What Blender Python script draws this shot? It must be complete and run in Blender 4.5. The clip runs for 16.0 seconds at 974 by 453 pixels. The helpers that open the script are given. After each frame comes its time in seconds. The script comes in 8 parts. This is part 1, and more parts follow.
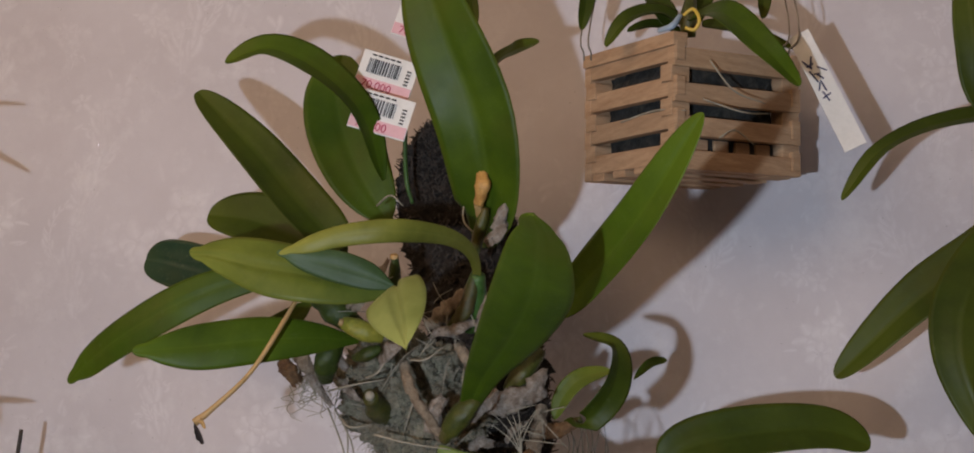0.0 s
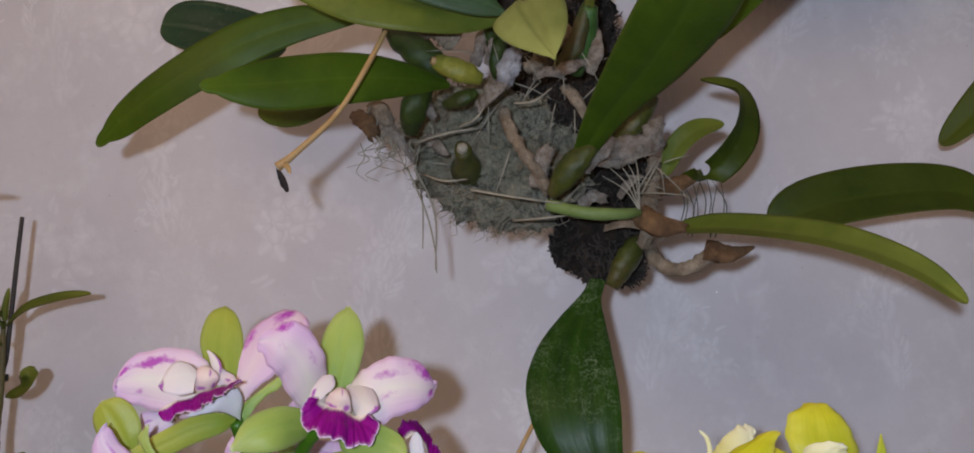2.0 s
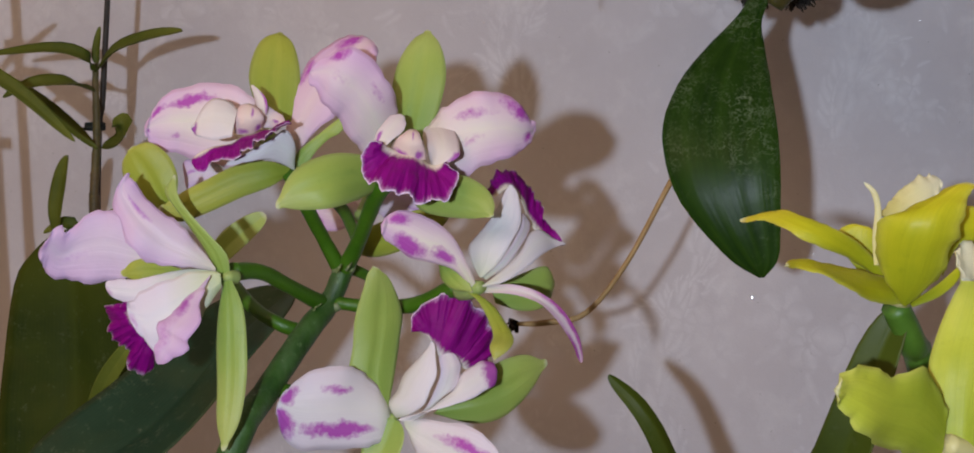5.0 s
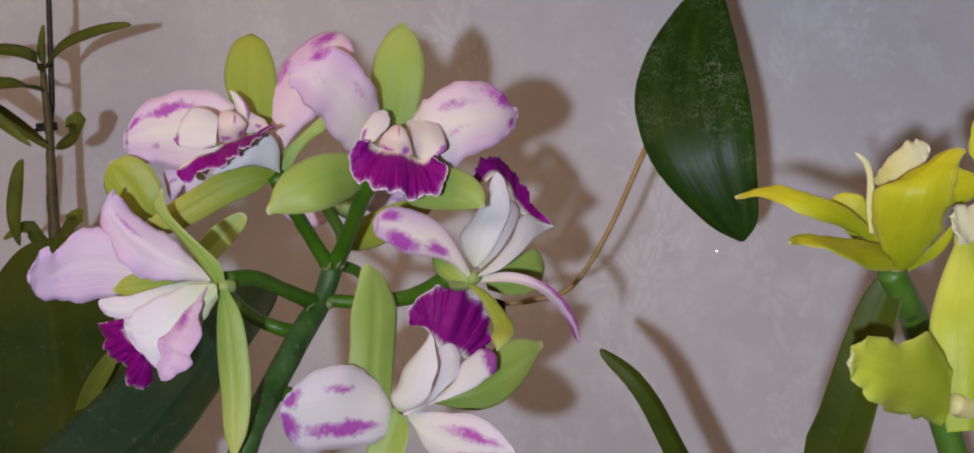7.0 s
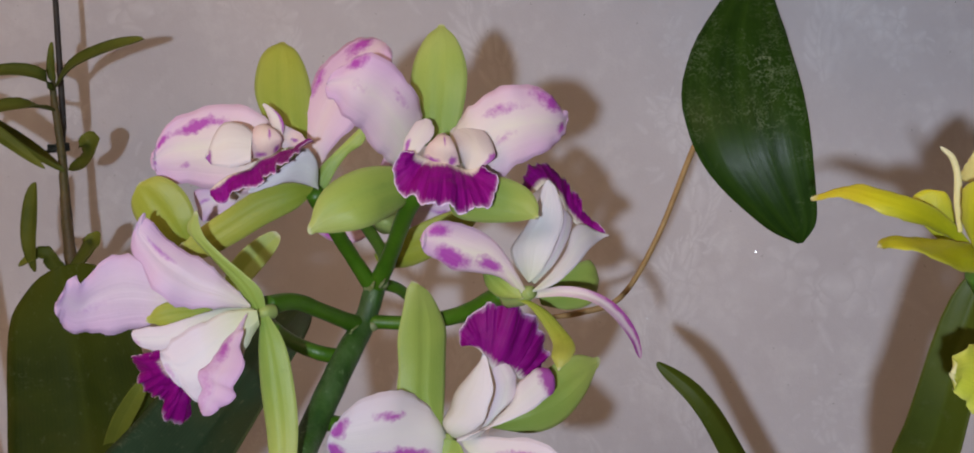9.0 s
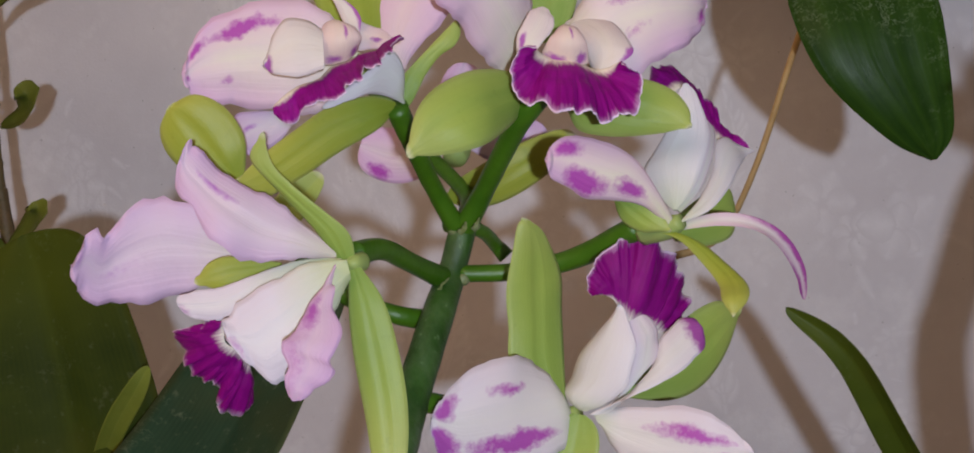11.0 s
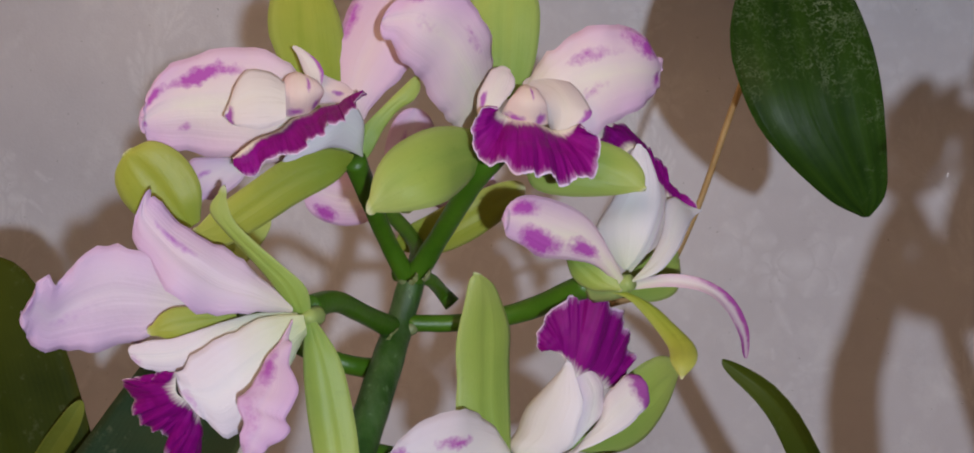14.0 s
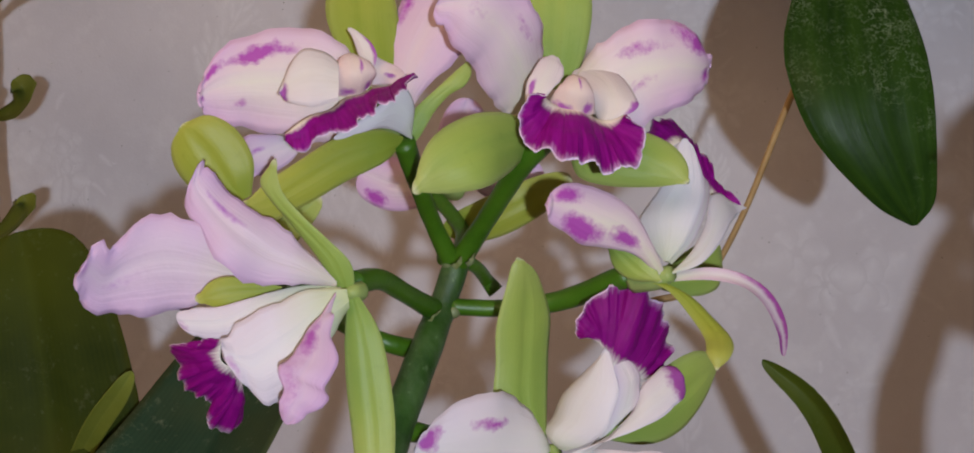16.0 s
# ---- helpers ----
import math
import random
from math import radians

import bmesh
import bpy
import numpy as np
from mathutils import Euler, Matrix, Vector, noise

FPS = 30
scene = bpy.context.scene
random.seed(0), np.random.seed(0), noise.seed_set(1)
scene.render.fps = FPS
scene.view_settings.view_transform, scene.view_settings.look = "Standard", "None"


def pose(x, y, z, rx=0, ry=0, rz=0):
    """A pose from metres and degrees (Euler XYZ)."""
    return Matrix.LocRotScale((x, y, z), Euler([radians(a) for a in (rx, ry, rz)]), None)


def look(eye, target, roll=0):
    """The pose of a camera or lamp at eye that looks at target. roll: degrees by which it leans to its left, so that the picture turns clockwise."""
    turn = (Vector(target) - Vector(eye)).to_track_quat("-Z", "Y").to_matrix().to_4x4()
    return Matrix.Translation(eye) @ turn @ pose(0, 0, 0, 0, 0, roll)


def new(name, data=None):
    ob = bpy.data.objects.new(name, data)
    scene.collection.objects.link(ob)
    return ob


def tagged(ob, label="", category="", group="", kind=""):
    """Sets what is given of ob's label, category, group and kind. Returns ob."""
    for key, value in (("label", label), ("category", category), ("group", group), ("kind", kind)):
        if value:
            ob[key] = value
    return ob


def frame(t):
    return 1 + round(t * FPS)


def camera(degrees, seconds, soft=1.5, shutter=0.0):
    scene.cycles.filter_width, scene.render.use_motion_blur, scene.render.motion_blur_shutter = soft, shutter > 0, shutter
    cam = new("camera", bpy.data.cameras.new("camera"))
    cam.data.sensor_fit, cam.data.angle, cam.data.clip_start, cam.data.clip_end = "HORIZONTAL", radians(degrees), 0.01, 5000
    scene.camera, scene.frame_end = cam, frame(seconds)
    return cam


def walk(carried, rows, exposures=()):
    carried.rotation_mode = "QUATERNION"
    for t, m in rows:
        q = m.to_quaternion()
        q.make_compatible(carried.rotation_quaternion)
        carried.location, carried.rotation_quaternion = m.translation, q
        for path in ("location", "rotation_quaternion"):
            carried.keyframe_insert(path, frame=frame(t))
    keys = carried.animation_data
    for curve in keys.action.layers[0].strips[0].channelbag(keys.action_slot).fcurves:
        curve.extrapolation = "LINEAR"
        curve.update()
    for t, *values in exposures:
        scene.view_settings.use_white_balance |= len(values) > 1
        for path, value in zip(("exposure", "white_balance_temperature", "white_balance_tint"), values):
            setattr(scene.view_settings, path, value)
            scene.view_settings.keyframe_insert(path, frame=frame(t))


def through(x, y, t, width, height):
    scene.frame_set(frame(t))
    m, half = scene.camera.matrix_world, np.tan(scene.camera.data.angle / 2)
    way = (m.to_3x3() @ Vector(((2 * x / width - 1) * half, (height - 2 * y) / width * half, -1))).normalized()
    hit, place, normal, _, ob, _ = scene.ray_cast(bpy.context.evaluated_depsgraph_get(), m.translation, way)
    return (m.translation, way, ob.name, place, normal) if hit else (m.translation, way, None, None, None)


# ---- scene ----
cam = camera(38.8, 16.0, 1.8)
PATH = [
    (0, (0.191, 0.317, 1.614), (0.0182, 1.2823, 1.8092), 0.78),
    (0.5, (0.026, 0.222, 1.634), (-0.0395, 1.2095, 1.7783), -3.03),
    (1, (0.075, 0.221, 1.557), (-0.0650, 1.2003, 1.7039), -1.86),
    (1.5, (0.091, 0.275, 1.508), (-0.0538, 1.2542, 1.6493), -2.05),
    (2, (0.056, 0.408, 1.548), (-0.0297, 1.3966, 1.6699), -0.24),
    (2.5, (0.070, 0.479, 1.559), (-0.0540, 1.4684, 1.6382), 0.96),
    (3, (0.095, 0.512, 1.543), (-0.1370, 1.4844, 1.5405), 1.34),
    (3.5, (0.108, 0.515, 1.541), (-0.1504, 1.4812, 1.5236), -0.35),
    (4, (0.103, 0.526, 1.545), (-0.1424, 1.4952, 1.5063), -0.92),
    (4.5, (0.091, 0.535, 1.542), (-0.1553, 1.5027, 1.4964), 0.09),
    (7, (0.060, 0.530, 1.559), (-0.1291, 1.5072, 1.4662), -4.22),
    (7.5, (0.055, 0.543, 1.562), (-0.1298, 1.5209, 1.4676), -4.04),
    (8, (0.054, 0.550, 1.565), (-0.1303, 1.5285, 1.4703), -5.14),
    (8.5, (0.037, 0.549, 1.566), (-0.1489, 1.5279, 1.4830), -5.44),
    (9, (0.038, 0.554, 1.561), (-0.1501, 1.5321, 1.4705), -6.22),
    (9.5, (0.013, 0.574, 1.542), (-0.1621, 1.5548, 1.4556), -6.96),
    (12, (-0.058, 0.651, 1.551), (-0.0862, 1.6412, 1.4153), -6.87),
    (12.5, (-0.058, 0.642, 1.554), (-0.0715, 1.6327, 1.4163), -5.83),
    (13, (-0.065, 0.638, 1.555), (-0.0743, 1.6291, 1.4256), -6.43),
    (13.5, (-0.064, 0.633, 1.563), (-0.0862, 1.6249, 1.4354), -5.88),
    (14, (-0.061, 0.634, 1.561), (-0.0805, 1.6263, 1.4369), -6.05),
    (14.5, (-0.064, 0.628, 1.567), (-0.0879, 1.6210, 1.4476), -5.56),
    (15, (-0.060, 0.623, 1.563), (-0.0917, 1.6153, 1.4441), -5.33),
    (15.5, (-0.063, 0.629, 1.561), (-0.1095, 1.6215, 1.4440), -4.67),
    (16, (-0.057, 0.627, 1.554), (-0.1196, 1.6184, 1.4440), -3.97),
]
walk(cam, [(t, look(eye, target, roll)) for t, eye, target, roll in PATH],
     exposures=[(0, 0.22, 6450, 10), (1, 0.20, 6300, 10), (2, 0.15, 6080, 10), (3.5, 0.05, 6150, 10), (4.5, 0.04, 6280, 10), (8, 0.06, 6330, 10), (9.5, 0.06, 6400, 10), (16, 0.03, 6420, 10)])

# ---- light: the warm room lamp and the white lamp beside the viewer ----
world = bpy.data.worlds.new("room_air")
scene.world = world
world.use_nodes = True
world.node_tree.nodes["Background"].inputs[0].default_value = (0.9, 0.72, 0.52, 1)
world.node_tree.nodes["Background"].inputs[1].default_value = 0.012


def lamp(name, kind, m, power, colour, size):
    data = bpy.data.lights.new(name, kind)
    data.energy, data.color = power, colour
    if kind == "AREA":
        data.size = size
    else:
        data.shadow_soft_size = size
    ob = new(name, data)
    ob.matrix_world = m
    return ob


lamp("torch_lamp", "POINT", pose(0.030, 0.27, 1.557), 14.5, (0.80, 0.895, 1.035), 0.009)
lamp("ceiling_lamp", "AREA", look((-0.55, 0.0, 2.52), (0.0, 1.0, 1.6)), 15.5, (1.0, 0.64, 0.37), 1.3)

# ---- materials ----
class Nodes:
    """A node material under construction."""

    def __init__(self, name):
        self.mat = bpy.data.materials.new(name)
        self.mat.use_nodes = True
        self.tree = self.mat.node_tree
        self.bsdf = self.tree.nodes["Principled BSDF"]

    def add(self, kind, **values):
        node = self.tree.nodes.new(kind)
        for key, value in values.items():
            if key in node.inputs:
                node.inputs[key].default_value = value
        return node

    def link(self, a, b):
        self.tree.links.new(a, b)

    def noise(self, scale, detail=4.0, rough=0.6, coords="Object", stretch=None):
        co = self.tree.nodes.new("ShaderNodeTexCoord")
        n = self.add("ShaderNodeTexNoise", Scale=scale, Detail=detail, Roughness=rough)
        out = co.outputs[coords]
        if stretch:
            mp = self.tree.nodes.new("ShaderNodeMapping")
            mp.inputs["Scale"].default_value = stretch
            self.link(out, mp.inputs[0])
            out = mp.outputs[0]
        self.link(out, n.inputs["Vector"])
        return n.outputs["Fac"]

    def uv(self):
        co = self.tree.nodes.new("ShaderNodeTexCoord")
        sep = self.tree.nodes.new("ShaderNodeSeparateXYZ")
        self.link(co.outputs["UV"], sep.inputs[0])
        return sep.outputs[0], sep.outputs[1]

    def ramp(self, fac, stops):
        r = self.tree.nodes.new("ShaderNodeValToRGB")
        e = r.color_ramp.elements
        while len(e) < len(stops):
            e.new(0.5)
        for el, (at, colour) in zip(e, stops):
            el.position = at
            el.color = (*colour, 1) if len(colour) == 3 else colour
        self.link(fac, r.inputs[0])
        return r.outputs[0]

    def maths(self, op, a, b=None, clamp=False):
        m = self.tree.nodes.new("ShaderNodeMath")
        m.operation, m.use_clamp = op, clamp
        for socket, value in zip(m.inputs, (a, b)):
            if value is None:
                continue
            if isinstance(value, (int, float)):
                socket.default_value = value
            else:
                self.link(value, socket)
        return m.outputs[0]

    def mix(self, fac, a, b, blend="MIX"):
        m = self.tree.nodes.new("ShaderNodeMix")
        m.data_type, m.blend_type = "RGBA", blend
        for socket, value in zip((m.inputs[0], m.inputs[6], m.inputs[7]), (fac, a, b)):
            if isinstance(value, (int, float)):
                socket.default_value = value
            elif isinstance(value, tuple):
                socket.default_value = (*value, 1)
            else:
                self.link(value, socket)
        return m.outputs[2]

    def band(self, value, centre, half):
        """1 on the centre, falling to 0 at half on both sides."""
        d = self.maths("ABSOLUTE", self.maths("SUBTRACT", value, centre))
        return self.maths("SUBTRACT", 1.0, self.maths("DIVIDE", d, half), clamp=True)

    def bump(self, height, strength, distance=0.001):
        b = self.add("ShaderNodeBump", Strength=strength, Distance=distance)
        self.link(height, b.inputs["Height"])
        self.link(b.outputs[0], self.bsdf.inputs["Normal"])

    def finish(self, colour, rough=0.5, metal=0.0, through=0.0, spec=0.5):
        if isinstance(colour, tuple):
            self.bsdf.inputs["Base Color"].default_value = (*colour, 1)
        else:
            self.link(colour, self.bsdf.inputs["Base Color"])
        if isinstance(rough, (int, float)):
            self.bsdf.inputs["Roughness"].default_value = rough
        else:
            self.link(rough, self.bsdf.inputs["Roughness"])
        self.bsdf.inputs["Metallic"].default_value = metal
        self.bsdf.inputs["Specular IOR Level"].default_value = spec
        if through:
            tr = self.tree.nodes.new("ShaderNodeBsdfTranslucent")
            if isinstance(colour, tuple):
                tr.inputs[0].default_value = (*colour, 1)
            else:
                self.link(colour, tr.inputs[0])
            mx = self.tree.nodes.new("ShaderNodeMixShader")
            mx.inputs[0].default_value = through
            self.link(self.bsdf.outputs[0], mx.inputs[1])
            self.link(tr.outputs[0], mx.inputs[2])
            self.link(mx.outputs[0], self.tree.nodes["Material Output"].inputs[0])
        return self.mat


def leaf_material(name, deep, light, rib, rough=0.36, scuff=0.0, spec=0.16, lines=0.03):
    n = Nodes(name)
    u, v = n.uv()
    blot = n.noise(28, 5, 0.65)
    base = n.mix(n.ramp(blot, [(0.3, (0, 0, 0)), (0.72, (1, 1, 1))]), deep, light)
    side = n.maths("MULTIPLY", n.maths("ABSOLUTE", n.maths("SUBTRACT", v, 0.5)), 2.0)
    base = n.mix(n.maths("MULTIPLY", n.maths("SUBTRACT", 1.0, side, clamp=True), 0.25), base, light)
    rib_f = n.maths("MULTIPLY", n.maths("POWER", n.band(v, 0.5, 0.05), 1.5), 0.13)
    base = n.mix(rib_f, base, rib)
    vein = n.add("ShaderNodeTexWave", Scale=11.0, Distortion=0.4)
    vein.bands_direction = "Y"
    co = n.tree.nodes.new("ShaderNodeTexCoord")
    n.link(co.outputs["UV"], vein.inputs["Vector"])
    base = n.mix(n.maths("MULTIPLY", vein.outputs["Fac"], lines), base, light)
    tip = n.ramp(n.maths("ADD", u, n.maths("MULTIPLY", n.maths("SUBTRACT", n.noise(16, 3), 0.5), 0.7)), [(0.62, (0, 0, 0)), (1.05, (1, 1, 1))])
    base = n.mix(n.maths("MULTIPLY", tip, 0.45), base, tuple(1.5 * x + 0.35 * y for x, y in zip(light, (0.06, 0.045, 0.0))))
    dry = n.ramp(n.noise(11, 4, 0.6), [(0.52, (0, 0, 0)), (0.74, (1, 1, 1))])
    base = n.mix(n.maths("MULTIPLY", dry, 0.60), base, tuple(0.4 * x + 0.6 * y for x, y in zip(deep, (0.10, 0.085, 0.012))))
    rim = n.ramp(side, [(0.90, (0, 0, 0)), (1.0, (1, 1, 1))])
    base = n.mix(n.maths("MULTIPLY", rim, 0.35), base, tuple(0.5 * x + 0.5 * y for x, y in zip(light, (0.16, 0.13, 0.03))))
    dust = n.ramp(n.noise(260, 3, 0.7), [(0.60, (0, 0, 0)), (0.78, (1, 1, 1))])
    base = n.mix(n.maths("MULTIPLY", dust, 0.06 + scuff), base, (0.34, 0.36, 0.24))
    if scuff:
        line = n.band(n.noise(95, 4, 0.7), 0.5, 0.010)
        where = n.ramp(n.noise(30, 3), [(0.52, (0, 0, 0)), (0.70, (1, 1, 1))])
        base = n.mix(n.maths("MULTIPLY", n.maths("MULTIPLY", line, where), scuff * 2.4), base, (0.36, 0.42, 0.28))
    n.bump(n.maths("ADD", n.maths("MULTIPLY", n.noise(14, 3), 1.5), n.noise(140, 4)), 0.16, 0.0006)
    r = n.maths("ADD", n.maths("MULTIPLY", n.noise(45, 4), 0.24), rough - 0.03)
    return n.finish(base, r, through=0.06, spec=spec)


def petal_material(name, heart, edge, spot, flares=(), through=0.16, roots=0.45, reach=0.22):
    """Cream heart, tinted edges and speckled purple flares, each at (u, v, half length, half width, strength)."""
    n = Nodes(name)
    u, v = n.uv()
    side = n.maths("MULTIPLY", n.maths("ABSOLUTE", n.maths("SUBTRACT", v, 0.5)), 2.0)
    wide = n.noise(38, 4, 0.6)
    far = n.maths("ADD", n.maths("MULTIPLY", u, 0.62), n.maths("MULTIPLY", side, 0.62))
    far = n.maths("ADD", far, n.maths("MULTIPLY", n.maths("SUBTRACT", wide, 0.5), 0.6))
    base = n.mix(n.ramp(far, [(0.20, (0, 0, 0)), (0.95, (1, 1, 1))]), heart, edge)
    blush = n.ramp(n.noise(60, 3, 0.5), [(0.5, (0, 0, 0)), (0.8, (1, 1, 1))])
    base = n.mix(n.maths("MULTIPLY", blush, 0.25), base, edge)
    root = n.ramp(u, [(0.0, (1, 1, 1)), (reach, (0, 0, 0))])
    base = n.mix(n.maths("MULTIPLY", root, roots), base, (0.50, 0.59, 0.24))
    ridges = n.tree.nodes.new("ShaderNodeMapping")
    ridges.inputs["Scale"].default_value = (1.5, 15.0, 1.0)
    co = n.tree.nodes.new("ShaderNodeTexCoord")
    n.link(co.outputs["UV"], ridges.inputs[0])
    rays = n.add("ShaderNodeTexNoise", Scale=1.0, Detail=2.0, Roughness=0.5)
    n.link(ridges.outputs[0], rays.inputs["Vector"])
    base = n.mix(n.maths("MULTIPLY", n.ramp(rays.outputs["Fac"], [(0.45, (0, 0, 0)), (0.75, (1, 1, 1))]), 0.12), base, edge)
    if flares:
        du = n.maths("ADD", u, n.maths("MULTIPLY", n.maths("SUBTRACT", n.noise(120, 3), 0.5), 0.20))
        dv = n.maths("ADD", v, n.maths("MULTIPLY", n.maths("SUBTRACT", n.noise(150, 3), 0.5), 0.22))
        mask = None
        for fu, fv, ru, rv, strong in flares:
            x = n.maths("POWER", n.maths("ABSOLUTE", n.maths("DIVIDE", n.maths("SUBTRACT", du, fu), ru)), 2.0)
            y = n.maths("POWER", n.maths("ABSOLUTE", n.maths("DIVIDE", n.maths("SUBTRACT", dv, fv), rv)), 2.0)
            one = n.maths("MULTIPLY", n.maths("SUBTRACT", 1.0, n.maths("SQRT", n.maths("ADD", x, y)), clamp=True), strong)
            mask = n.maths("MAXIMUM", mask, one) if mask else one
        speck = n.maths("MULTIPLY", n.maths("SUBTRACT", n.noise(620, 4, 0.75), 0.5), 1.2)
        lit = n.maths("MULTIPLY", n.ramp(mask, [(0.0, (0, 0, 0)), (0.16, (1, 1, 1))]), speck)
        mask = n.ramp(n.maths("ADD", mask, lit), [(0.02, (0, 0, 0)), (0.74, (1, 1, 1))])
        base = n.mix(n.maths("MULTIPLY", mask, 0.90), base, spot)
    n.bump(n.maths("ADD", n.maths("ADD", n.maths("MULTIPLY", n.noise(26, 2), 2.0), n.maths("MULTIPLY", rays.outputs["Fac"], 1.2)), n.noise(160, 4)), 0.30, 0.0007)
    return n.finish(base, 0.52, through=through, spec=0.28)


def sepal_material(name, low, high, tip, veins=0.13):
    n = Nodes(name)
    u, v = n.uv()
    f = n.maths("ADD", u, n.maths("MULTIPLY", n.maths("SUBTRACT", n.noise(34, 4), 0.5), 1.1))
    base = n.ramp(f, [(0.1, low), (0.62, high), (1.0, tip)])
    edge = n.maths("POWER", n.maths("MULTIPLY", n.maths("ABSOLUTE", n.maths("SUBTRACT", v, 0.5)), 2.0), 6.0)
    base = n.mix(n.maths("MULTIPLY", edge, 0.25), base, tuple(0.5 * x + 0.5 * y for x, y in zip(tip, (0.75, 0.74, 0.50))))
    nib = n.ramp(u, [(0.945, (0, 0, 0)), (0.99, (1, 1, 1))])
    base = n.mix(n.maths("MULTIPLY", nib, 0.6), base, (0.70, 0.68, 0.50))
    ridges = n.tree.nodes.new("ShaderNodeMapping")
    ridges.inputs["Scale"].default_value = (1.4, 18.0, 1.0)
    co = n.tree.nodes.new("ShaderNodeTexCoord")
    n.link(co.outputs["UV"], ridges.inputs[0])
    rays = n.add("ShaderNodeTexNoise", Scale=1.0, Detail=5.0, Roughness=0.65)
    n.link(ridges.outputs[0], rays.inputs["Vector"])
    base = n.mix(n.maths("MULTIPLY", n.ramp(rays.outputs["Fac"], [(0.42, (0, 0, 0)), (0.70, (1, 1, 1))]), veins), base, tuple(x * 0.72 for x in low))
    pit = n.ramp(n.noise(330, 3, 0.7), [(0.60, (0, 0, 0)), (0.75, (1, 1, 1))])
    base = n.mix(n.maths("MULTIPLY", pit, 0.16), base, tuple(x * 0.5 for x in low))
    n.bump(n.maths("ADD", n.maths("ADD", n.maths("MULTIPLY", n.noise(30, 2), 2.0), n.maths("MULTIPLY", rays.outputs["Fac"], 0.6)), n.noise(200, 4)), 0.28, 0.0007)
    return n.finish(base, 0.44, through=0.12, spec=0.32)


def lip_material(name, throat, deep, bright, rim, reach=0.26):
    """Purple fan: pale throat, streaks that run outwards, a thin pale frilled rim."""
    n = Nodes(name)
    u, v = n.uv()
    mp = n.tree.nodes.new("ShaderNodeTexCoord")
    st = n.add("ShaderNodeTexNoise", Scale=1.0, Detail=5.0, Roughness=0.7)
    sc = n.tree.nodes.new("ShaderNodeMapping")
    sc.inputs["Scale"].default_value = (1.6, 34.0, 1.0)
    n.link(mp.outputs["UV"], sc.inputs[0])
    n.link(sc.outputs[0], st.inputs["Vector"])
    streak = st.outputs["Fac"]
    base = n.mix(n.ramp(streak, [(0.36, (0, 0, 0)), (0.95, (1, 1, 1))]), deep, bright)
    inner = n.maths("ADD", u, n.maths("MULTIPLY", n.maths("SUBTRACT", streak, 0.5), 0.35))
    base = n.mix(n.ramp(inner, [(reach - 0.16, (1, 1, 1)), (reach, (0, 0, 0))]), base, throat)
    outer = n.maths("ADD", u, n.maths("MULTIPLY", n.maths("SUBTRACT", streak, 0.5), 0.42))
    base = n.mix(n.maths("MULTIPLY", n.ramp(outer, [(0.88, (0, 0, 0)), (1.10, (1, 1, 1))]), 0.40), base, rim)
    brim = n.maths("ADD", u, n.maths("MULTIPLY", n.maths("SUBTRACT", n.noise(420, 3), 0.5), 0.05))
    base = n.mix(n.ramp(brim, [(0.962, (0, 0, 0)), (0.985, (1, 1, 1))]), base, rim)
    n.bump(n.maths("ADD", streak, n.noise(70, 3)), 0.40, 0.0009)
    return n.finish(base, 0.55, through=0.10, spec=0.16)


def plain_material(name, a, b, scale=40, rough=0.6, bump=0.3, metal=0.0, stretch=None, through=0.0, depth=0.001):
    n = Nodes(name)
    f = n.noise(scale, 6, 0.65, stretch=stretch)
    base = n.mix(n.ramp(f, [(0.3, (0, 0, 0)), (0.7, (1, 1, 1))]), a, b)
    fine = n.noise(scale * 7, 4, 0.7, stretch=stretch)
    base = n.mix(n.maths("MULTIPLY", fine, 0.35), base, tuple(x * 0.6 for x in a))
    n.bump(n.maths("ADD", f, fine), bump, depth)
    return n.finish(base, rough, metal, through)


def blotched_material(name, a, b, stain, scale, rough=0.6, bump=0.5, depth=0.001):
    """Two mixed tones with grain, and stains of a third."""
    n = Nodes(name)
    f = n.noise(scale, 6, 0.7)
    base = n.mix(n.ramp(f, [(0.34, (0, 0, 0)), (0.68, (1, 1, 1))]), a, b)
    spots = n.ramp(n.noise(scale * 0.45, 5, 0.65), [(0.50, (0, 0, 0)), (0.68, (1, 1, 1))])
    base = n.mix(n.maths("MULTIPLY", spots, 0.75), base, stain)
    fine = n.noise(scale * 6, 5, 0.75)
    base = n.mix(n.maths("MULTIPLY", n.ramp(fine, [(0.45, (0, 0, 0)), (0.7, (1, 1, 1))]), 0.5), base, tuple(x * 0.5 for x in a))
    n.bump(n.maths("ADD", f, n.maths("MULTIPLY", fine, 0.7)), bump, depth)
    return n.finish(base, rough, spec=0.35)


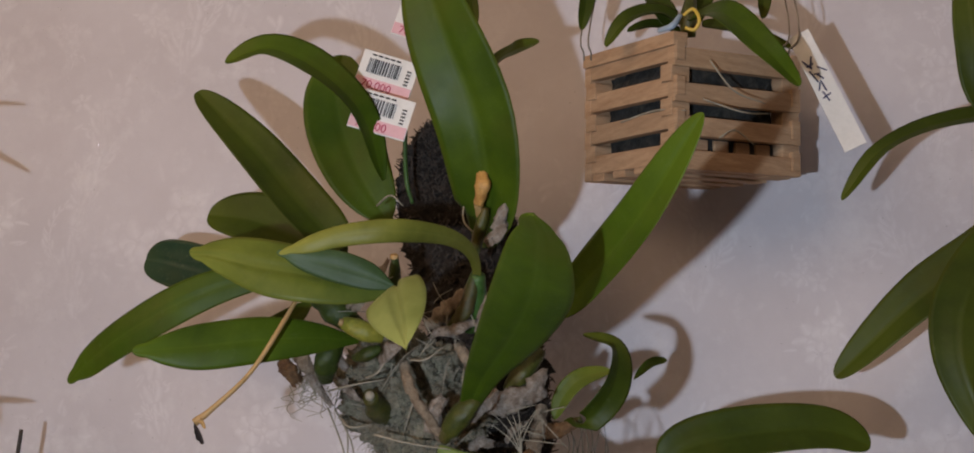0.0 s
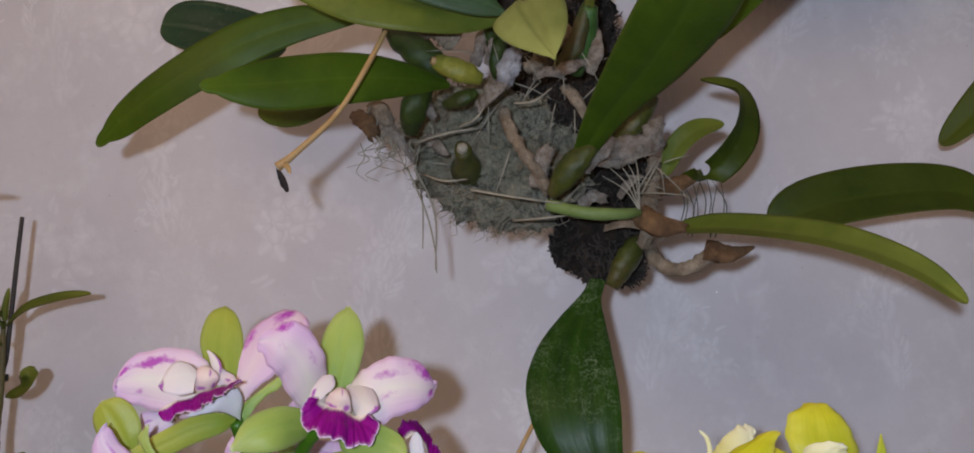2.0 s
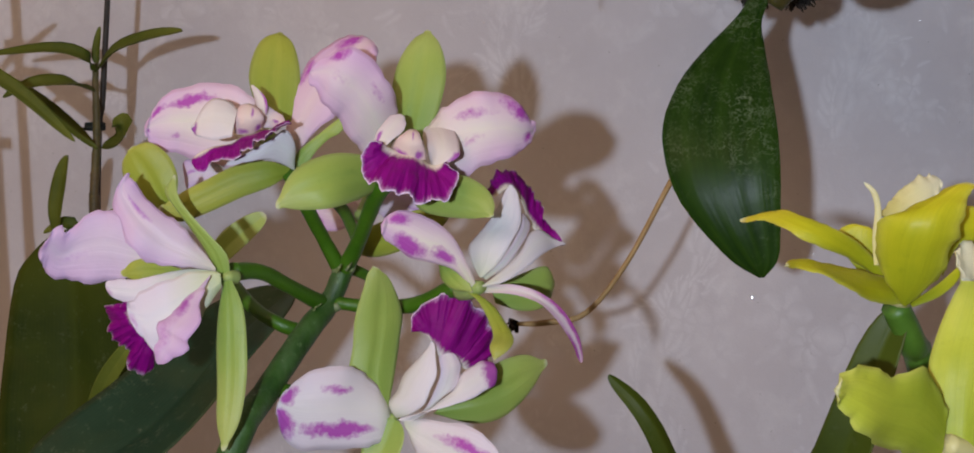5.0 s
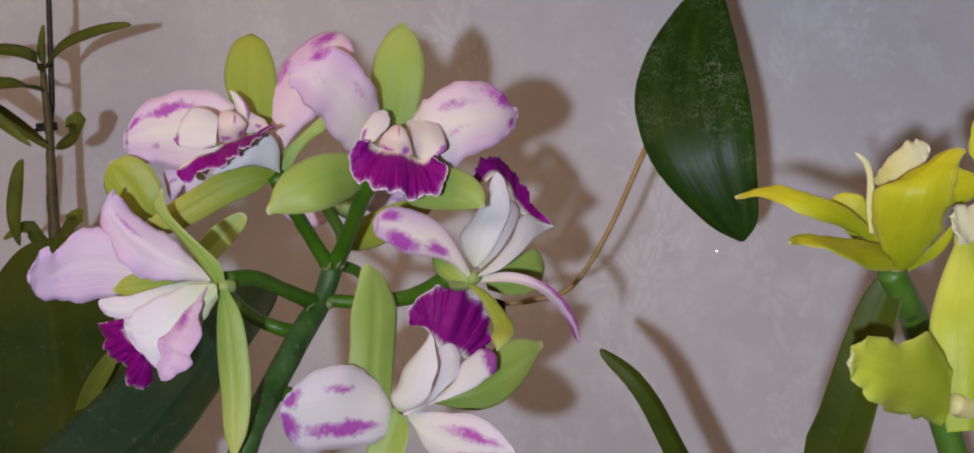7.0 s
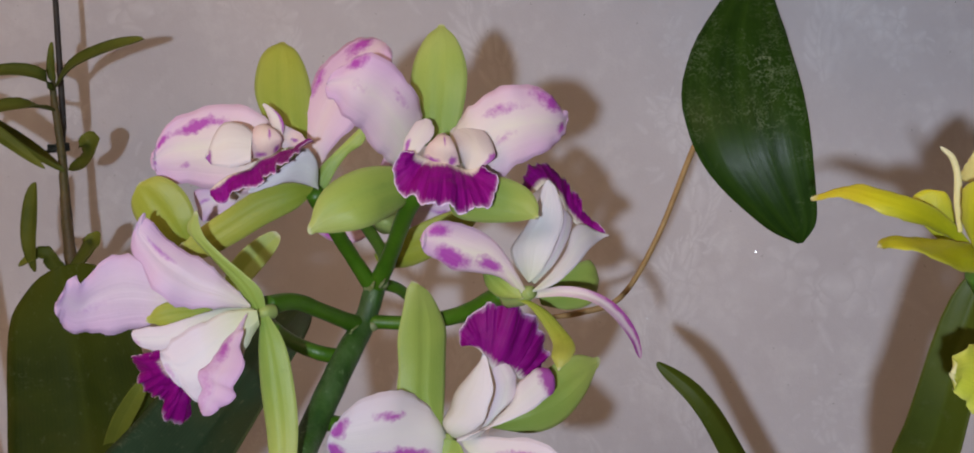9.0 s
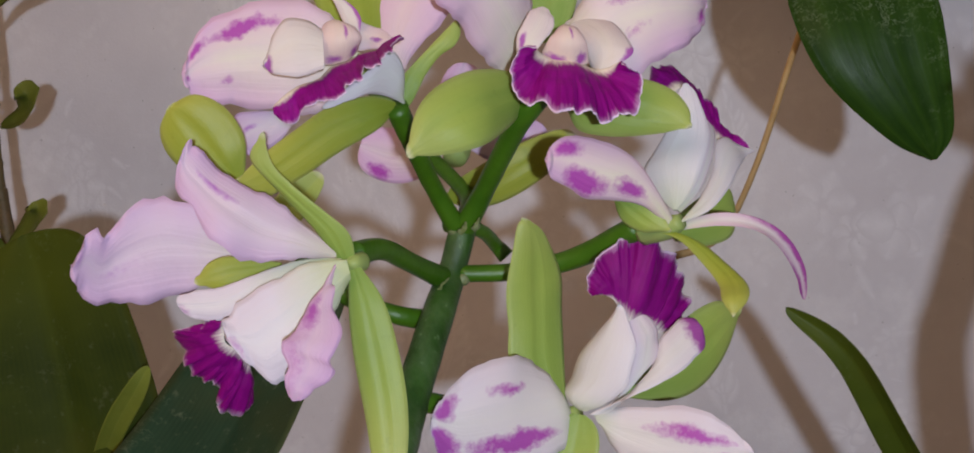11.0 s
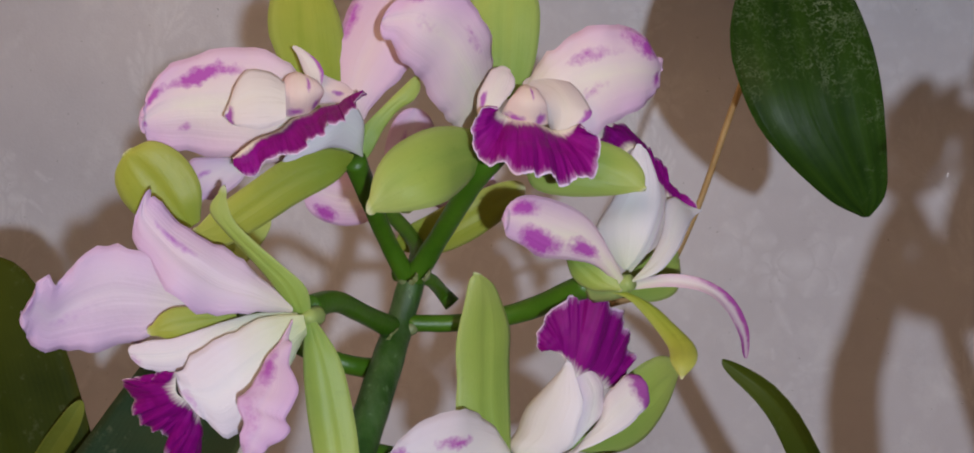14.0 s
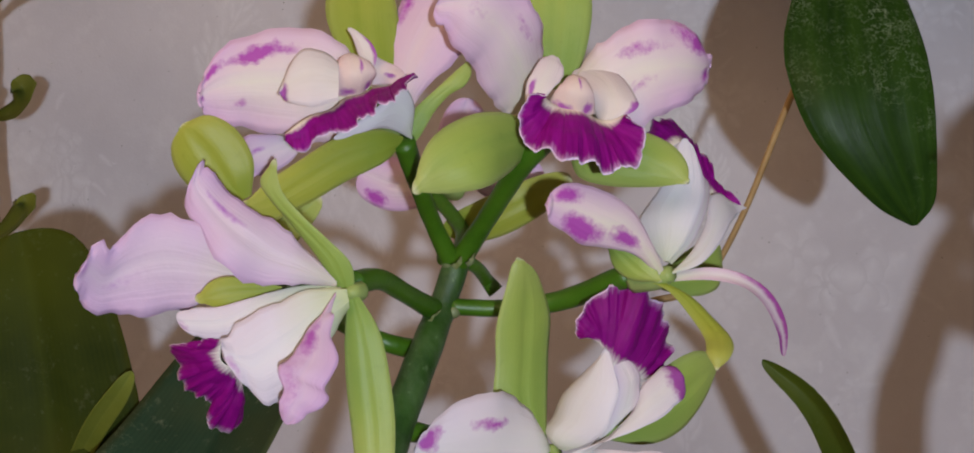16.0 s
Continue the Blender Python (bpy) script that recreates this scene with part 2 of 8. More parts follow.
def waxy_material(name, a, b, bloom):
    """Green skin under a rubbed grey-white bloom, with scratches along it."""
    n = Nodes(name)
    f = n.noise(70, 5, 0.65)
    base = n.mix(n.ramp(f, [(0.34, (0, 0, 0)), (0.68, (1, 1, 1))]), a, b)
    film = n.ramp(n.noise(150, 6, 0.72, stretch=(1, 1, 0.35)), [(0.40, (0, 0, 0)), (0.80, (1, 1, 1))])
    base = n.mix(n.maths("MULTIPLY", film, 0.34), base, bloom)
    specks = n.ramp(n.noise(520, 4, 0.7, stretch=(1, 1, 0.5)), [(0.62, (0, 0, 0)), (0.72, (1, 1, 1))])
    base = n.mix(n.maths("MULTIPLY", specks, 0.45), base, tuple(min(0.8, x * 1.6) for x in bloom))
    n.bump(n.maths("ADD", f, n.noise(420, 5, 0.7)), 0.5, 0.0008)
    return n.finish(base, 0.46, spec=0.4)


def wood_material(name, a, b):
    n = Nodes(name)
    info = n.tree.nodes.new("ShaderNodeObjectInfo")
    grain = n.noise(26, 6, 0.7, stretch=(1.0, 1.0, 9.0))
    fine = n.noise(160, 4, 0.7, stretch=(1.0, 1.0, 6.0))
    base = n.mix(n.ramp(grain, [(0.32, (0, 0, 0)), (0.7, (1, 1, 1))]), a, b)
    base = n.mix(n.maths("MULTIPLY", n.ramp(fine, [(0.5, (0, 0, 0)), (0.75, (1, 1, 1))]), 0.4), base, tuple(x * 0.45 for x in a))
    base = n.mix(n.maths("MULTIPLY", info.outputs["Random"], 0.35), base, tuple(x * 0.62 for x in b))
    dirt = n.ramp(n.noise(14, 4), [(0.55, (0, 0, 0)), (0.75, (1, 1, 1))])
    base = n.mix(n.maths("MULTIPLY", dirt, 0.35), base, (0.16, 0.11, 0.07))
    n.bump(n.maths("ADD", grain, fine), 0.5, 0.0008)
    return n.finish(base, 0.72, spec=0.25)


def paper_ground(n):
    cloud = n.noise(9, 5, 0.6)
    base = n.mix(n.ramp(cloud, [(0.35, (0, 0, 0)), (0.68, (1, 1, 1))]), (0.575, 0.545, 0.583), (0.635, 0.61, 0.655))
    mottle = n.ramp(n.noise(70, 5, 0.7), [(0.45, (0, 0, 0)), (0.75, (1, 1, 1))])
    base = n.mix(n.maths("MULTIPLY", mottle, 0.22), base, (0.70, 0.68, 0.71))
    worn = n.ramp(n.noise(24, 6, 0.7), [(0.52, (0, 0, 0)), (0.72, (1, 1, 1))])
    return n.mix(n.maths("MULTIPLY", worn, 0.55), base, (0.76, 0.745, 0.775))


def wallpaper_material(name):
    n = Nodes(name)
    base = paper_ground(n)
    n.bump(n.maths("ADD", n.noise(900, 2, 0.5), n.noise(120, 4)), 0.25, 0.0004)
    return n.finish(base, 0.55, spec=0.35)


def print_material(name, pale):
    """Worn print: pale where it is whole, thinning to the paper at the edges and where it has faded."""
    n = Nodes(name)
    u, v = n.uv()
    f = n.maths("ADD", n.maths("MULTIPLY", n.noise(20, 4), 0.7), n.maths("MULTIPLY", n.noise(190, 5, 0.7), 0.3))
    f = n.maths("MULTIPLY", n.ramp(f, [(0.38, (0.08, 0.08, 0.08)), (0.66, (1, 1, 1))]), n.ramp(u, [(0.0, (0, 0, 0)), (0.95, (1, 1, 1))]))
    base = n.mix(n.maths("MULTIPLY", f, 0.46), paper_ground(n), pale)
    n.bump(n.maths("ADD", n.noise(900, 2, 0.5), n.noise(120, 4)), 0.25, 0.0004)
    return n.finish(base, 0.5, spec=0.35)


def scuffed_leaf_material(name, deep, light, scar):
    """Thick glossy leaf: long lighter bands, mealy pale scuffs and a net of fine scratches."""
    n = Nodes(name)
    u, v = n.uv()
    co = n.tree.nodes.new("ShaderNodeTexCoord")
    mp = n.tree.nodes.new("ShaderNodeMapping")
    mp.inputs["Scale"].default_value = (1.1, 5.5, 1.0)
    n.link(co.outputs["UV"], mp.inputs[0])
    bands = n.add("ShaderNodeTexNoise", Scale=1.0, Detail=3.0, Roughness=0.55)
    n.link(mp.outputs[0], bands.inputs["Vector"])
    base = n.mix(n.ramp(bands.outputs["Fac"], [(0.36, (0, 0, 0)), (0.72, (1, 1, 1))]), deep, light)
    blot = n.ramp(n.noise(42, 5, 0.65), [(0.42, (0, 0, 0)), (0.74, (1, 1, 1))])
    base = n.mix(n.maths("MULTIPLY", blot, 0.35), base, tuple(1.3 * x for x in light))
    side = n.maths("MULTIPLY", n.maths("ABSOLUTE", n.maths("SUBTRACT", v, 0.5)), 2.0)
    where = n.maths("ADD", n.noise(34, 4, 0.6), n.maths("MULTIPLY", n.maths("SUBTRACT", 0.62, u), 0.16))
    where = n.ramp(where, [(0.47, (0, 0, 0)), (0.66, (1, 1, 1))])
    meal = n.ramp(n.noise(560, 3, 0.7), [(0.53, (0, 0, 0)), (0.72, (1, 1, 1))])
    base = n.mix(n.maths("MULTIPLY", n.maths("MULTIPLY", meal, where), 0.34), base, scar)
    for scale, thin, strong in ((120, 0.012, 0.55), (60, 0.007, 0.40)):
        line = n.band(n.noise(scale, 4, 0.7), 0.5, thin)
        base = n.mix(n.maths("MULTIPLY", n.maths("MULTIPLY", line, where), strong), base, scar)
    rim = n.ramp(side, [(0.93, (0, 0, 0)), (1.0, (1, 1, 1))])
    base = n.mix(n.maths("MULTIPLY", rim, 0.3), base, tuple(1.6 * x for x in light))
    n.bump(n.maths("ADD", n.maths("MULTIPLY", bands.outputs["Fac"], 1.6), n.maths("MULTIPLY", n.noise(300, 3), 0.3)), 0.22, 0.0010)
    r = n.maths("ADD", n.maths("MULTIPLY", n.noise(60, 4), 0.20), 0.24)
    return n.finish(base, r, through=0.05, spec=0.09)


GREEN = leaf_material("leaf_green", (0.024, 0.050, 0.003), (0.062, 0.104, 0.006), (0.13, 0.19, 0.03))
DARK = leaf_material("leaf_dark", (0.020, 0.034, 0.003), (0.052, 0.074, 0.007), (0.08, 0.12, 0.02))
BLUISH = leaf_material("leaf_bluish", (0.009, 0.029, 0.014), (0.022, 0.054, 0.027), (0.06, 0.10, 0.06), 0.36, 0.14, 0.24, 0.30)
# SHADED: the shade behind the flowers is put into the low leaf colour
SHADED = leaf_material("leaf_shade_dark", (0.013, 0.023, 0.002), (0.034, 0.048, 0.003), (0.09, 0.12, 0.015), 0.55, 0.05, 0.10, 0.20)
TEAL = leaf_material("leaf_teal", (0.026, 0.052, 0.018), (0.055, 0.095, 0.034), (0.09, 0.14, 0.05), 0.36, 0.05)
OLIVE = leaf_material("leaf_olive", (0.058, 0.084, 0.010), (0.140, 0.165, 0.024), (0.24, 0.27, 0.08))
ARCHED = leaf_material("leaf_arched", (0.085, 0.096, 0.014), (0.200, 0.200, 0.036), (0.26, 0.27, 0.08))
PALE = leaf_material("leaf_pale", (0.14, 0.165, 0.036), (0.26, 0.28, 0.085), (0.36, 0.37, 0.15))
SCUFFED = scuffed_leaf_material("leaf_scuffed", (0.010, 0.030, 0.004), (0.030, 0.070, 0.008), (0.26, 0.32, 0.20))
CANE_LEAF = leaf_material("leaf_cane", (0.055, 0.078, 0.010), (0.13, 0.145, 0.020), (0.2, 0.22, 0.06), 0.45)
MAGENTA = (0.43, 0.028, 0.42)
CREAM_PINK, LILAC_EDGE = (0.82, 0.74, 0.64), (0.74, 0.48, 0.68)
PINK = petal_material("petal_pink", CREAM_PINK, LILAC_EDGE, MAGENTA, ((0.77, 0.15, 0.10, 0.18, 1.1), (0.40, 0.25, 0.16, 0.06, 0.28), (0.66, 0.5, 0.10, 0.10, 0.16)))
PINK_FACING = petal_material("petal_pink_facing", CREAM_PINK, LILAC_EDGE, MAGENTA, ((0.72, 0.14, 0.15, 0.18, 1.15), (0.86, 0.66, 0.10, 0.20, 1.05), (0.42, 0.27, 0.17, 0.08, 0.6), (0.40, 0.60, 0.12, 0.06, 0.35)))
PINK_ASIDE = petal_material("petal_pink_aside", CREAM_PINK, LILAC_EDGE, MAGENTA, ((0.50, 0.20, 0.19, 0.10, 1.25), (0.76, 0.19, 0.13, 0.12, 1.2), (0.89, 0.70, 0.08, 0.13, 0.75), (0.55, 0.74, 0.06, 0.07, 0.5)))
PINK_BACK = petal_material("petal_pink_back", (0.78, 0.62, 0.62), (0.70, 0.45, 0.64), MAGENTA, ((0.84, 0.22, 0.14, 0.20, 1.0), (0.52, 0.07, 0.14, 0.10, 0.7)))
PINK_FLARED = petal_material("petal_pink_flared", CREAM_PINK, LILAC_EDGE, MAGENTA, ((0.76, 0.27, 0.16, 0.22, 1.15), (0.56, 0.76, 0.18, 0.30, 1.3), (0.30, 0.62, 0.12, 0.28, 1.2)))
PINK_CURLED = petal_material("petal_pink_curled", (0.78, 0.70, 0.68), (0.72, 0.48, 0.62), (0.40, 0.04, 0.34), ((0.72, 0.02, 0.45, 0.40, 1.4), (0.95, 0.98, 0.30, 0.45, 1.4)))
LILAC = petal_material("petal_lilac", (0.77, 0.66, 0.72), (0.68, 0.46, 0.68), (0.46, 0.16, 0.54), ((0.60, 0.36, 0.17, 0.09, 0.8),))
LILAC_PLAIN = petal_material("petal_lilac_plain", (0.74, 0.62, 0.71), (0.67, 0.46, 0.68), (0.46, 0.16, 0.54), ((0.97, 0.4, 0.06, 0.4, 0.5), (0.55, 0.6, 0.2, 0.1, 0.18)))
WHITE = petal_material("petal_white", (0.80, 0.76, 0.72), (0.76, 0.63, 0.71), MAGENTA, ((0.98, 0.5, 0.08, 0.5, 0.5),))
LOBE = petal_material("lobe_cream_marked", (0.80, 0.73, 0.66), (0.78, 0.66, 0.68), (0.40, 0.06, 0.44), ((0.24, 0.05, 0.16, 0.16, 1.2),), roots=0.0)
LOBE_NEAR = petal_material("lobe_cream_flecked", (0.80, 0.73, 0.66), (0.78, 0.66, 0.68), (0.40, 0.06, 0.44), ((0.25, 0.20, 0.20, 0.16, 1.3),), roots=0.0)
LOBE_ASIDE = petal_material("lobe_cream_tipped", (0.80, 0.73, 0.66), (0.78, 0.67, 0.68), (0.36, 0.04, 0.40), ((0.84, 0.74, 0.22, 0.45, 1.7),), roots=0.0)
LOBE_EDGED = petal_material("lobe_cream_edged", (0.80, 0.74, 0.68), (0.78, 0.67, 0.68), (0.38, 0.05, 0.42), ((0.42, 0.97, 0.42, 0.20, 1.3),), roots=0.0)
LOBE_SPECKED = petal_material("lobe_rose_specked", (0.78, 0.66, 0.62), (0.76, 0.60, 0.66), (0.36, 0.10, 0.46), ((0.55, 0.62, 0.20, 0.18, 1.3),), roots=0.0)
LOBE_WHITE_TIPPED = petal_material("lobe_white_tipped", (0.80, 0.77, 0.74), (0.77, 0.69, 0.75), (0.36, 0.02, 0.36), ((1.0, 0.5, 0.42, 1.8, 3.0),), roots=0.0)
SPOTTED = petal_material("petal_white_spotted", (0.80, 0.76, 0.72), (0.76, 0.67, 0.74), MAGENTA, ((0.90, 0.30, 0.14, 0.24, 1.5), (0.50, 0.27, 0.13, 0.07, 0.8), (0.45, 0.76, 0.26, 0.12, 1.3), (0.86, 0.82, 0.18, 0.26, 1.5)))
STREAKED = petal_material("petal_white_streaked", (0.80, 0.76, 0.72), (0.76, 0.67, 0.74), MAGENTA, ((0.62, 0.30, 0.26, 0.13, 1.05), (0.74, 0.66, 0.26, 0.18, 1.2)))
ROSE = petal_material("lobe_rose", (0.72, 0.54, 0.66), (0.66, 0.42, 0.65), (0.42, 0.07, 0.42), ((0.26, 0.30, 0.16, 0.34, 1.0), (0.62, 0.25, 0.35, 0.25, 0.22)), roots=0.0)
LOBE_LIMED = petal_material("lobe_white_limed", (0.80, 0.77, 0.76), (0.76, 0.68, 0.76), (0.50, 0.16, 0.52), ((0.97, 0.7, 0.10, 0.4, 0.5),), roots=0.85, reach=0.50)
SNOW = petal_material("lobe_white", (0.80, 0.78, 0.76), (0.78, 0.72, 0.77), (0.6, 0.25, 0.6))
LIP = lip_material("lip_purple", (0.84, 0.74, 0.62), (0.205, 0.001, 0.165), (0.42, 0.008, 0.35), (0.80, 0.62, 0.82))
LIP_UPRIGHT = lip_material("lip_purple_upright", (0.84, 0.78, 0.70), (0.190, 0.001, 0.150), (0.34, 0.004, 0.28), (0.80, 0.62, 0.82), 0.17)
COLUMN = petal_material("column_cream", (0.82, 0.66, 0.56), (0.80, 0.60, 0.60), (0.40, 0.06, 0.42), ((0.50, 0.66, 0.16, 0.07, 0.9), (0.10, 0.30, 0.09, 0.30, 1.0), (0.12, 0.84, 0.14, 0.14, 1.1)), roots=0.0)
SEPAL = sepal_material("sepal_green", (0.26, 0.38, 0.072), (0.34, 0.44, 0.085), (0.42, 0.48, 0.125))
SEPAL_YELLOW = sepal_material("sepal_yellow_green", (0.27, 0.34, 0.038), (0.36, 0.385, 0.045), (0.43, 0.43, 0.080))
YELLOW = sepal_material("petal_yellow", (0.36, 0.40, 0.012), (0.60, 0.56, 0.014), (0.66, 0.55, 0.03), 0.24)
LEMON = sepal_material("petal_lemon", (0.38, 0.46, 0.03), (0.56, 0.60, 0.05), (0.66, 0.64, 0.11), 0.20)
CREAM = sepal_material("lip_cream", (0.70, 0.62, 0.22), (0.76, 0.70, 0.40), (0.80, 0.75, 0.52))
STEM = waxy_material("stem_green", (0.014, 0.052, 0.004), (0.040, 0.108, 0.012), (0.19, 0.27, 0.13))
SCALE = waxy_material("node_scale", (0.10, 0.13, 0.035), (0.20, 0.24, 0.08), (0.50, 0.52, 0.42))
ROOT_GREEN = plain_material("root_green", (0.11, 0.17, 0.035), (0.20, 0.27, 0.08), 60, 0.6, 0.3)
STEM_BRIGHT = plain_material("stem_bright", (0.040, 0.125, 0.003), (0.080, 0.195, 0.008), 60, 0.42, 0.2, through=0.06)
STEM_LIGHT = plain_material("stem_light", (0.060, 0.150, 0.012), (0.115, 0.240, 0.028), 60, 0.42, 0.2)
BULB = blotched_material("pseudobulb", (0.030, 0.042, 0.006), (0.085, 0.090, 0.016), (0.10, 0.060, 0.022), 70, 0.42)
BULB_GREEN = blotched_material("pseudobulb_green", (0.016, 0.032, 0.004), (0.050, 0.072, 0.010), (0.075, 0.05, 0.018), 70, 0.42, 0.7)
BULB_YELLOW = blotched_material("pseudobulb_yellow", (0.16, 0.17, 0.02), (0.30, 0.27, 0.04), (0.16, 0.10, 0.03), 60, 0.45)
FERN = blotched_material("tree_fern", (0.008, 0.0065, 0.0055), (0.034, 0.027, 0.022), (0.050, 0.034, 0.024), 190, 0.85, 1.0, 0.004)
FIBRE = plain_material("fern_fibre", (0.014, 0.011, 0.009), (0.060, 0.046, 0.036), 240, 0.7, 0.5)
MOSS = blotched_material("dry_moss", (0.16, 0.155, 0.105), (0.44, 0.425, 0.325), (0.27, 0.20, 0.13), 120, 0.95, 1.0, 0.004)
ROOT = plain_material("dry_root", (0.24, 0.22, 0.17), (0.42, 0.38, 0.30), 120, 0.8, 0.4)
ROOT_DARK = plain_material("dark_root", (0.07, 0.075, 0.06), (0.15, 0.15, 0.12), 120, 0.8, 0.4)
BRACT = blotched_material("papery_bract", (0.25, 0.195, 0.150), (0.56, 0.50, 0.44), (0.15, 0.100, 0.065), 230, 0.75, 1.0, 0.003)
BRACT_SILVER = blotched_material("silvery_bract", (0.36, 0.35, 0.37), (0.56, 0.55, 0.58), (0.24, 0.20, 0.18), 200, 0.7, 0.8, 0.002)
BRACT_BROWN = blotched_material("brown_bract", (0.10, 0.050, 0.022), (0.24, 0.135, 0.06), (0.04, 0.018, 0.010), 120, 0.5, 0.8, 0.002)
RHIZOME = blotched_material("rhizome", (0.19, 0.140, 0.092), (0.42, 0.34, 0.25), (0.10, 0.060, 0.036), 150, 0.65, 0.9, 0.002)
STRAW = plain_material("dry_stalk", (0.34, 0.20, 0.07), (0.50, 0.33, 0.14), 90, 0.6, 0.3)
AMBER = blotched_material("amber_sheath", (0.40, 0.20, 0.05), (0.60, 0.36, 0.12), (0.26, 0.12, 0.04), 110, 0.5, 0.5)
CHAR = plain_material("withered_tip", (0.012, 0.008, 0.008), (0.04, 0.025, 0.02), 90, 0.8, 0.5)
WOOD = wood_material("basket_wood", (0.36, 0.215, 0.12), (0.56, 0.385, 0.24))
STAKE_GREEN = plain_material("green_stake", (0.05, 0.085, 0.055), (0.10, 0.14, 0.10), 60, 0.55, 0.3, stretch=(1, 1, 0.2))
STAKE_DARK = plain_material("dark_stake", (0.02, 0.014, 0.010), (0.06, 0.045, 0.034), 80, 0.6, 0.3)
TIE = plain_material("garden_tie", (0.006, 0.012, 0.010), (0.02, 0.03, 0.024), 120, 0.6, 0.3)
CANE = blotched_material("cane_skin", (0.055, 0.060, 0.016), (0.170, 0.125, 0.040), (0.15, 0.085, 0.045), 50, 0.5, 0.6)
CANE_BROWN = plain_material("cane_sheath", (0.16, 0.09, 0.05), (0.30, 0.20, 0.13), 60, 0.7, 0.4, stretch=(1, 1, 0.3))
WIRE = plain_material("wire", (0.18, 0.17, 0.15), (0.32, 0.30, 0.27), 100, 0.35, 0.1, metal=0.9)
PAPER = plain_material("label_paper", (0.74, 0.73, 0.70), (0.84, 0.83, 0.81), 60, 0.6, 0.05)
PAPER_PINK = plain_material("label_pink", (0.74, 0.42, 0.46), (0.80, 0.50, 0.54), 60, 0.6, 0.05)
INK = plain_material("label_ink", (0.015, 0.015, 0.018), (0.03, 0.03, 0.035), 60, 0.6, 0.05)
INK_RED = plain_material("label_red_ink", (0.42, 0.02, 0.08), (0.5, 0.05, 0.12), 60, 0.6, 0.05)
INK_BLUE = plain_material("label_blue_ink", (0.02, 0.03, 0.10), (0.05, 0.06, 0.16), 60, 0.6, 0.05)
NET = blotched_material("net_pot_mix", (0.020, 0.022, 0.022), (0.085, 0.090, 0.088), (0.16, 0.15, 0.12), 140, 0.8, 1.0, 0.004)
CLIP_YELLOW = plain_material("yellow_plastic", (0.60, 0.40, 0.04), (0.7, 0.5, 0.08), 60, 0.4, 0.1)
CLIP_BLUE = plain_material("pale_blue_plastic", (0.30, 0.40, 0.52), (0.42, 0.52, 0.62), 60, 0.4, 0.1)
POT = plain_material("clay_pot", (0.30, 0.13, 0.07), (0.42, 0.21, 0.12), 30, 0.8, 0.3)
SOIL = plain_material("bark_mix", (0.05, 0.03, 0.02), (0.13, 0.08, 0.05), 60, 0.9, 1.0, depth=0.004)
BOARD = wood_material("shelf_wood", (0.30, 0.18, 0.09), (0.44, 0.28, 0.15))
PAINT = plain_material("room_paint", (0.60, 0.54, 0.48), (0.68, 0.62, 0.55), 3, 0.9, 0.1)
FLOORING = wood_material("floor_wood", (0.26, 0.16, 0.09), (0.36, 0.24, 0.14))
WALLPAPER = wallpaper_material("wallpaper")
MOTIF = print_material("wallpaper_print", (0.83, 0.815, 0.86))


# ---- building helpers ----
def thing(name, at, label, category, group=""):
    ob = new(name)
    ob.location = at
    ob.empty_display_size = 0.02
    return tagged(ob, label, category, group)


def root_of(ob):
    while ob.parent:
        ob = ob.parent
    return ob


def part(name, bm, material, parent=None, label="", smooth=True):
    """Links a bmesh built in world places as one mesh object under a thing or a part."""
    if parent:
        bmesh.ops.translate(bm, verts=bm.verts, vec=-root_of(parent).location)
    mesh = bpy.data.meshes.new(name)
    for f in bm.faces:
        f.smooth = smooth
    bm.to_mesh(mesh)
    bm.free()
    mesh.materials.append(material)
    ob = new(name, mesh)
    if parent:
        ob.parent = parent
    return tagged(ob, label)


def spline(pts, n, dense=False):
    """n + 1 points of a smooth curve through pts with the tangents, evenly in its parameter or denser at the ends."""
    p = [Vector(q) for q in pts]
    if len(p) == 2:
        p = [p[0], (p[0] + p[1]) / 2, p[1]]
    p = [p[0] * 2 - p[1]] + p + [p[-1] * 2 - p[-2]]
    spans = len(p) - 3
    at, along = [], []
    for i in range(n + 1):
        x = (0.5 - 0.5 * math.cos(math.pi * i / n) if dense else i / n) * spans
        k = min(int(x), spans - 1)
        t = x - k
        a, b, c, d = p[k:k + 4]
        at.append(0.5 * (2 * b + (c - a) * t + (2 * a - 5 * b + 4 * c - d) * t * t + (3 * b - a - 3 * c + d) * t ** 3))
        along.append((0.5 * ((c - a) + 2 * (2 * a - 5 * b + 4 * c - d) * t + 3 * (3 * b - a - 3 * c + d) * t * t)).normalized())
    return at, along


SHAPES = {"leaf": (0.55, 0.50, 0.16), "strap": (0.28, 0.42, 0.22), "petal": (0.80, 0.34, 0.18), "round": (0.60, 0.30, 0.22),
          "sepal": (0.42, 0.42, 0.30), "grass": (0.25, 0.75, 0.25), "heart": (0.35, 0.85, 0.35), "drop": (1.25, 0.58, 0.08)}


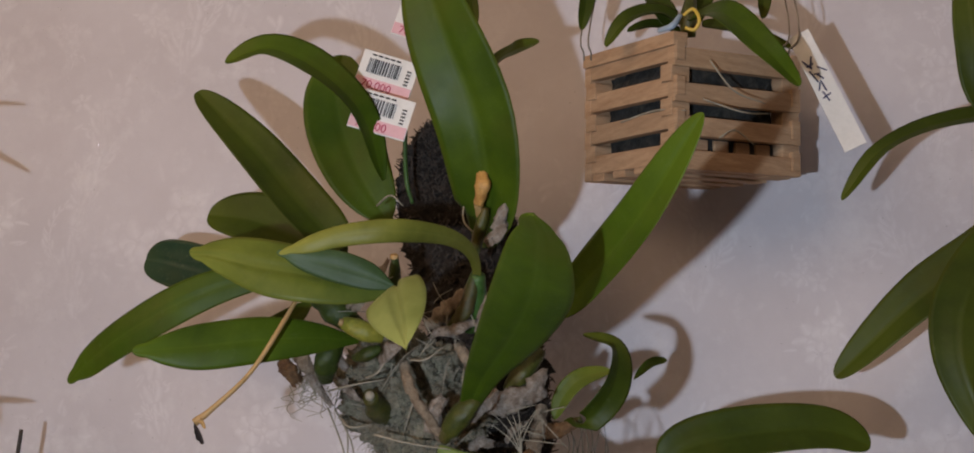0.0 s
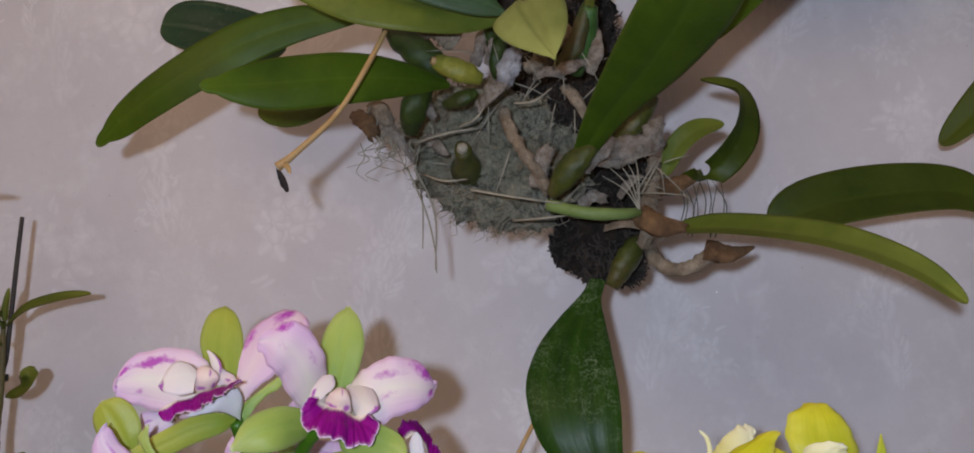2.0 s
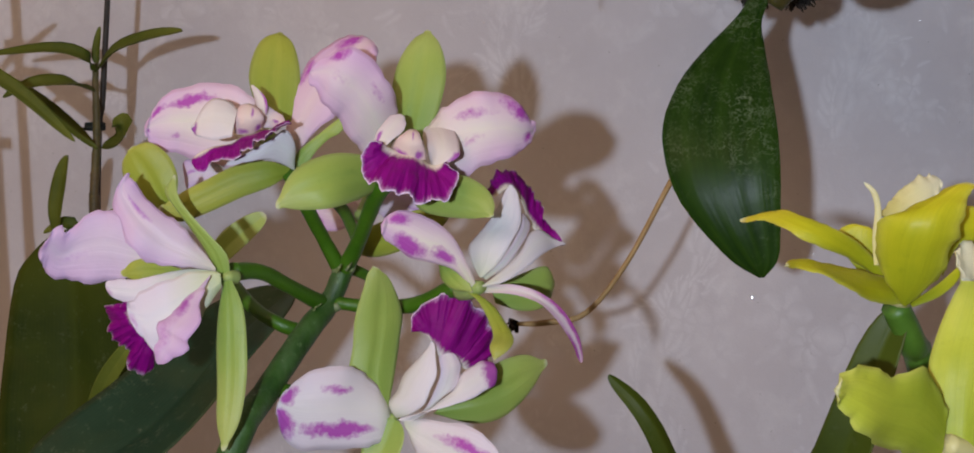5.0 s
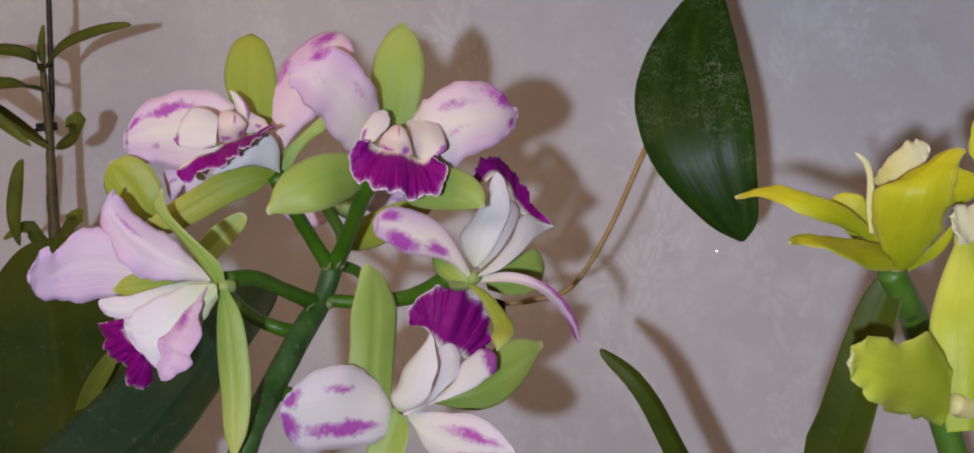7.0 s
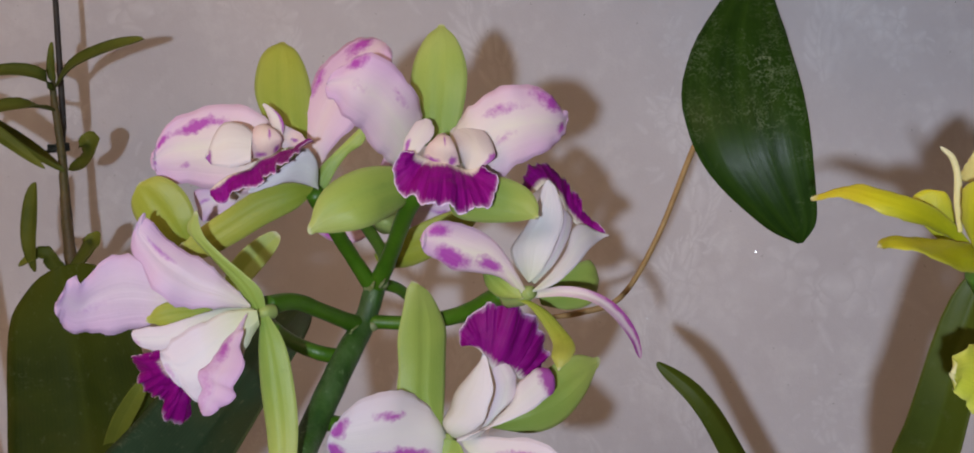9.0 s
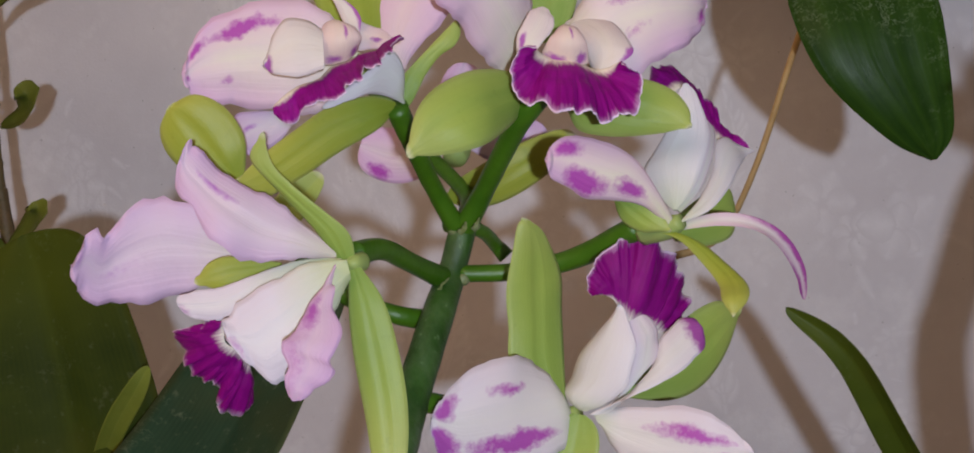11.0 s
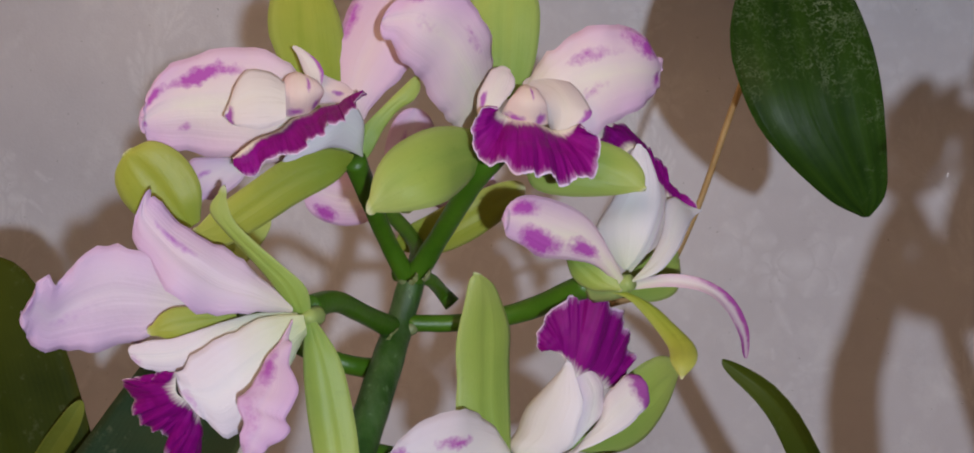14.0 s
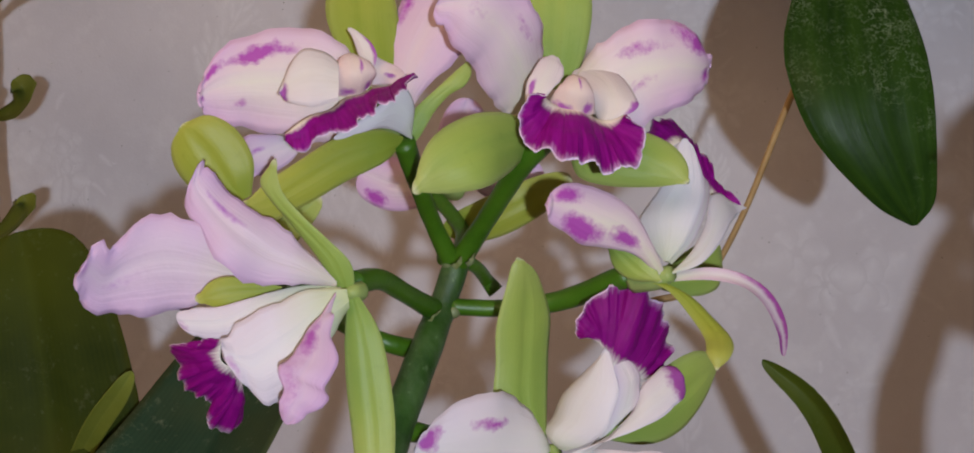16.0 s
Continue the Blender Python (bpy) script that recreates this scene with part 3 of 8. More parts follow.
def blade(name, pts, width, parent, material, shape="leaf", face=(0, -1, 0.15), cup=0.10, frill=0.0, waves=4, twist=0.0, thick=0.0009,
          label="", nu=30, nv=12, seed=0.0, nick=0.0):
    """A leaf, petal or sepal: a curved two-sided sheet along pts with a mid-groove, cupped sides and a frilled edge."""
    at, along = spline(pts, nu, True)
    a, b, base = SHAPES[shape]
    top = (a / (a + b)) ** a * (b / (a + b)) ** b
    bm = bmesh.new()
    uv = bm.loops.layers.uv.new("UVMap")
    rows, where = [[], []], {}
    face = Vector(face)
    for i, (c, tan) in enumerate(zip(at, along)):
        s = 0.5 - 0.5 * math.cos(math.pi * i / nu)
        n = (face - tan * face.dot(tan)).normalized()
        n = Matrix.Rotation(radians(twist) * (s - 0.3), 3, tan) @ n
        side = tan.cross(n)
        f = (s ** a * (1 - s) ** b / top) if 0 < s < 1 else 0.0
        f = max(f, base * (1 - s / 0.35)) if s < 0.35 else max(f, 0.03)
        f *= 1 + nick * noise.noise((s * 9, seed * 3.1, 0))
        w = width * f
        for k in (0, 1):
            line = []
            for j in range(nv + 1):
                v = 2 * j / nv - 1
                edge = abs(v) ** 3
                wave = math.sin(waves * 6.283 * s + seed + (1.7 if v > 0 else 0)) + 0.5 * math.sin(waves * 15.1 * s + seed * 2.3 + v)
                lift = cup * w * v * v - 0.035 * w * math.exp(-(v / 0.14) ** 2) + frill * width * wave * edge * min(1, 3 * s) + 0.02 * width * noise.noise((s * 3 + seed, v * 1.5, seed))
                q = c + side * (v * w / 2 * (1 + 0.25 * frill * wave)) + n * (lift - k * thick * (1.05 - abs(v) ** 4))
                vert = bm.verts.new(q)
                where[vert] = (s, (v + 1) / 2)
                line.append(vert)
            rows[k].append(line)
    for i in range(nu):
        for j in range(nv):
            r = rows[0]
            bm.faces.new((r[i][j], r[i][j + 1], r[i + 1][j + 1], r[i + 1][j]))
            r = rows[1]
            bm.faces.new((r[i][j], r[i + 1][j], r[i + 1][j + 1], r[i][j + 1]))
    for i in range(nu):
        for j, flip in ((0, False), (nv, True)):
            q = (rows[0][i][j], rows[0][i + 1][j], rows[1][i + 1][j], rows[1][i][j])
            bm.faces.new(q[::-1] if flip else q)
    for j in range(nv):
        bm.faces.new((rows[0][0][j], rows[1][0][j], rows[1][0][j + 1], rows[0][0][j + 1]))
        bm.faces.new((rows[0][nu][j], rows[0][nu][j + 1], rows[1][nu][j + 1], rows[1][nu][j]))
    for f in bm.faces:
        for loop in f.loops:
            loop[uv].uv = where[loop.vert]
    return part(name, bm, material, parent, label)


def sheet(name, edge_a, edge_b, parent, material, belly=0.10, frill=0.0, waves=5, nick=0.0, seed=0.0, thick=0.0008, swap=False, label="", nu=36, nv=12, ridge=0.02, blunt=0.84):
    """A petal or lobe spanned between its two edge curves, swollen by belly towards the front, with uneven and frilled rims.
    swap: the first edge is the throat and only the second is frilled."""
    a, _ = spline(edge_a, nu, not swap)
    b, _ = spline(edge_b, nu, not swap)
    if not swap and blunt < 1:
        # round the tip off
        par = [0.5 - 0.5 * math.cos(math.pi * i / nu) for i in range(nu + 1)]
        first = next(i for i in range(nu + 1) if par[i] > blunt)
        across = b[first - 1] - a[first - 1]
        for i in range(first, nu + 1):
            x = (par[i] - par[first - 1]) / (1 - par[first - 1])
            c = (a[i] + b[i]) / 2
            now = b[i] - a[i]
            want = across.length * math.sqrt(max(0.0, 1 - x * x))
            d = now.normalized().lerp(across.normalized(), min(1, 1.5 * x)) if now.length > 1e-6 else across.normalized()
            a[i], b[i] = c - d * want / 2, c + d * want / 2
    bm = bmesh.new()
    uv = bm.loops.layers.uv.new("UVMap")
    where, rows = {}, [[], []]
    mean = sum(((q - p).length for p, q in zip(a, b)), 0.0) / (nu + 1)
    normals = []
    for i in range(nu + 1):
        along = (a[min(i + 1, nu)] + b[min(i + 1, nu)]) - (a[max(i - 1, 0)] + b[max(i - 1, 0)])
        k = min(max(i, 2), nu - 2)
        n = along.cross(b[k] - a[k])
        n = n.normalized() if n.length > 1e-12 else Vector((0, -1, 0))
        normals.append(-n if n.y > 0 else n)
    for k in (0, 1):
        for i in range(nu + 1):
            s = i / nu if swap else 0.5 - 0.5 * math.cos(math.pi * i / nu)
            span = b[i] - a[i]
            n = (normals[max(i - 1, 0)] + normals[i] + normals[min(i + 1, nu)]).normalized()
            line = []
            for j in range(nv + 1):
                t = j / nv
                v = 2 * t - 1
                edge = t ** 2.5 if swap else abs(v) ** 3
                w = math.sin(waves * 6.283 * s + seed + (1.9 if v > 0 else 0)) + 0.5 * math.sin(waves * 14.3 * s + seed * 2.1) + 0.25 * math.sin(waves * 31.0 * s + seed)
                out = nick * edge * (noise.noise((s * 7 + seed, 3.1 if v > 0 else 9.7, 0)) + 0.6 * noise.noise((s * 21 + seed, 1.3 if v > 0 else 5.5, 2)) + (0.45 * noise.noise((s * 62 + seed, 4.4, 6)) if swap else 0))
                p = a[i] + span * (t + (1 if (swap or v > 0) else -1) * out)
                lift = belly * span.length * (1 - v * v) + frill * mean * w * edge - ridge * span.length * math.exp(-(v / 0.13) ** 2)
                lift += 0.05 * mean * noise.noise((s * 3.1 + seed, t * 2.3, seed)) + (0 if swap else 0.010 * mean * math.sin(10 * v + seed * 3 + 2 * s) * s)
                vert = bm.verts.new(p + n * (lift - k * thick * (1.05 - abs(v) ** 4)))
                where[vert] = (t, s) if swap else (s, t)
                line.append(vert)
            rows[k].append(line)
    for i in range(nu):
        for j in range(nv):
            r = rows[0]
            bm.faces.new((r[i][j], r[i][j + 1], r[i + 1][j + 1], r[i + 1][j]))
            r = rows[1]
            bm.faces.new((r[i][j], r[i + 1][j], r[i + 1][j + 1], r[i][j + 1]))
        for j in (0, nv):
            bm.faces.new((rows[0][i][j], rows[0][i + 1][j], rows[1][i + 1][j], rows[1][i][j]))
    for j in range(nv):
        for i in (0, nu):
            bm.faces.new((rows[0][i][j], rows[1][i][j], rows[1][i][j + 1], rows[0][i][j + 1]))
    bmesh.ops.recalc_face_normals(bm, faces=bm.faces)
    for f in bm.faces:
        for loop in f.loops:
            loop[uv].uv = where[loop.vert]
    return part(name, bm, material, parent, label)


def add_tube(bm, pts, radii, sides=10, n=None, rough=0.0, seed=0.0, flat=1.0):
    """Adds a tapering tube along pts to bm; radii are spread evenly over its length."""
    n = n or max(4, 6 * (len(pts) - 1))
    at, along = spline(pts, n)
    rings = []
    up = Vector((0.31, 0.2, 0.93)) if abs(along[0].z) < 0.9 else Vector((1, 0.1, 0.05))
    for i, (c, tan) in enumerate(zip(at, along)):
        x = i / n * (len(radii) - 1)
        k = min(int(x), len(radii) - 2)
        r = radii[k] + (radii[k + 1] - radii[k]) * (x - k)
        a = (up - tan * up.dot(tan)).normalized()
        b = tan.cross(a)
        up = a
        ring = []
        for j in range(sides):
            th = 6.28319 * j / sides
            rr = r * (1 + rough * noise.noise((c.x * 90 + seed + math.cos(th), c.z * 90 + math.sin(th), c.y * 60 + i * 0.37)))
            ring.append(bm.verts.new(c + a * math.cos(th) * rr + b * math.sin(th) * rr * flat))
        rings.append(ring)
    for r0, r1 in zip(rings, rings[1:]):
        for j in range(sides):
            bm.faces.new((r0[j], r0[(j + 1) % sides], r1[(j + 1) % sides], r1[j]))
    bm.faces.new(rings[0][::-1])
    bm.faces.new(rings[-1])


def tube(name, pts, radii, parent, material, label="", sides=10, n=None, rough=0.0, seed=0.0, flat=1.0):
    bm = bmesh.new()
    add_tube(bm, pts, radii, sides, n, rough, seed, flat)
    return part(name, bm, material, parent, label)


def strands(name, lines, radius, parent, material, label="", sides=5):
    """Many thin threads in one mesh."""
    bm = bmesh.new()
    for k, pts in enumerate(lines):
        add_tube(bm, pts, (radius, radius * 0.9, radius * 0.5), sides, seed=k)
    ob = part(name, bm, material, parent, label)
    return tagged(ob, kind="stuff")


def fan(name, centre, tip, face, spread, parent, material, frill=0.09, waves=7, cup=-0.15, seed=0.0, thick=0.0007, squash=0.0, curl=0.15, label=""):
    """The frilled front lobe of a lip: a sheet that spreads from centre to both sides of tip."""
    c, axis = Vector(centre), Vector(tip) - Vector(centre)
    size = axis.length
    d = axis.normalized()
    n = (Vector(face) - d * Vector(face).dot(d)).normalized()
    side = d.cross(n)
    bm = bmesh.new()
    uv = bm.loops.layers.uv.new("UVMap")
    nr, na = 12, 72
    where, rows = {}, [[], []]
    for k in (0, 1):
        for i in range(nr + 1):
            r = 0.06 + 0.94 * i / nr
            line = []
            for j in range(na + 1):
                th = radians(spread) * (2 * j / na - 1)
                q = j / na * waves * 6.283
                wave = math.sin(q + seed) + 0.5 * math.sin(1.7 * q + seed * 1.7) + 0.16 * math.sin(3.9 * q + seed * 3.0)
                rim = size * (1 + 0.035 * wave + 0.018 * math.sin(q * 4.7 + seed) - squash * abs(math.sin(th)) ** 2 - 0.10 * math.exp(-(th / 0.16) ** 2))
                lift = size * (frill * wave * r ** 3 + cup * r * r + (0.10 + curl) * math.sin(th) ** 2 * r)
                v = bm.verts.new(c + (d * math.cos(th) + side * math.sin(th)) * rim * r + n * (lift - k * thick * (1.02 - r ** 4)))
                where[v] = (r, j / na)
                line.append(v)
            rows[k].append(line)
    for i in range(nr):
        for j in range(na):
            r = rows[0]
            bm.faces.new((r[i][j], r[i + 1][j], r[i + 1][j + 1], r[i][j + 1]))
            r = rows[1]
            bm.faces.new((r[i][j], r[i][j + 1], r[i + 1][j + 1], r[i + 1][j]))
    for j in range(na):
        bm.faces.new((rows[0][nr][j], rows[1][nr][j], rows[1][nr][j + 1], rows[0][nr][j + 1]))
    for f in bm.faces:
        for loop in f.loops:
            loop[uv].uv = where[loop.vert]
    return part(name, bm, material, parent, label)


def add_box(bm, m, size, bevel=0.0):
    made = bmesh.ops.create_cube(bm, size=1.0, matrix=m @ Matrix.Diagonal((*size, 1)))
    if bevel:
        edges = {e for v in made["verts"] for e in v.link_edges}
        bmesh.ops.bevel(bm, geom=list(edges), offset=bevel, segments=2, affect="EDGES", profile=0.6)


def box(name, m, size, parent, material, bevel=0.0, label="", smooth=False):
    bm = bmesh.new()
    add_box(bm, m, size, bevel)
    return part(name, bm, material, parent, label, smooth)


def lump(name, centre, size, parent, material, rough=0.25, scale=60.0, label="", turn=(0, 0, 0), fine=0.0, level=4):
    """A rugged rounded mass."""
    bm = bmesh.new()
    bmesh.ops.create_icosphere(bm, subdivisions=level, radius=1.0)
    m = pose(*centre, *turn)
    for v in bm.verts:
        p = Vector((v.co.x * size[0], v.co.y * size[1], v.co.z * size[2]))
        k = 1 + rough * noise.noise(p * scale) + fine * noise.noise(p * scale * 4.3)
        v.co = m @ (p * k)
    return part(name, bm, material, parent, label)


def wrap(name, pts, radii, parent, material, turn=0.0, span=230, rough=0.35, seed=0.0, label="", thick=0.0004):
    """A papery sheath rolled loosely about a line, open at the back, crumpled, with torn ends."""
    n, m = 16, 18
    at, along = spline(pts, n)
    bm = bmesh.new()
    rows = [[], []]
    for k in (0, 1):
        for i, (c, tan) in enumerate(zip(at, along)):
            x = i / n * (len(radii) - 1)
            q = min(int(x), len(radii) - 2)
            r = radii[q] + (radii[q + 1] - radii[q]) * (x - q)
            f = Vector((0, -1, 0.1))
            f = (f - tan * f.dot(tan)).normalized()
            g = tan.cross(f)
            line = []
            for j in range(m + 1):
                th = radians(turn + span * (j / m - 0.5))
                p = Vector((math.cos(th) * 1.3 + seed, math.sin(th) * 1.3, i / n * 2.6 + seed))
                rr = r * (1 + rough * noise.noise(p) + rough * 0.8 * noise.noise(p * 2.7) + rough * 0.5 * noise.noise(p * 7)) - k * thick
                tear = tan * (r * 1.1 * noise.noise((j * 0.45 + seed, seed, 5.0)) * (i / n) ** 3)
                line.append(bm.verts.new(c + (f * math.cos(th) * 0.62 + g * math.sin(th)) * rr + tear))
            rows[k].append(line)
    for i in range(n):
        for j in range(m):
            for k in (0, 1):
                r = rows[k]
                bm.faces.new((r[i][j], r[i][j + 1], r[i + 1][j + 1], r[i + 1][j]))
        for j in (0, m):
            bm.faces.new((rows[0][i][j], rows[0][i + 1][j], rows[1][i + 1][j], rows[1][i][j]))
    for j in range(m):
        for i in (0, n):
            bm.faces.new((rows[0][i][j], rows[1][i][j], rows[1][i][j + 1], rows[0][i][j + 1]))
    bmesh.ops.recalc_face_normals(bm, faces=bm.faces)
    return part(name, bm, material, parent, label)


WALL_Y = 1.335


def slab(name, m, size, material, label, category):
    return tagged(box(name, m, size, None, material), label, category, kind="structure")


slab("wall_north", pose(0, WALL_Y + 0.06, 1.3), (5.0, 0.12, 2.6), WALLPAPER, "pale mauve-grey wallpaper with a faded white floral print", "wall")
slab("wall_south", pose(0, -2.56, 1.3), (5.0, 0.12, 2.6), PAINT, "plain light wall of the room", "wall")
slab("wall_west", pose(-2.56, -0.6, 1.3), (0.12, 3.94, 2.6), PAINT, "plain light wall of the room", "wall")
slab("wall_east", pose(2.56, -0.6, 1.3), (0.12, 3.94, 2.6), PAINT, "plain light wall of the room", "wall")
slab("floor", pose(0, -0.6, -0.05), (5.4, 4.1, 0.1), FLOORING, "brown wooden floor of the room", "floor")
slab("ceiling", pose(0, -0.6, 2.66), (5.4, 4.1, 0.1), PAINT, "plain light ceiling of the room", "ceiling")


PLACED = {}


def free_layer(x, z, r):
    """The lowest layer of ink that no overlapping leaf has taken."""
    i, k = int(x // 0.03), int(z // 0.03)
    near = [q for di in (-1, 0, 1) for dk in (-1, 0, 1) for q in PLACED.get((i + di, k + dk), ())]
    taken = {layer for u, w, s, layer in near if (u - x) ** 2 + (w - z) ** 2 < (r + s) ** 2}
    layer = next(n for n in range(999) if n not in taken)
    PLACED.setdefault((i, k), []).append((x, z, r, layer))
    return layer


def motif_leaf(bm, x, z, ang, length, width, curl=0.0):
    """One printed leaf, flat on the wall; its u falls from the middle to the rim."""
    uv = bm.loops.layers.uv.verify()
    y = WALL_Y - 0.0002 - 0.00001 * free_layer(x + 0.5 * length * math.cos(ang + curl / 4), z + 0.5 * length * math.sin(ang + curl / 4), 0.62 * length)
    rows = []
    px, pz, a = x, z, ang
    for k in range(8):
        u = k / 7
        w = 0.5 * width * (4 * u * (1 - u)) ** 0.6 * (1.15 - 0.5 * u) + 1e-5
        sx, sz = -math.sin(a), math.cos(a)
        if k in (0, 7):
            rows.append((bm.verts.new((px, y, pz)),))
        else:
            rows.append(tuple(bm.verts.new((px + sx * w * s, y, pz + sz * w * s)) for s in (-1, 0, 1)))
        px, pz, a = px + math.cos(a) * length / 7, pz + math.sin(a) * length / 7, a + curl / 7
    middle = {r[1] for r in rows if len(r) == 3}
    for r0, r1 in zip(rows, rows[1:]):
        for s in (0, 1):
            q = [r0[min(s, len(r0) - 1)], r1[min(s, len(r1) - 1)], r1[min(s + 1, len(r1) - 1)], r0[min(s + 1, len(r0) - 1)]]
            q = list(dict.fromkeys(q))
            face = bm.faces.new(q)
            for loop in face.loops:
                loop[uv].uv = (1.0 if loop.vert in middle else 0.0, 0.0)


def motif_branch(bm, x, z, ang, size, bend, rnd):
    """A curling feathery frond: a tapering stem with broad soft leaflets that sweep back along its outer side."""
    a = ang
    out = -1 if bend > 0 else 1
    for i in range(11):
        step = size / 11
        motif_leaf(bm, x, z, a, step * 1.9, 0.0040 - 0.0002 * i)
        x, z = x + math.cos(a) * step, z + math.sin(a) * step
        grow = size * 0.26 * (1 - 0.05 * i) * rnd.uniform(0.7, 1.2)
        motif_leaf(bm, x, z, a + out * rnd.uniform(0.5, 0.9), grow, grow * rnd.uniform(0.32, 0.5), -out * rnd.uniform(0.4, 1.2))
        if i % 3 == 1:
            motif_leaf(bm, x, z, a - out * rnd.uniform(0.5, 0.9), grow * 0.7, grow * 0.3, out * rnd.uniform(0.3, 1.0))
        a += bend / 11 * (0.3 + 1.5 * i / 11)
    motif_leaf(bm, x, z, a, size * 0.18, size * 0.11, bend)


def motif_blossom(bm, x, z, size, rnd):
    """One small blossom of five or six blunt petals."""
    many = rnd.choice((4, 5, 5, 6))
    turn = rnd.uniform(0, 6.28)
    for k in range(many):
        a = turn + k * 6.2832 / many + rnd.uniform(-0.2, 0.2)
        motif_leaf(bm, x + 0.1 * size * math.cos(a), z + 0.1 * size * math.sin(a), a, size * rnd.uniform(0.8, 1.3), size * rnd.uniform(0.85, 1.25), rnd.uniform(-0.5, 0.5))


def motif_cluster(bm, x, z, size, rnd):
    """A loose cluster of blossoms with a few leaves between."""
    for k in range(rnd.choice((4, 5, 6))):
        a = rnd.uniform(0, 6.28)
        far = size * rnd.uniform(0.25, 1.0)
        motif_blossom(bm, x + far * math.cos(a), z + 0.8 * far * math.sin(a), size * rnd.uniform(0.36, 0.54), rnd)
    for k in range(6):
        a = rnd.uniform(0, 6.28)
        motif_leaf(bm, x + size * math.cos(a), z + size * math.sin(a), a + rnd.uniform(-0.8, 0.8), size * rnd.uniform(0.4, 0.7), size * rnd.uniform(0.15, 0.28), rnd.uniform(-1, 1))


def motif_scroll(bm, x, z, flip, rnd):
    """A tall swaying stem whose fronds curl off to both sides, crowned by blossoms."""
    a = 1.57 - 0.35 * flip
    for i in range(11):
        motif_leaf(bm, x, z, a, 0.028, 0.0085 - 0.0004 * i)
        if i in (0, 2, 4, 6, 8):
            side = flip if i in (0, 4, 8) else -flip
            motif_branch(bm, x, z, a + side * rnd.uniform(0.4, 0.7), rnd.uniform(0.060, 0.085) * (1 - 0.04 * i), -side * rnd.uniform(1.8, 3.2), rnd)
        else:
            for side in (1, -1):
                motif_leaf(bm, x, z, a + side * rnd.uniform(0.4, 0.8), rnd.uniform(0.016, 0.026), rnd.uniform(0.006, 0.010), -side * rnd.uniform(0.6, 1.6))
        x, z = x + math.cos(a) * 0.0155, z + math.sin(a) * 0.0155
        a += flip * (0.13 if i < 6 else -0.12)
    motif_cluster(bm, x, z + 0.012, 0.022, rnd)


def wallpaper_print():
    rnd = random.Random(5)
    bm = bmesh.new()
    for i in range(-4, 5):
        for k in range(1, 7):
            x, z = i * 0.165 + (0.083 if k % 2 else 0) + rnd.uniform(-0.01, 0.01), 0.95 + k * 0.2
            motif_scroll(bm, x, z, 1 if (i + k) % 2 else -1, rnd)
            u, w = x + 0.08 + rnd.uniform(-0.015, 0.015), z + 0.09 + rnd.uniform(-0.02, 0.02)
            motif_cluster(bm, u, w, rnd.uniform(0.026, 0.036), rnd)
            motif_cluster(bm, u + rnd.uniform(-0.03, 0.02), w - 0.075, rnd.uniform(0.012, 0.018), rnd)
            motif_cluster(bm, x + rnd.uniform(-0.02, 0.02), w + rnd.uniform(-0.03, 0.01), rnd.uniform(0.016, 0.024), rnd)
    tagged(part("wallpaper_print", bm, MOTIF, None, smooth=False), "faded white leafy sprays and flowers printed on the wallpaper", "wall pattern", kind="structure")


wallpaper_print()


def glitter():
    """Tiny flakes in the print that catch the lamp, each at a slightly different tilt."""
    rnd = random.Random(9)
    bm = bmesh.new()
    for k in range(1700):
        c = Vector((rnd.uniform(-0.75, 0.75), WALL_Y - 0.0016, rnd.uniform(1.25, 2.15)))
        r = rnd.uniform(0.00014, 0.00040)
        tilt = Matrix.Rotation(rnd.gauss(0, 0.22), 3, "X") @ Matrix.Rotation(rnd.gauss(0, 0.16), 3, "Z")
        ring = [bm.verts.new(c + tilt @ Vector((math.cos(a) * r, 0, -math.sin(a) * r))) for a in (0.3, 1.6, 2.7, 3.9, 5.2)]
        bm.faces.new(ring[::-1])
    n = Nodes("glitter_flake")
    flake = n.finish((0.80, 0.78, 0.80), 0.14, 0.55, spec=1.0)
    tagged(part("wallpaper_glitter", bm, flake, None, smooth=False), "tiny silver glitter flakes scattered over the wallpaper", "glitter", kind="stuff")


glitter()

# ---- the orchid mounted on a piece of tree fern ----
mount = thing("mounted_orchid", (0.0237, 1.1700, 1.6993), "large long-leaved orchid on a dark tree-fern slab with grey moss", "orchid")


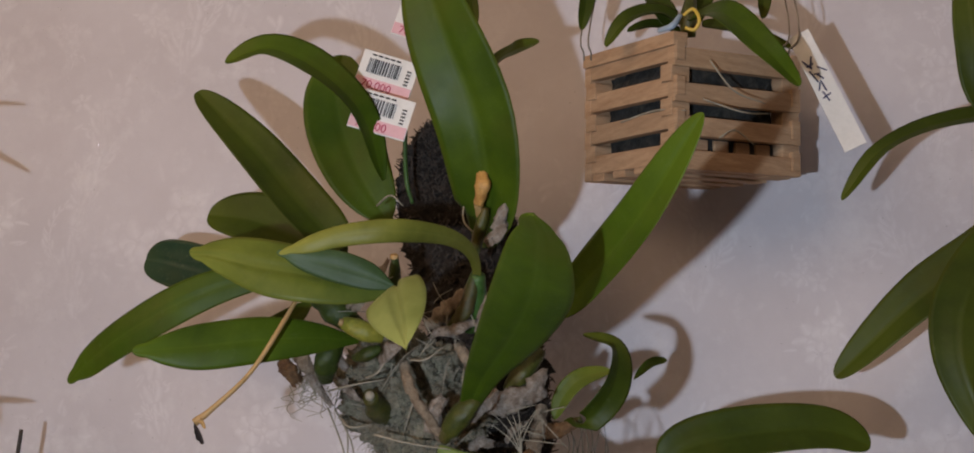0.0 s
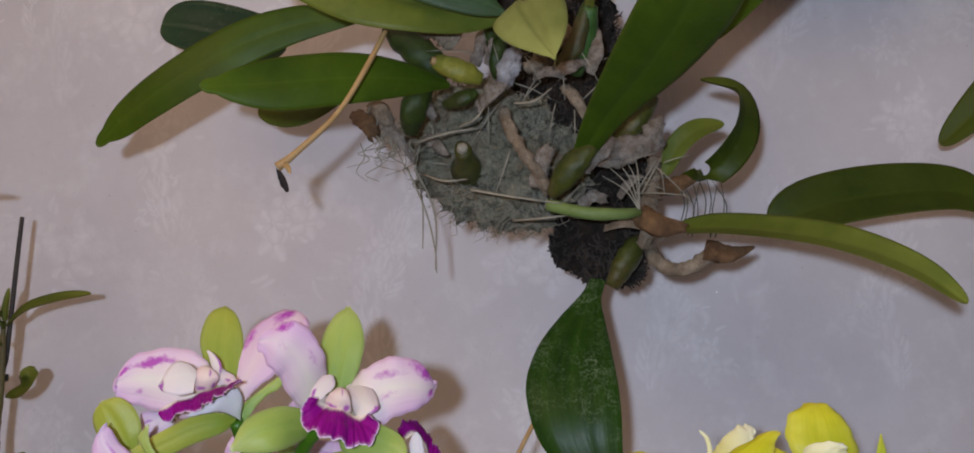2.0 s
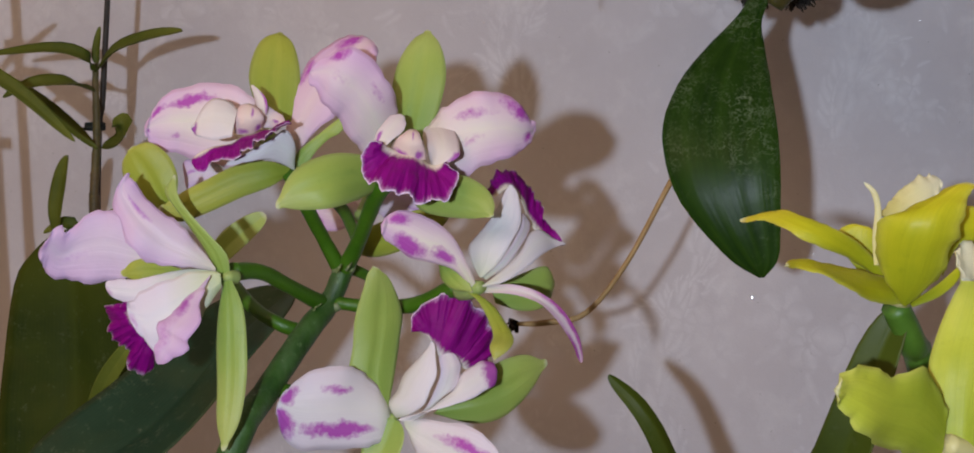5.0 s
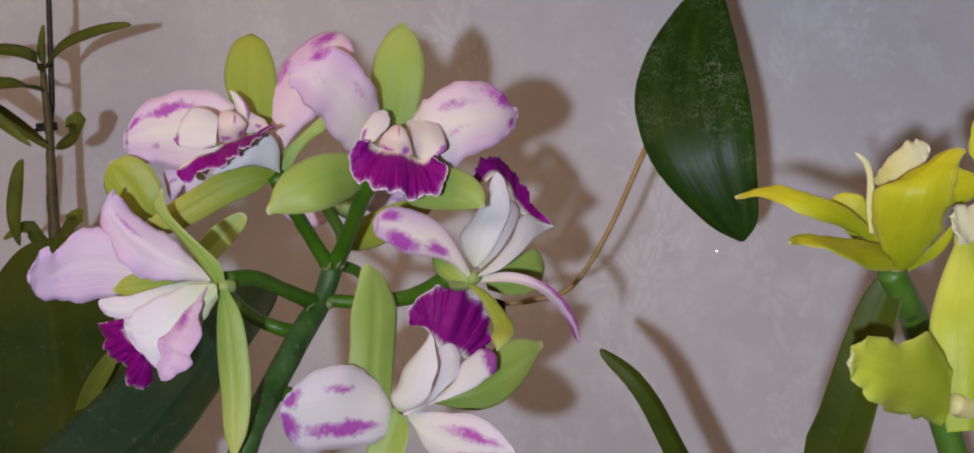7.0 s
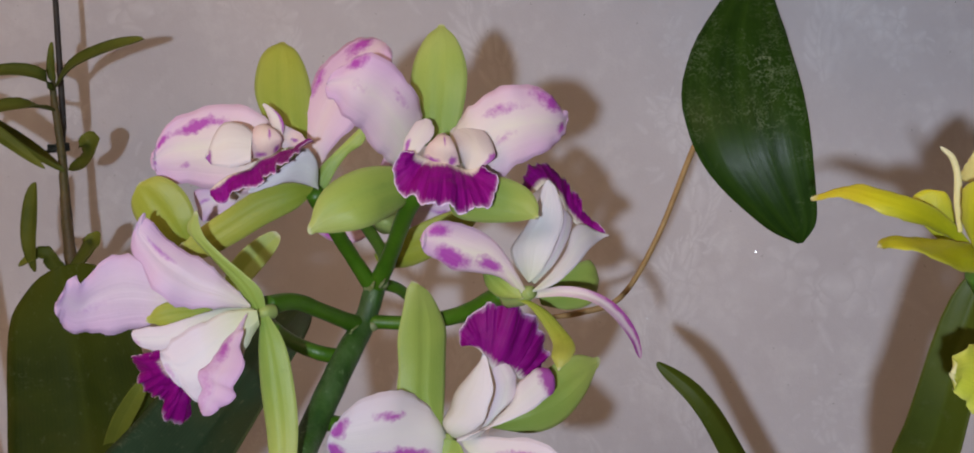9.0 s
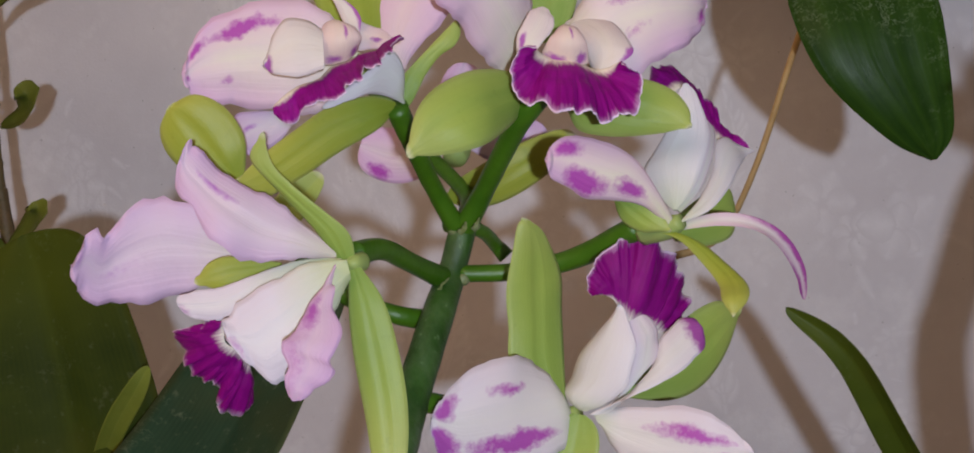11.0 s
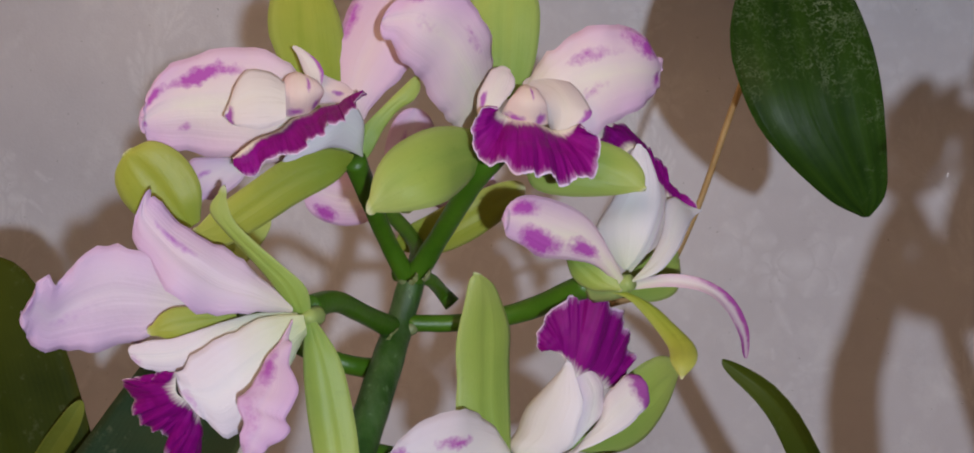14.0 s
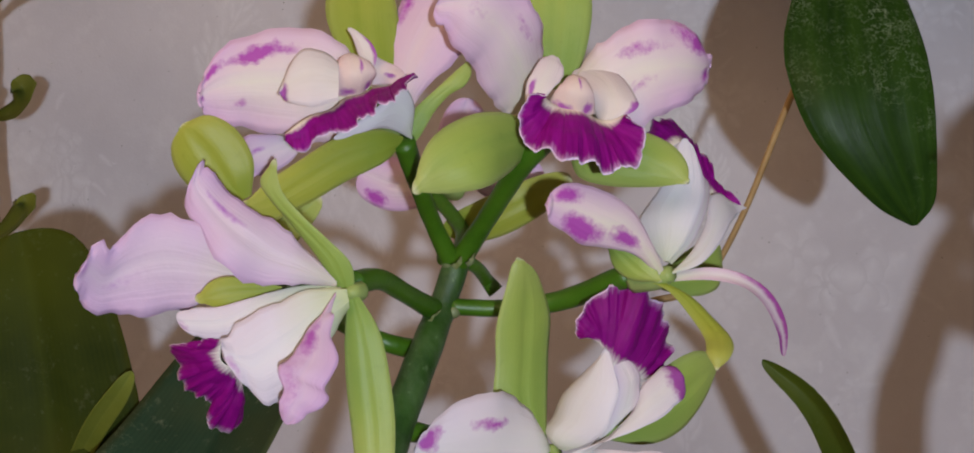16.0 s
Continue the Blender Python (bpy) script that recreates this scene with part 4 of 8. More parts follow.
def fern_slab():
    """A rugged dark fibre slab with a rounded peak, thicker in the middle, coarse fibres standing off it."""
    profile = ((0.0125, 1.180, 1.8560, 0.007), (0.0080, 1.180, 1.8450, 0.019), (0.0120, 1.180, 1.8330, 0.029), (0.0130, 1.180, 1.8150, 0.034), (0.0170, 1.180, 1.7900, 0.036), (0.0250, 1.178, 1.7630, 0.035),
               (0.0310, 1.175, 1.7380, 0.033), (0.0400, 1.172, 1.7080, 0.032), (0.0470, 1.170, 1.6777, 0.031), (0.0545, 1.165, 1.6450, 0.026), (0.0588, 1.160, 1.6142, 0.014))
    rows = 104
    at, along = spline([p[:3] for p in profile], rows)
    wide = [float(np.interp(-c.z, [-p[2] for p in profile], [p[3] for p in profile])) for c in at]
    bm = bmesh.new()
    rings = []
    for c, tan, w in zip(at, along, wide):
        side = Vector((0, 1, 0)).cross(tan).normalized()
        ring = []
        for j in range(64):
            th = 6.28319 * j / 64
            p = c + side * math.cos(th) * w + Vector((0, math.sin(th) * 0.020, 0))
            k2 = 1 + 0.16 * noise.noise(p * 100) + 0.14 * noise.noise(p * 300) + 0.16 * noise.noise(p * 700)
            ring.append(bm.verts.new(c + (p - c) * k2 + tan * 0.003 * noise.noise(p * 400)))
        rings.append(ring)
    for a, b in zip(rings, rings[1:]):
        for j in range(64):
            bm.faces.new((a[j], a[(j + 1) % 64], b[(j + 1) % 64], b[j]))
    bm.faces.new(rings[0])
    bm.faces.new(rings[-1][::-1])
    body = part("tree_fern_slab", bm, FERN, mount, "black-brown crumbly tree-fern fibre slab")
    rnd = random.Random(3)

    def skin(rim):
        i = rnd.randrange(0, rows + 1)
        th = rnd.choice((3.14159, 6.28319)) + rnd.gauss(0, 0.35) if rim else rnd.uniform(3.0, 6.4)
        return i, at[i] + Vector((math.cos(th) * wide[i] * rnd.uniform(0.88, 1.02), math.sin(th) * 0.019, rnd.uniform(-0.003, 0.003)))

    lines = []
    for _ in range(4200):
        i, v = skin(False)
        d = Vector((rnd.gauss(0.1, 0.6), -abs(rnd.gauss(0.3, 0.4)), rnd.gauss(0.3, 0.8))).normalized() * rnd.uniform(0.002, 0.0062)
        bend = Vector((rnd.gauss(0, 0.0008), -0.0006, rnd.gauss(0, 0.0008)))
        lines.append((v - d * 0.4, v + d * 0.4 + bend, v + d))
    strands("fern_fibre", lines, 0.00065, body, FIBRE, sides=4)
    lines = []
    for _ in range(1500):
        i, v = skin(True)
        out = (v - at[i]).normalized()
        d = (out * rnd.uniform(0.2, 0.9) - along[i] * rnd.uniform(0.1, 1.1) + Vector((rnd.gauss(0, 0.25), -0.1, rnd.gauss(0, 0.25)))).normalized() * rnd.uniform(0.003, 0.009)
        lines.append((v - d * 0.4, v + d * 0.5 + Vector((rnd.gauss(0, 0.0007), 0, rnd.gauss(0, 0.0007))), v + d))
    for _ in range(160):
        v = at[0] + Vector((rnd.gauss(0, 0.006), rnd.gauss(-0.002, 0.008), rnd.uniform(-0.008, 0.001)))
        d = Vector((rnd.gauss(0.05, 0.35), rnd.gauss(0, 0.2), 1)).normalized() * rnd.uniform(0.003, 0.008)
        lines.append((v - d * 0.4, v + d * 0.5, v + d))
    strands("loose_fibre", lines, 0.00055, body, FIBRE, sides=4)


fern_slab()
rnd = random.Random(17)
for c, r in (((0.0404, 1.1600, 1.6300), 0.0135), ((0.0575, 1.1600, 1.6265), 0.0150), ((0.0660, 1.1550, 1.6180), 0.0100), ((0.0504, 1.1600, 1.6215), 0.0115)):
    tuft = lump("fibre_tuft", c, (r, r * 0.8, r), mount, FERN, 0.32, 140, fine=0.30, level=5)
    lines = []
    for _ in range(460):
        out = Vector((rnd.gauss(0, 1), -abs(rnd.gauss(0, 0.8)), rnd.gauss(-0.15, 1))).normalized()
        v = Vector(c) + Vector((out.x * r, out.y * r * 0.8, out.z * r)) * rnd.uniform(0.80, 1.0)
        d = (out + Vector((rnd.gauss(0, 0.5), 0, rnd.gauss(-0.2, 0.8)))).normalized() * rnd.uniform(0.0015, 0.0050)
        lines.append((v - d * 0.3, v + d * 0.5 + Vector((rnd.gauss(0, 0.0007), 0, rnd.gauss(0, 0.0007))), v + d))
    strands("loose_fibre", lines, 0.00055, tuft, FIBRE, sides=4)


def moss_pad():
    """A felted grey pad bound over the slab: rugged tufts and loose threads."""
    c = Vector((0.0015, 1.1480, 1.6755))
    bm = bmesh.new()
    bmesh.ops.create_icosphere(bm, subdivisions=6, radius=1.0)
    for v in bm.verts:
        p = Vector((v.co.x * 0.046, v.co.y * 0.030, v.co.z * 0.037))
        p.x += 0.18 * p.z - 0.004
        p.z -= 0.34 * p.x
        k = 1 + 0.20 * noise.noise(p * 55) + 0.17 * noise.noise(p * 150) + 0.13 * noise.noise(p * 380) + 0.08 * noise.noise(p * 1000)
        v.co = c + p * k
    tips = [v.co.copy() for v in bm.verts if v.co.y < c.y + 0.008]
    pad = part("moss_pad", bm, MOSS, mount, "matted grey-green dry moss")
    rnd = random.Random(8)
    for mat, many, label in ((ROOT, 1500, "fine pale moss threads"), (ROOT_DARK, 900, "")):
        lines = []
        for _ in range(many):
            v = rnd.choice(tips)
            d = Vector((rnd.gauss(0, 1), rnd.gauss(-0.15, 0.3), rnd.gauss(-0.1, 0.8))).normalized() * rnd.uniform(0.0015, 0.0055)
            e = Vector((rnd.gauss(0, 1), rnd.gauss(-0.2, 0.5), rnd.gauss(0, 1))) * 0.0010
            lines.append((v - d * 0.5, v + e + Vector((0, -0.0012, 0)), v + d * 0.5 - e))
        strands("moss_thread", lines, 0.00020, pad, mat, label, sides=4)
    low = [v for v in tips if v.z < c.z - 0.012]
    lines = []
    for _ in range(170):
        v = rnd.choice(low)
        lines.append((v, v + Vector((rnd.gauss(0, 0.003), -0.001, -rnd.uniform(0.001, 0.005))), v + Vector((rnd.gauss(0, 0.006), 0, -rnd.uniform(0.003, 0.010)))))
    strands("hanging_thread", lines, 0.00022, pad, ROOT, sides=4)
    lines = []
    for _ in range(26):
        u, v = rnd.choice(tips), rnd.choice(tips)
        if (u - v).length < 0.05:
            m = (u + v) / 2
            lines.append((u, Vector((m.x + rnd.gauss(0, 0.004), min(u.y, v.y) - 0.004, m.z + rnd.gauss(0, 0.004))), v))
    strands("creeping_root", lines, 0.0006, pad, ROOT, "dry roots creeping over the moss")


moss_pad()

UP, FRONT = (0, -0.35, 1), (0, -1, 0.15)
# upper leaves
blade("leaf", [(-0.0483, 1.1400, 1.7686), (-0.0732, 1.1400, 1.7940), (-0.1154, 1.1500, 1.8398), (-0.1564, 1.1550, 1.8792)], 0.0334, mount, DARK, "strap", (0.35, -1, 0.35), 0.16)
blade("leaf", [(-0.0203, 1.1300, 1.8091), (-0.0294, 1.1100, 1.8464), (-0.0546, 1.1000, 1.8729), (-0.0895, 1.1050, 1.8903), (-0.1195, 1.1080, 1.8831)], 0.0248, mount, GREEN, "leaf", (0.2, -0.8, 0.8), 0.14, twist=-25)
blade("leaf", [(-0.0264, 1.1700, 1.7907), (-0.0475, 1.1650, 1.8273), (-0.0617, 1.1650, 1.8682), (-0.0617, 1.1700, 1.9056)], 0.0478, mount, GREEN, "leaf", (0.1, -1, 0.1), 0.08)
blade("leaf", [(0.0429, 1.1200, 1.7651), (0.0510, 1.1000, 1.7854), (0.0487, 1.0750, 1.8277), (0.0303, 1.0600, 1.8798), (0.0154, 1.0500, 1.9222)], 0.0497, mount, GREEN, "leaf", (-0.25, -1, 0.1), 0.07)
blade("leaf", [(0.0306, 1.1700, 1.8671), (0.0431, 1.1600, 1.8908), (0.0588, 1.1500, 1.8973), (0.0740, 1.1500, 1.9024)], 0.0163, mount, DARK, "leaf", (0, -0.8, 0.6), 0.1)
blade("leaf", [(0.0283, 1.1400, 1.9538), (0.0327, 1.1300, 1.9287), (0.0370, 1.1300, 1.9087)], 0.0085, mount, GREEN, "leaf", FRONT, 0.1)
# the arching olive leaf on its own thin bulb
sheet("leaf", [(0.0511, 1.0850, 1.7368), (0.0523, 1.0617, 1.7506), (0.0438, 1.0367, 1.7582), (0.0225, 1.0100, 1.7591), (-0.0026, 1.0033, 1.7566), (-0.0249, 1.0000, 1.7498), (-0.0418, 1.0000, 1.7402)], [(0.0467, 1.0850, 1.7369), (0.0467, 1.0617, 1.7472), (0.0377, 1.0367, 1.7501), (0.0161, 1.0100, 1.7466), (-0.0088, 1.0033, 1.7435), (-0.0262, 1.0000, 1.7399), (-0.0418, 1.0000, 1.7402)], mount, ARCHED, 0.10, 0.01, 2, blunt=0.95)
tube("pseudobulb", [(0.0407, 1.1000, 1.7118), (0.0466, 1.0900, 1.7263), (0.0497, 1.0800, 1.7406)], (0.005, 0.0065, 0.004), mount, STEM)
# left group
sheet("leaf", [(0.0078, 1.0600, 1.7300), (-0.0197, 1.0540, 1.7452), (-0.0471, 1.0480, 1.7535), (-0.0750, 1.0440, 1.7579), (-0.0943, 1.0420, 1.7558), (-0.1078, 1.0400, 1.7489)], [(0.0078, 1.0600, 1.7275), (-0.0107, 1.0500, 1.7207), (-0.0361, 1.0400, 1.7196), (-0.0633, 1.0360, 1.7238), (-0.0899, 1.0380, 1.7366), (-0.1078, 1.0400, 1.7489)], mount, OLIVE, 0.06, 0.01, 2, seed=1.0, ridge=0.06, blunt=0.93)
sheet("leaf", [(0.0107, 1.0450, 1.7287), (-0.0012, 1.0413, 1.7410), (-0.0180, 1.0375, 1.7475), (-0.0353, 1.0337, 1.7489), (-0.0531, 1.0300, 1.7468)], [(0.0108, 1.0450, 1.7270), (-0.0050, 1.0413, 1.7266), (-0.0252, 1.0375, 1.7311), (-0.0419, 1.0337, 1.7376), (-0.0531, 1.0300, 1.7468)], mount, TEAL, 0.06, 0.01, 2, seed=2.0, blunt=0.93)
sheet("leaf", [(-0.0717, 1.1100, 1.7527), (-0.1057, 1.1060, 1.7527), (-0.1401, 1.1020, 1.7421), (-0.1781, 1.1050, 1.7212), (-0.2050, 1.1150, 1.7020), (-0.2185, 1.1250, 1.6840)], [(-0.0721, 1.1100, 1.7438), (-0.1087, 1.1060, 1.7309), (-0.1410, 1.1020, 1.7143), (-0.1748, 1.1050, 1.6964), (-0.1980, 1.1150, 1.6861), (-0.2185, 1.1250, 1.6840)], mount, GREEN, 0.06, 0.01, 2, seed=3.0, blunt=0.93)
sheet("leaf", [(-0.0218, 1.0900, 1.7062), (-0.0429, 1.0740, 1.7131), (-0.0680, 1.0580, 1.7148), (-0.0987, 1.0452, 1.7100), (-0.1173, 1.0356, 1.7027), (-0.1319, 1.0260, 1.6924)], [(-0.0218, 1.0900, 1.7030), (-0.0426, 1.0720, 1.6951), (-0.0701, 1.0540, 1.6878), (-0.0974, 1.0412, 1.6830), (-0.1164, 1.0336, 1.6854), (-0.1319, 1.0260, 1.6924)], mount, GREEN, 0.05, 0.01, 2, seed=4.0, blunt=0.93)
blade("leaf", [(-0.1353, 1.2100, 1.7570), (-0.1712, 1.2200, 1.7682), (-0.1999, 1.2250, 1.7766), (-0.2188, 1.2300, 1.7798)], 0.0363, mount, BLUISH, "strap", FRONT, 0.12)
blade("leaf", [(-0.0548, 1.1600, 1.7606), (-0.0860, 1.1700, 1.7813), (-0.1212, 1.1750, 1.7963), (-0.1539, 1.1800, 1.8005)], 0.0414, mount, DARK, "strap", (0, -1, 0.3), 0.10)
blade("leaf", [(-0.0733, 1.1600, 1.7367), (-0.1000, 1.1700, 1.7199), (-0.1226, 1.1750, 1.7114), (-0.1438, 1.1800, 1.7129)], 0.0228, mount, DARK, "leaf", FRONT, 0.08)
# pale young leaf in front
sheet("leaf", [(0.0220, 1.0120, 1.7210), (0.0170, 1.0060, 1.7190), (0.0120, 1.0000, 1.7140), (0.0080, 0.9950, 1.7090), (0.0110, 0.9880, 1.7020), (0.0190, 0.9800, 1.6950), (0.0280, 0.9720, 1.6900), (0.0360, 0.9650, 1.6860)], [(0.0220, 1.0120, 1.7210), (0.0250, 1.0100, 1.7270), (0.0310, 1.0050, 1.7290), (0.0360, 0.9980, 1.7250), (0.0400, 0.9900, 1.7170), (0.0410, 0.9800, 1.7050), (0.0390, 0.9720, 1.6950), (0.0360, 0.9650, 1.6860)], mount, PALE, 0.10, 0.01, 2, seed=5.0, ridge=0.16, blunt=0.97, nu=44, label="pale young leaf folded along its middle")
# the two big leaves that reach forward on the other side
sheet("leaf", [(0.0357, 1.0950, 1.6564), (0.0469, 1.0590, 1.6831), (0.0613, 1.0200, 1.7052), (0.0764, 0.9800, 1.7246), (0.0902, 0.9430, 1.7371), (0.1044, 0.9150, 1.7399)], [(0.0418, 1.0950, 1.6565), (0.0645, 1.0650, 1.6774), (0.0927, 1.0333, 1.6942), (0.1113, 1.0000, 1.7084), (0.1175, 0.9667, 1.7187), (0.1158, 0.9383, 1.7310), (0.1044, 0.9150, 1.7399)], mount, GREEN, 0.06, 0.01, 2, seed=6.0, ridge=0.03, blunt=0.9, label="broad green leaf that reaches forward")
blade("leaf", [(0.0961, 1.0600, 1.7141), (0.1142, 1.0400, 1.7288), (0.1466, 1.0000, 1.7568), (0.1795, 0.9720, 1.8004)], 0.0267, mount, GREEN, "leaf", (-0.5, -1, 0.0), 0.08)
# the hooked young growth
blade("leaf", [(0.0936, 1.1200, 1.6579), (0.1105, 1.1000, 1.6599), (0.1252, 1.1000, 1.6785), (0.1255, 1.1100, 1.7014), (0.1059, 1.1150, 1.7105)], 0.0176, mount, DARK, "leaf", (0.75, -0.8, 0.3), 0.15, twist=30)
blade("leaf", [(0.0870, 1.1300, 1.6619), (0.0931, 1.1300, 1.6766), (0.1037, 1.1300, 1.6864), (0.1192, 1.1400, 1.6920)], 0.0131, mount, OLIVE, "leaf", (0, -0.9, 0.4), 0.1)
blade("leaf", [(0.1294, 1.2000, 1.6921), (0.1387, 1.2200, 1.7038), (0.1485, 1.2300, 1.7070)], 0.0065, mount, GREEN, "leaf", FRONT, 0.1)
# low leaves
blade("leaf", [(0.0918, 1.1200, 1.6334), (0.1190, 1.1000, 1.6312), (0.1610, 1.0600, 1.6202), (0.1929, 1.0400, 1.6048), (0.2141, 1.0320, 1.5879)], 0.0184, mount, OLIVE, "strap", (0, -0.8, 0.65), 0.14)
blade("leaf", [(0.1484, 1.1700, 1.6365), (0.1668, 1.1700, 1.6495), (0.2067, 1.1750, 1.6580), (0.2461, 1.1800, 1.6596), (0.2719, 1.1870, 1.6503)], 0.0337, mount, DARK, "strap", (0, -0.95, 0.4), 0.10)
# the leaf that hangs down
sheet("leaf", [(0.0476, 1.1300, 1.6091), (0.0423, 1.1233, 1.5996), (0.0313, 1.1154, 1.5874), (0.0215, 1.1027, 1.5735), (0.0158, 1.0928, 1.5574), (0.0164, 1.0872, 1.5428), (0.0216, 1.0850, 1.5273), (0.0324, 1.0850, 1.5124), (0.0440, 1.0863, 1.5004), (0.0540, 1.0880, 1.4942)], [(0.0557, 1.1300, 1.6074), (0.0530, 1.1233, 1.5974), (0.0550, 1.1154, 1.5860), (0.0576, 1.1027, 1.5720), (0.0602, 1.0928, 1.5568), (0.0619, 1.0872, 1.5425), (0.0623, 1.0850, 1.5278), (0.0625, 1.0850, 1.5140), (0.0614, 1.0863, 1.5018), (0.0560, 1.0880, 1.4944)], mount, SCUFFED, 0.05, 0.006, 2, 0.01, thick=0.0012, nu=40, nv=18, ridge=0.012, blunt=1.0, label="dark glossy hanging leaf with pale scuffs")


def bulb(pts, width, material=BULB, label="", seed=0.0):
    """A swollen stem, ridged and a little shrunken; width is its thickest."""
    r = width / 2
    return tube("pseudobulb", pts, (r * 0.50, r * 0.85, r, r * 0.88, r * 0.50), mount, material, label, sides=16, n=20, rough=0.16, seed=seed, flat=0.8)


def bulbs_and_bracts():
    """Old bulbs, rhizomes and papery sheaths over the moss."""
    bulb([(-0.0226, 1.1000, 1.7124), (-0.0380, 1.0950, 1.7230), (-0.0550, 1.1000, 1.7389)], 0.0173, BULB_GREEN)
    bulb([(-0.0047, 1.0800, 1.7048), (-0.0157, 1.0750, 1.7086), (-0.0281, 1.0750, 1.7136)], 0.0122, BULB_YELLOW, "yellowing short bulb")
    tube("cut_face", [(-0.0272, 1.0730, 1.7128), (-0.0290, 1.0720, 1.7132)], (0.0046 / 2, 0.0040 / 2), mount, STRAW, "orange cut end")
    bulb([(-0.0325, 1.0900, 1.7071), (-0.0388, 1.0850, 1.6934), (-0.0421, 1.0950, 1.6814)], 0.0155, BULB_GREEN, seed=2.0)
    bulb([(-0.0246, 1.0900, 1.6947), (-0.0156, 1.0850, 1.6960), (-0.0074, 1.0850, 1.6996)], 0.0092, BULB_GREEN, seed=3.0)
    stub = tube("pseudobulb", [(-0.0162, 1.1350, 1.6645), (-0.0159, 1.1120, 1.6684), (-0.0163, 1.0980, 1.6731)], (0.0161 / 2, 0.0143 / 2, 0.0084 / 2), mount, BULB, "cut stub of an old bulb", sides=14, rough=0.3)
    tube("cut_face", [(-0.0164, 1.0990, 1.6726), (-0.0161, 1.0960, 1.6737)], (0.0062 / 2, 0.0053 / 2), stub, ROOT, "white cut face")
    bulb([(0.0021, 1.1000, 1.7086), (0.0019, 1.0950, 1.7187), (0.0045, 1.0950, 1.7294)], 0.0099, BULB_GREEN, seed=4.0)
    bulb([(0.0292, 1.0900, 1.6481), (0.0389, 1.0820, 1.6592), (0.0503, 1.0800, 1.6710)], 0.0165, BULB, seed=5.0)
    bulb([(0.0613, 1.1150, 1.6785), (0.0702, 1.1080, 1.6861), (0.0815, 1.1150, 1.7009)], 0.0140, BULB, seed=6.0)
    bulb([(0.0311, 1.0900, 1.7113), (0.0417, 1.0850, 1.7216), (0.0482, 1.0800, 1.7423)], 0.0110, BULB_GREEN, seed=7.0)
    bulb([(0.0004, 1.1000, 1.7182), (-0.0013, 1.0900, 1.7371), (0.0007, 1.0800, 1.7515)], 0.0087, BULB_GREEN, "short stub with an orange cut top", seed=8.0)
    tube("cut_face", [(0.0007, 1.0790, 1.7510), (0.0008, 1.0780, 1.7524)], (0.0055 / 2, 0.0047 / 2), mount, STRAW)
    bulb([(0.0416, 1.1100, 1.7550), (0.0464, 1.1000, 1.7694), (0.0511, 1.0950, 1.7824)], 0.0096, BULB, seed=9.0)
    bulb([(0.0727, 1.1250, 1.6287), (0.0674, 1.1200, 1.6186), (0.0582, 1.1200, 1.6037)], 0.0149, BULB, "olive brown glossy bulb", seed=10.0)
    bulb([(0.0818, 1.1220, 1.6545), (0.0933, 1.1160, 1.6560), (0.1052, 1.1120, 1.6610)], 0.0077, BULB, seed=11.0)
    # creeping stems
    tube("rhizome", [(0.0047, 1.0900, 1.6919), (0.0118, 1.0840, 1.6747), (0.0195, 1.0840, 1.6630), (0.0274, 1.0900, 1.6504)], (0.0028, 0.0033, 0.0028, 0.0026), mount, RHIZOME, n=40, sides=14, rough=0.45)
    tube("rhizome", [(0.0767, 1.1300, 1.6283), (0.0832, 1.1200, 1.6152), (0.0964, 1.1150, 1.6123), (0.1107, 1.1150, 1.6207)], (0.0034, 0.0038, 0.0034, 0.0042), mount, RHIZOME, "brown creeping rhizome with dry rings", n=44, sides=14, rough=0.45)
    wrap("bract", [(0.1058, 1.1120, 1.6214), (0.1180, 1.1100, 1.6185), (0.1307, 1.1150, 1.6227)], (0.0108 / 2, 0.0089 / 2, 0.0008), mount, BRACT_BROWN, 0, 250, 0.25, 1.0, "pointed tan sheath")
    tube("rhizome", [(0.0810, 1.1200, 1.6692), (0.0800, 1.1150, 1.6548), (0.0776, 1.1100, 1.6397), (0.0871, 1.1100, 1.6284)], (0.0036, 0.0042, 0.0048, 0.0040), mount, RHIZOME, n=40, sides=14, rough=0.45, seed=3.0)
    wrap("bract", [(0.0731, 1.1050, 1.6391), (0.0821, 1.0980, 1.6327), (0.0958, 1.1020, 1.6312)], (0.0107 / 2, 0.0119 / 2, 0.0050 / 2), mount, BRACT_BROWN, 10, 260, 0.3, 2.0, "folded glossy red-brown sheath")
    wrap("bract", [(0.0839, 1.1180, 1.6545), (0.0918, 1.1120, 1.6548), (0.1013, 1.1120, 1.6585)], (0.0094 / 2, 0.0094 / 2, 0.0050 / 2), mount, BRACT_BROWN, 0, 280, 0.2, 3.0)
    tube("rhizome", [(0.0172, 1.1000, 1.7140), (0.0295, 1.0920, 1.7216), (0.0418, 1.0900, 1.7305)], (0.0040, 0.0048, 0.0040), mount, RHIZOME, n=30, sides=12, rough=0.6)
    tube("green_root", [(0.0273, 1.0900, 1.6425), (0.0453, 1.0850, 1.6376), (0.0636, 1.0900, 1.6373), (0.0724, 1.1000, 1.6394)], (0.0030, 0.0034, 0.0031, 0.0024), mount, ROOT_GREEN, "pale green growing root", rough=0.15)
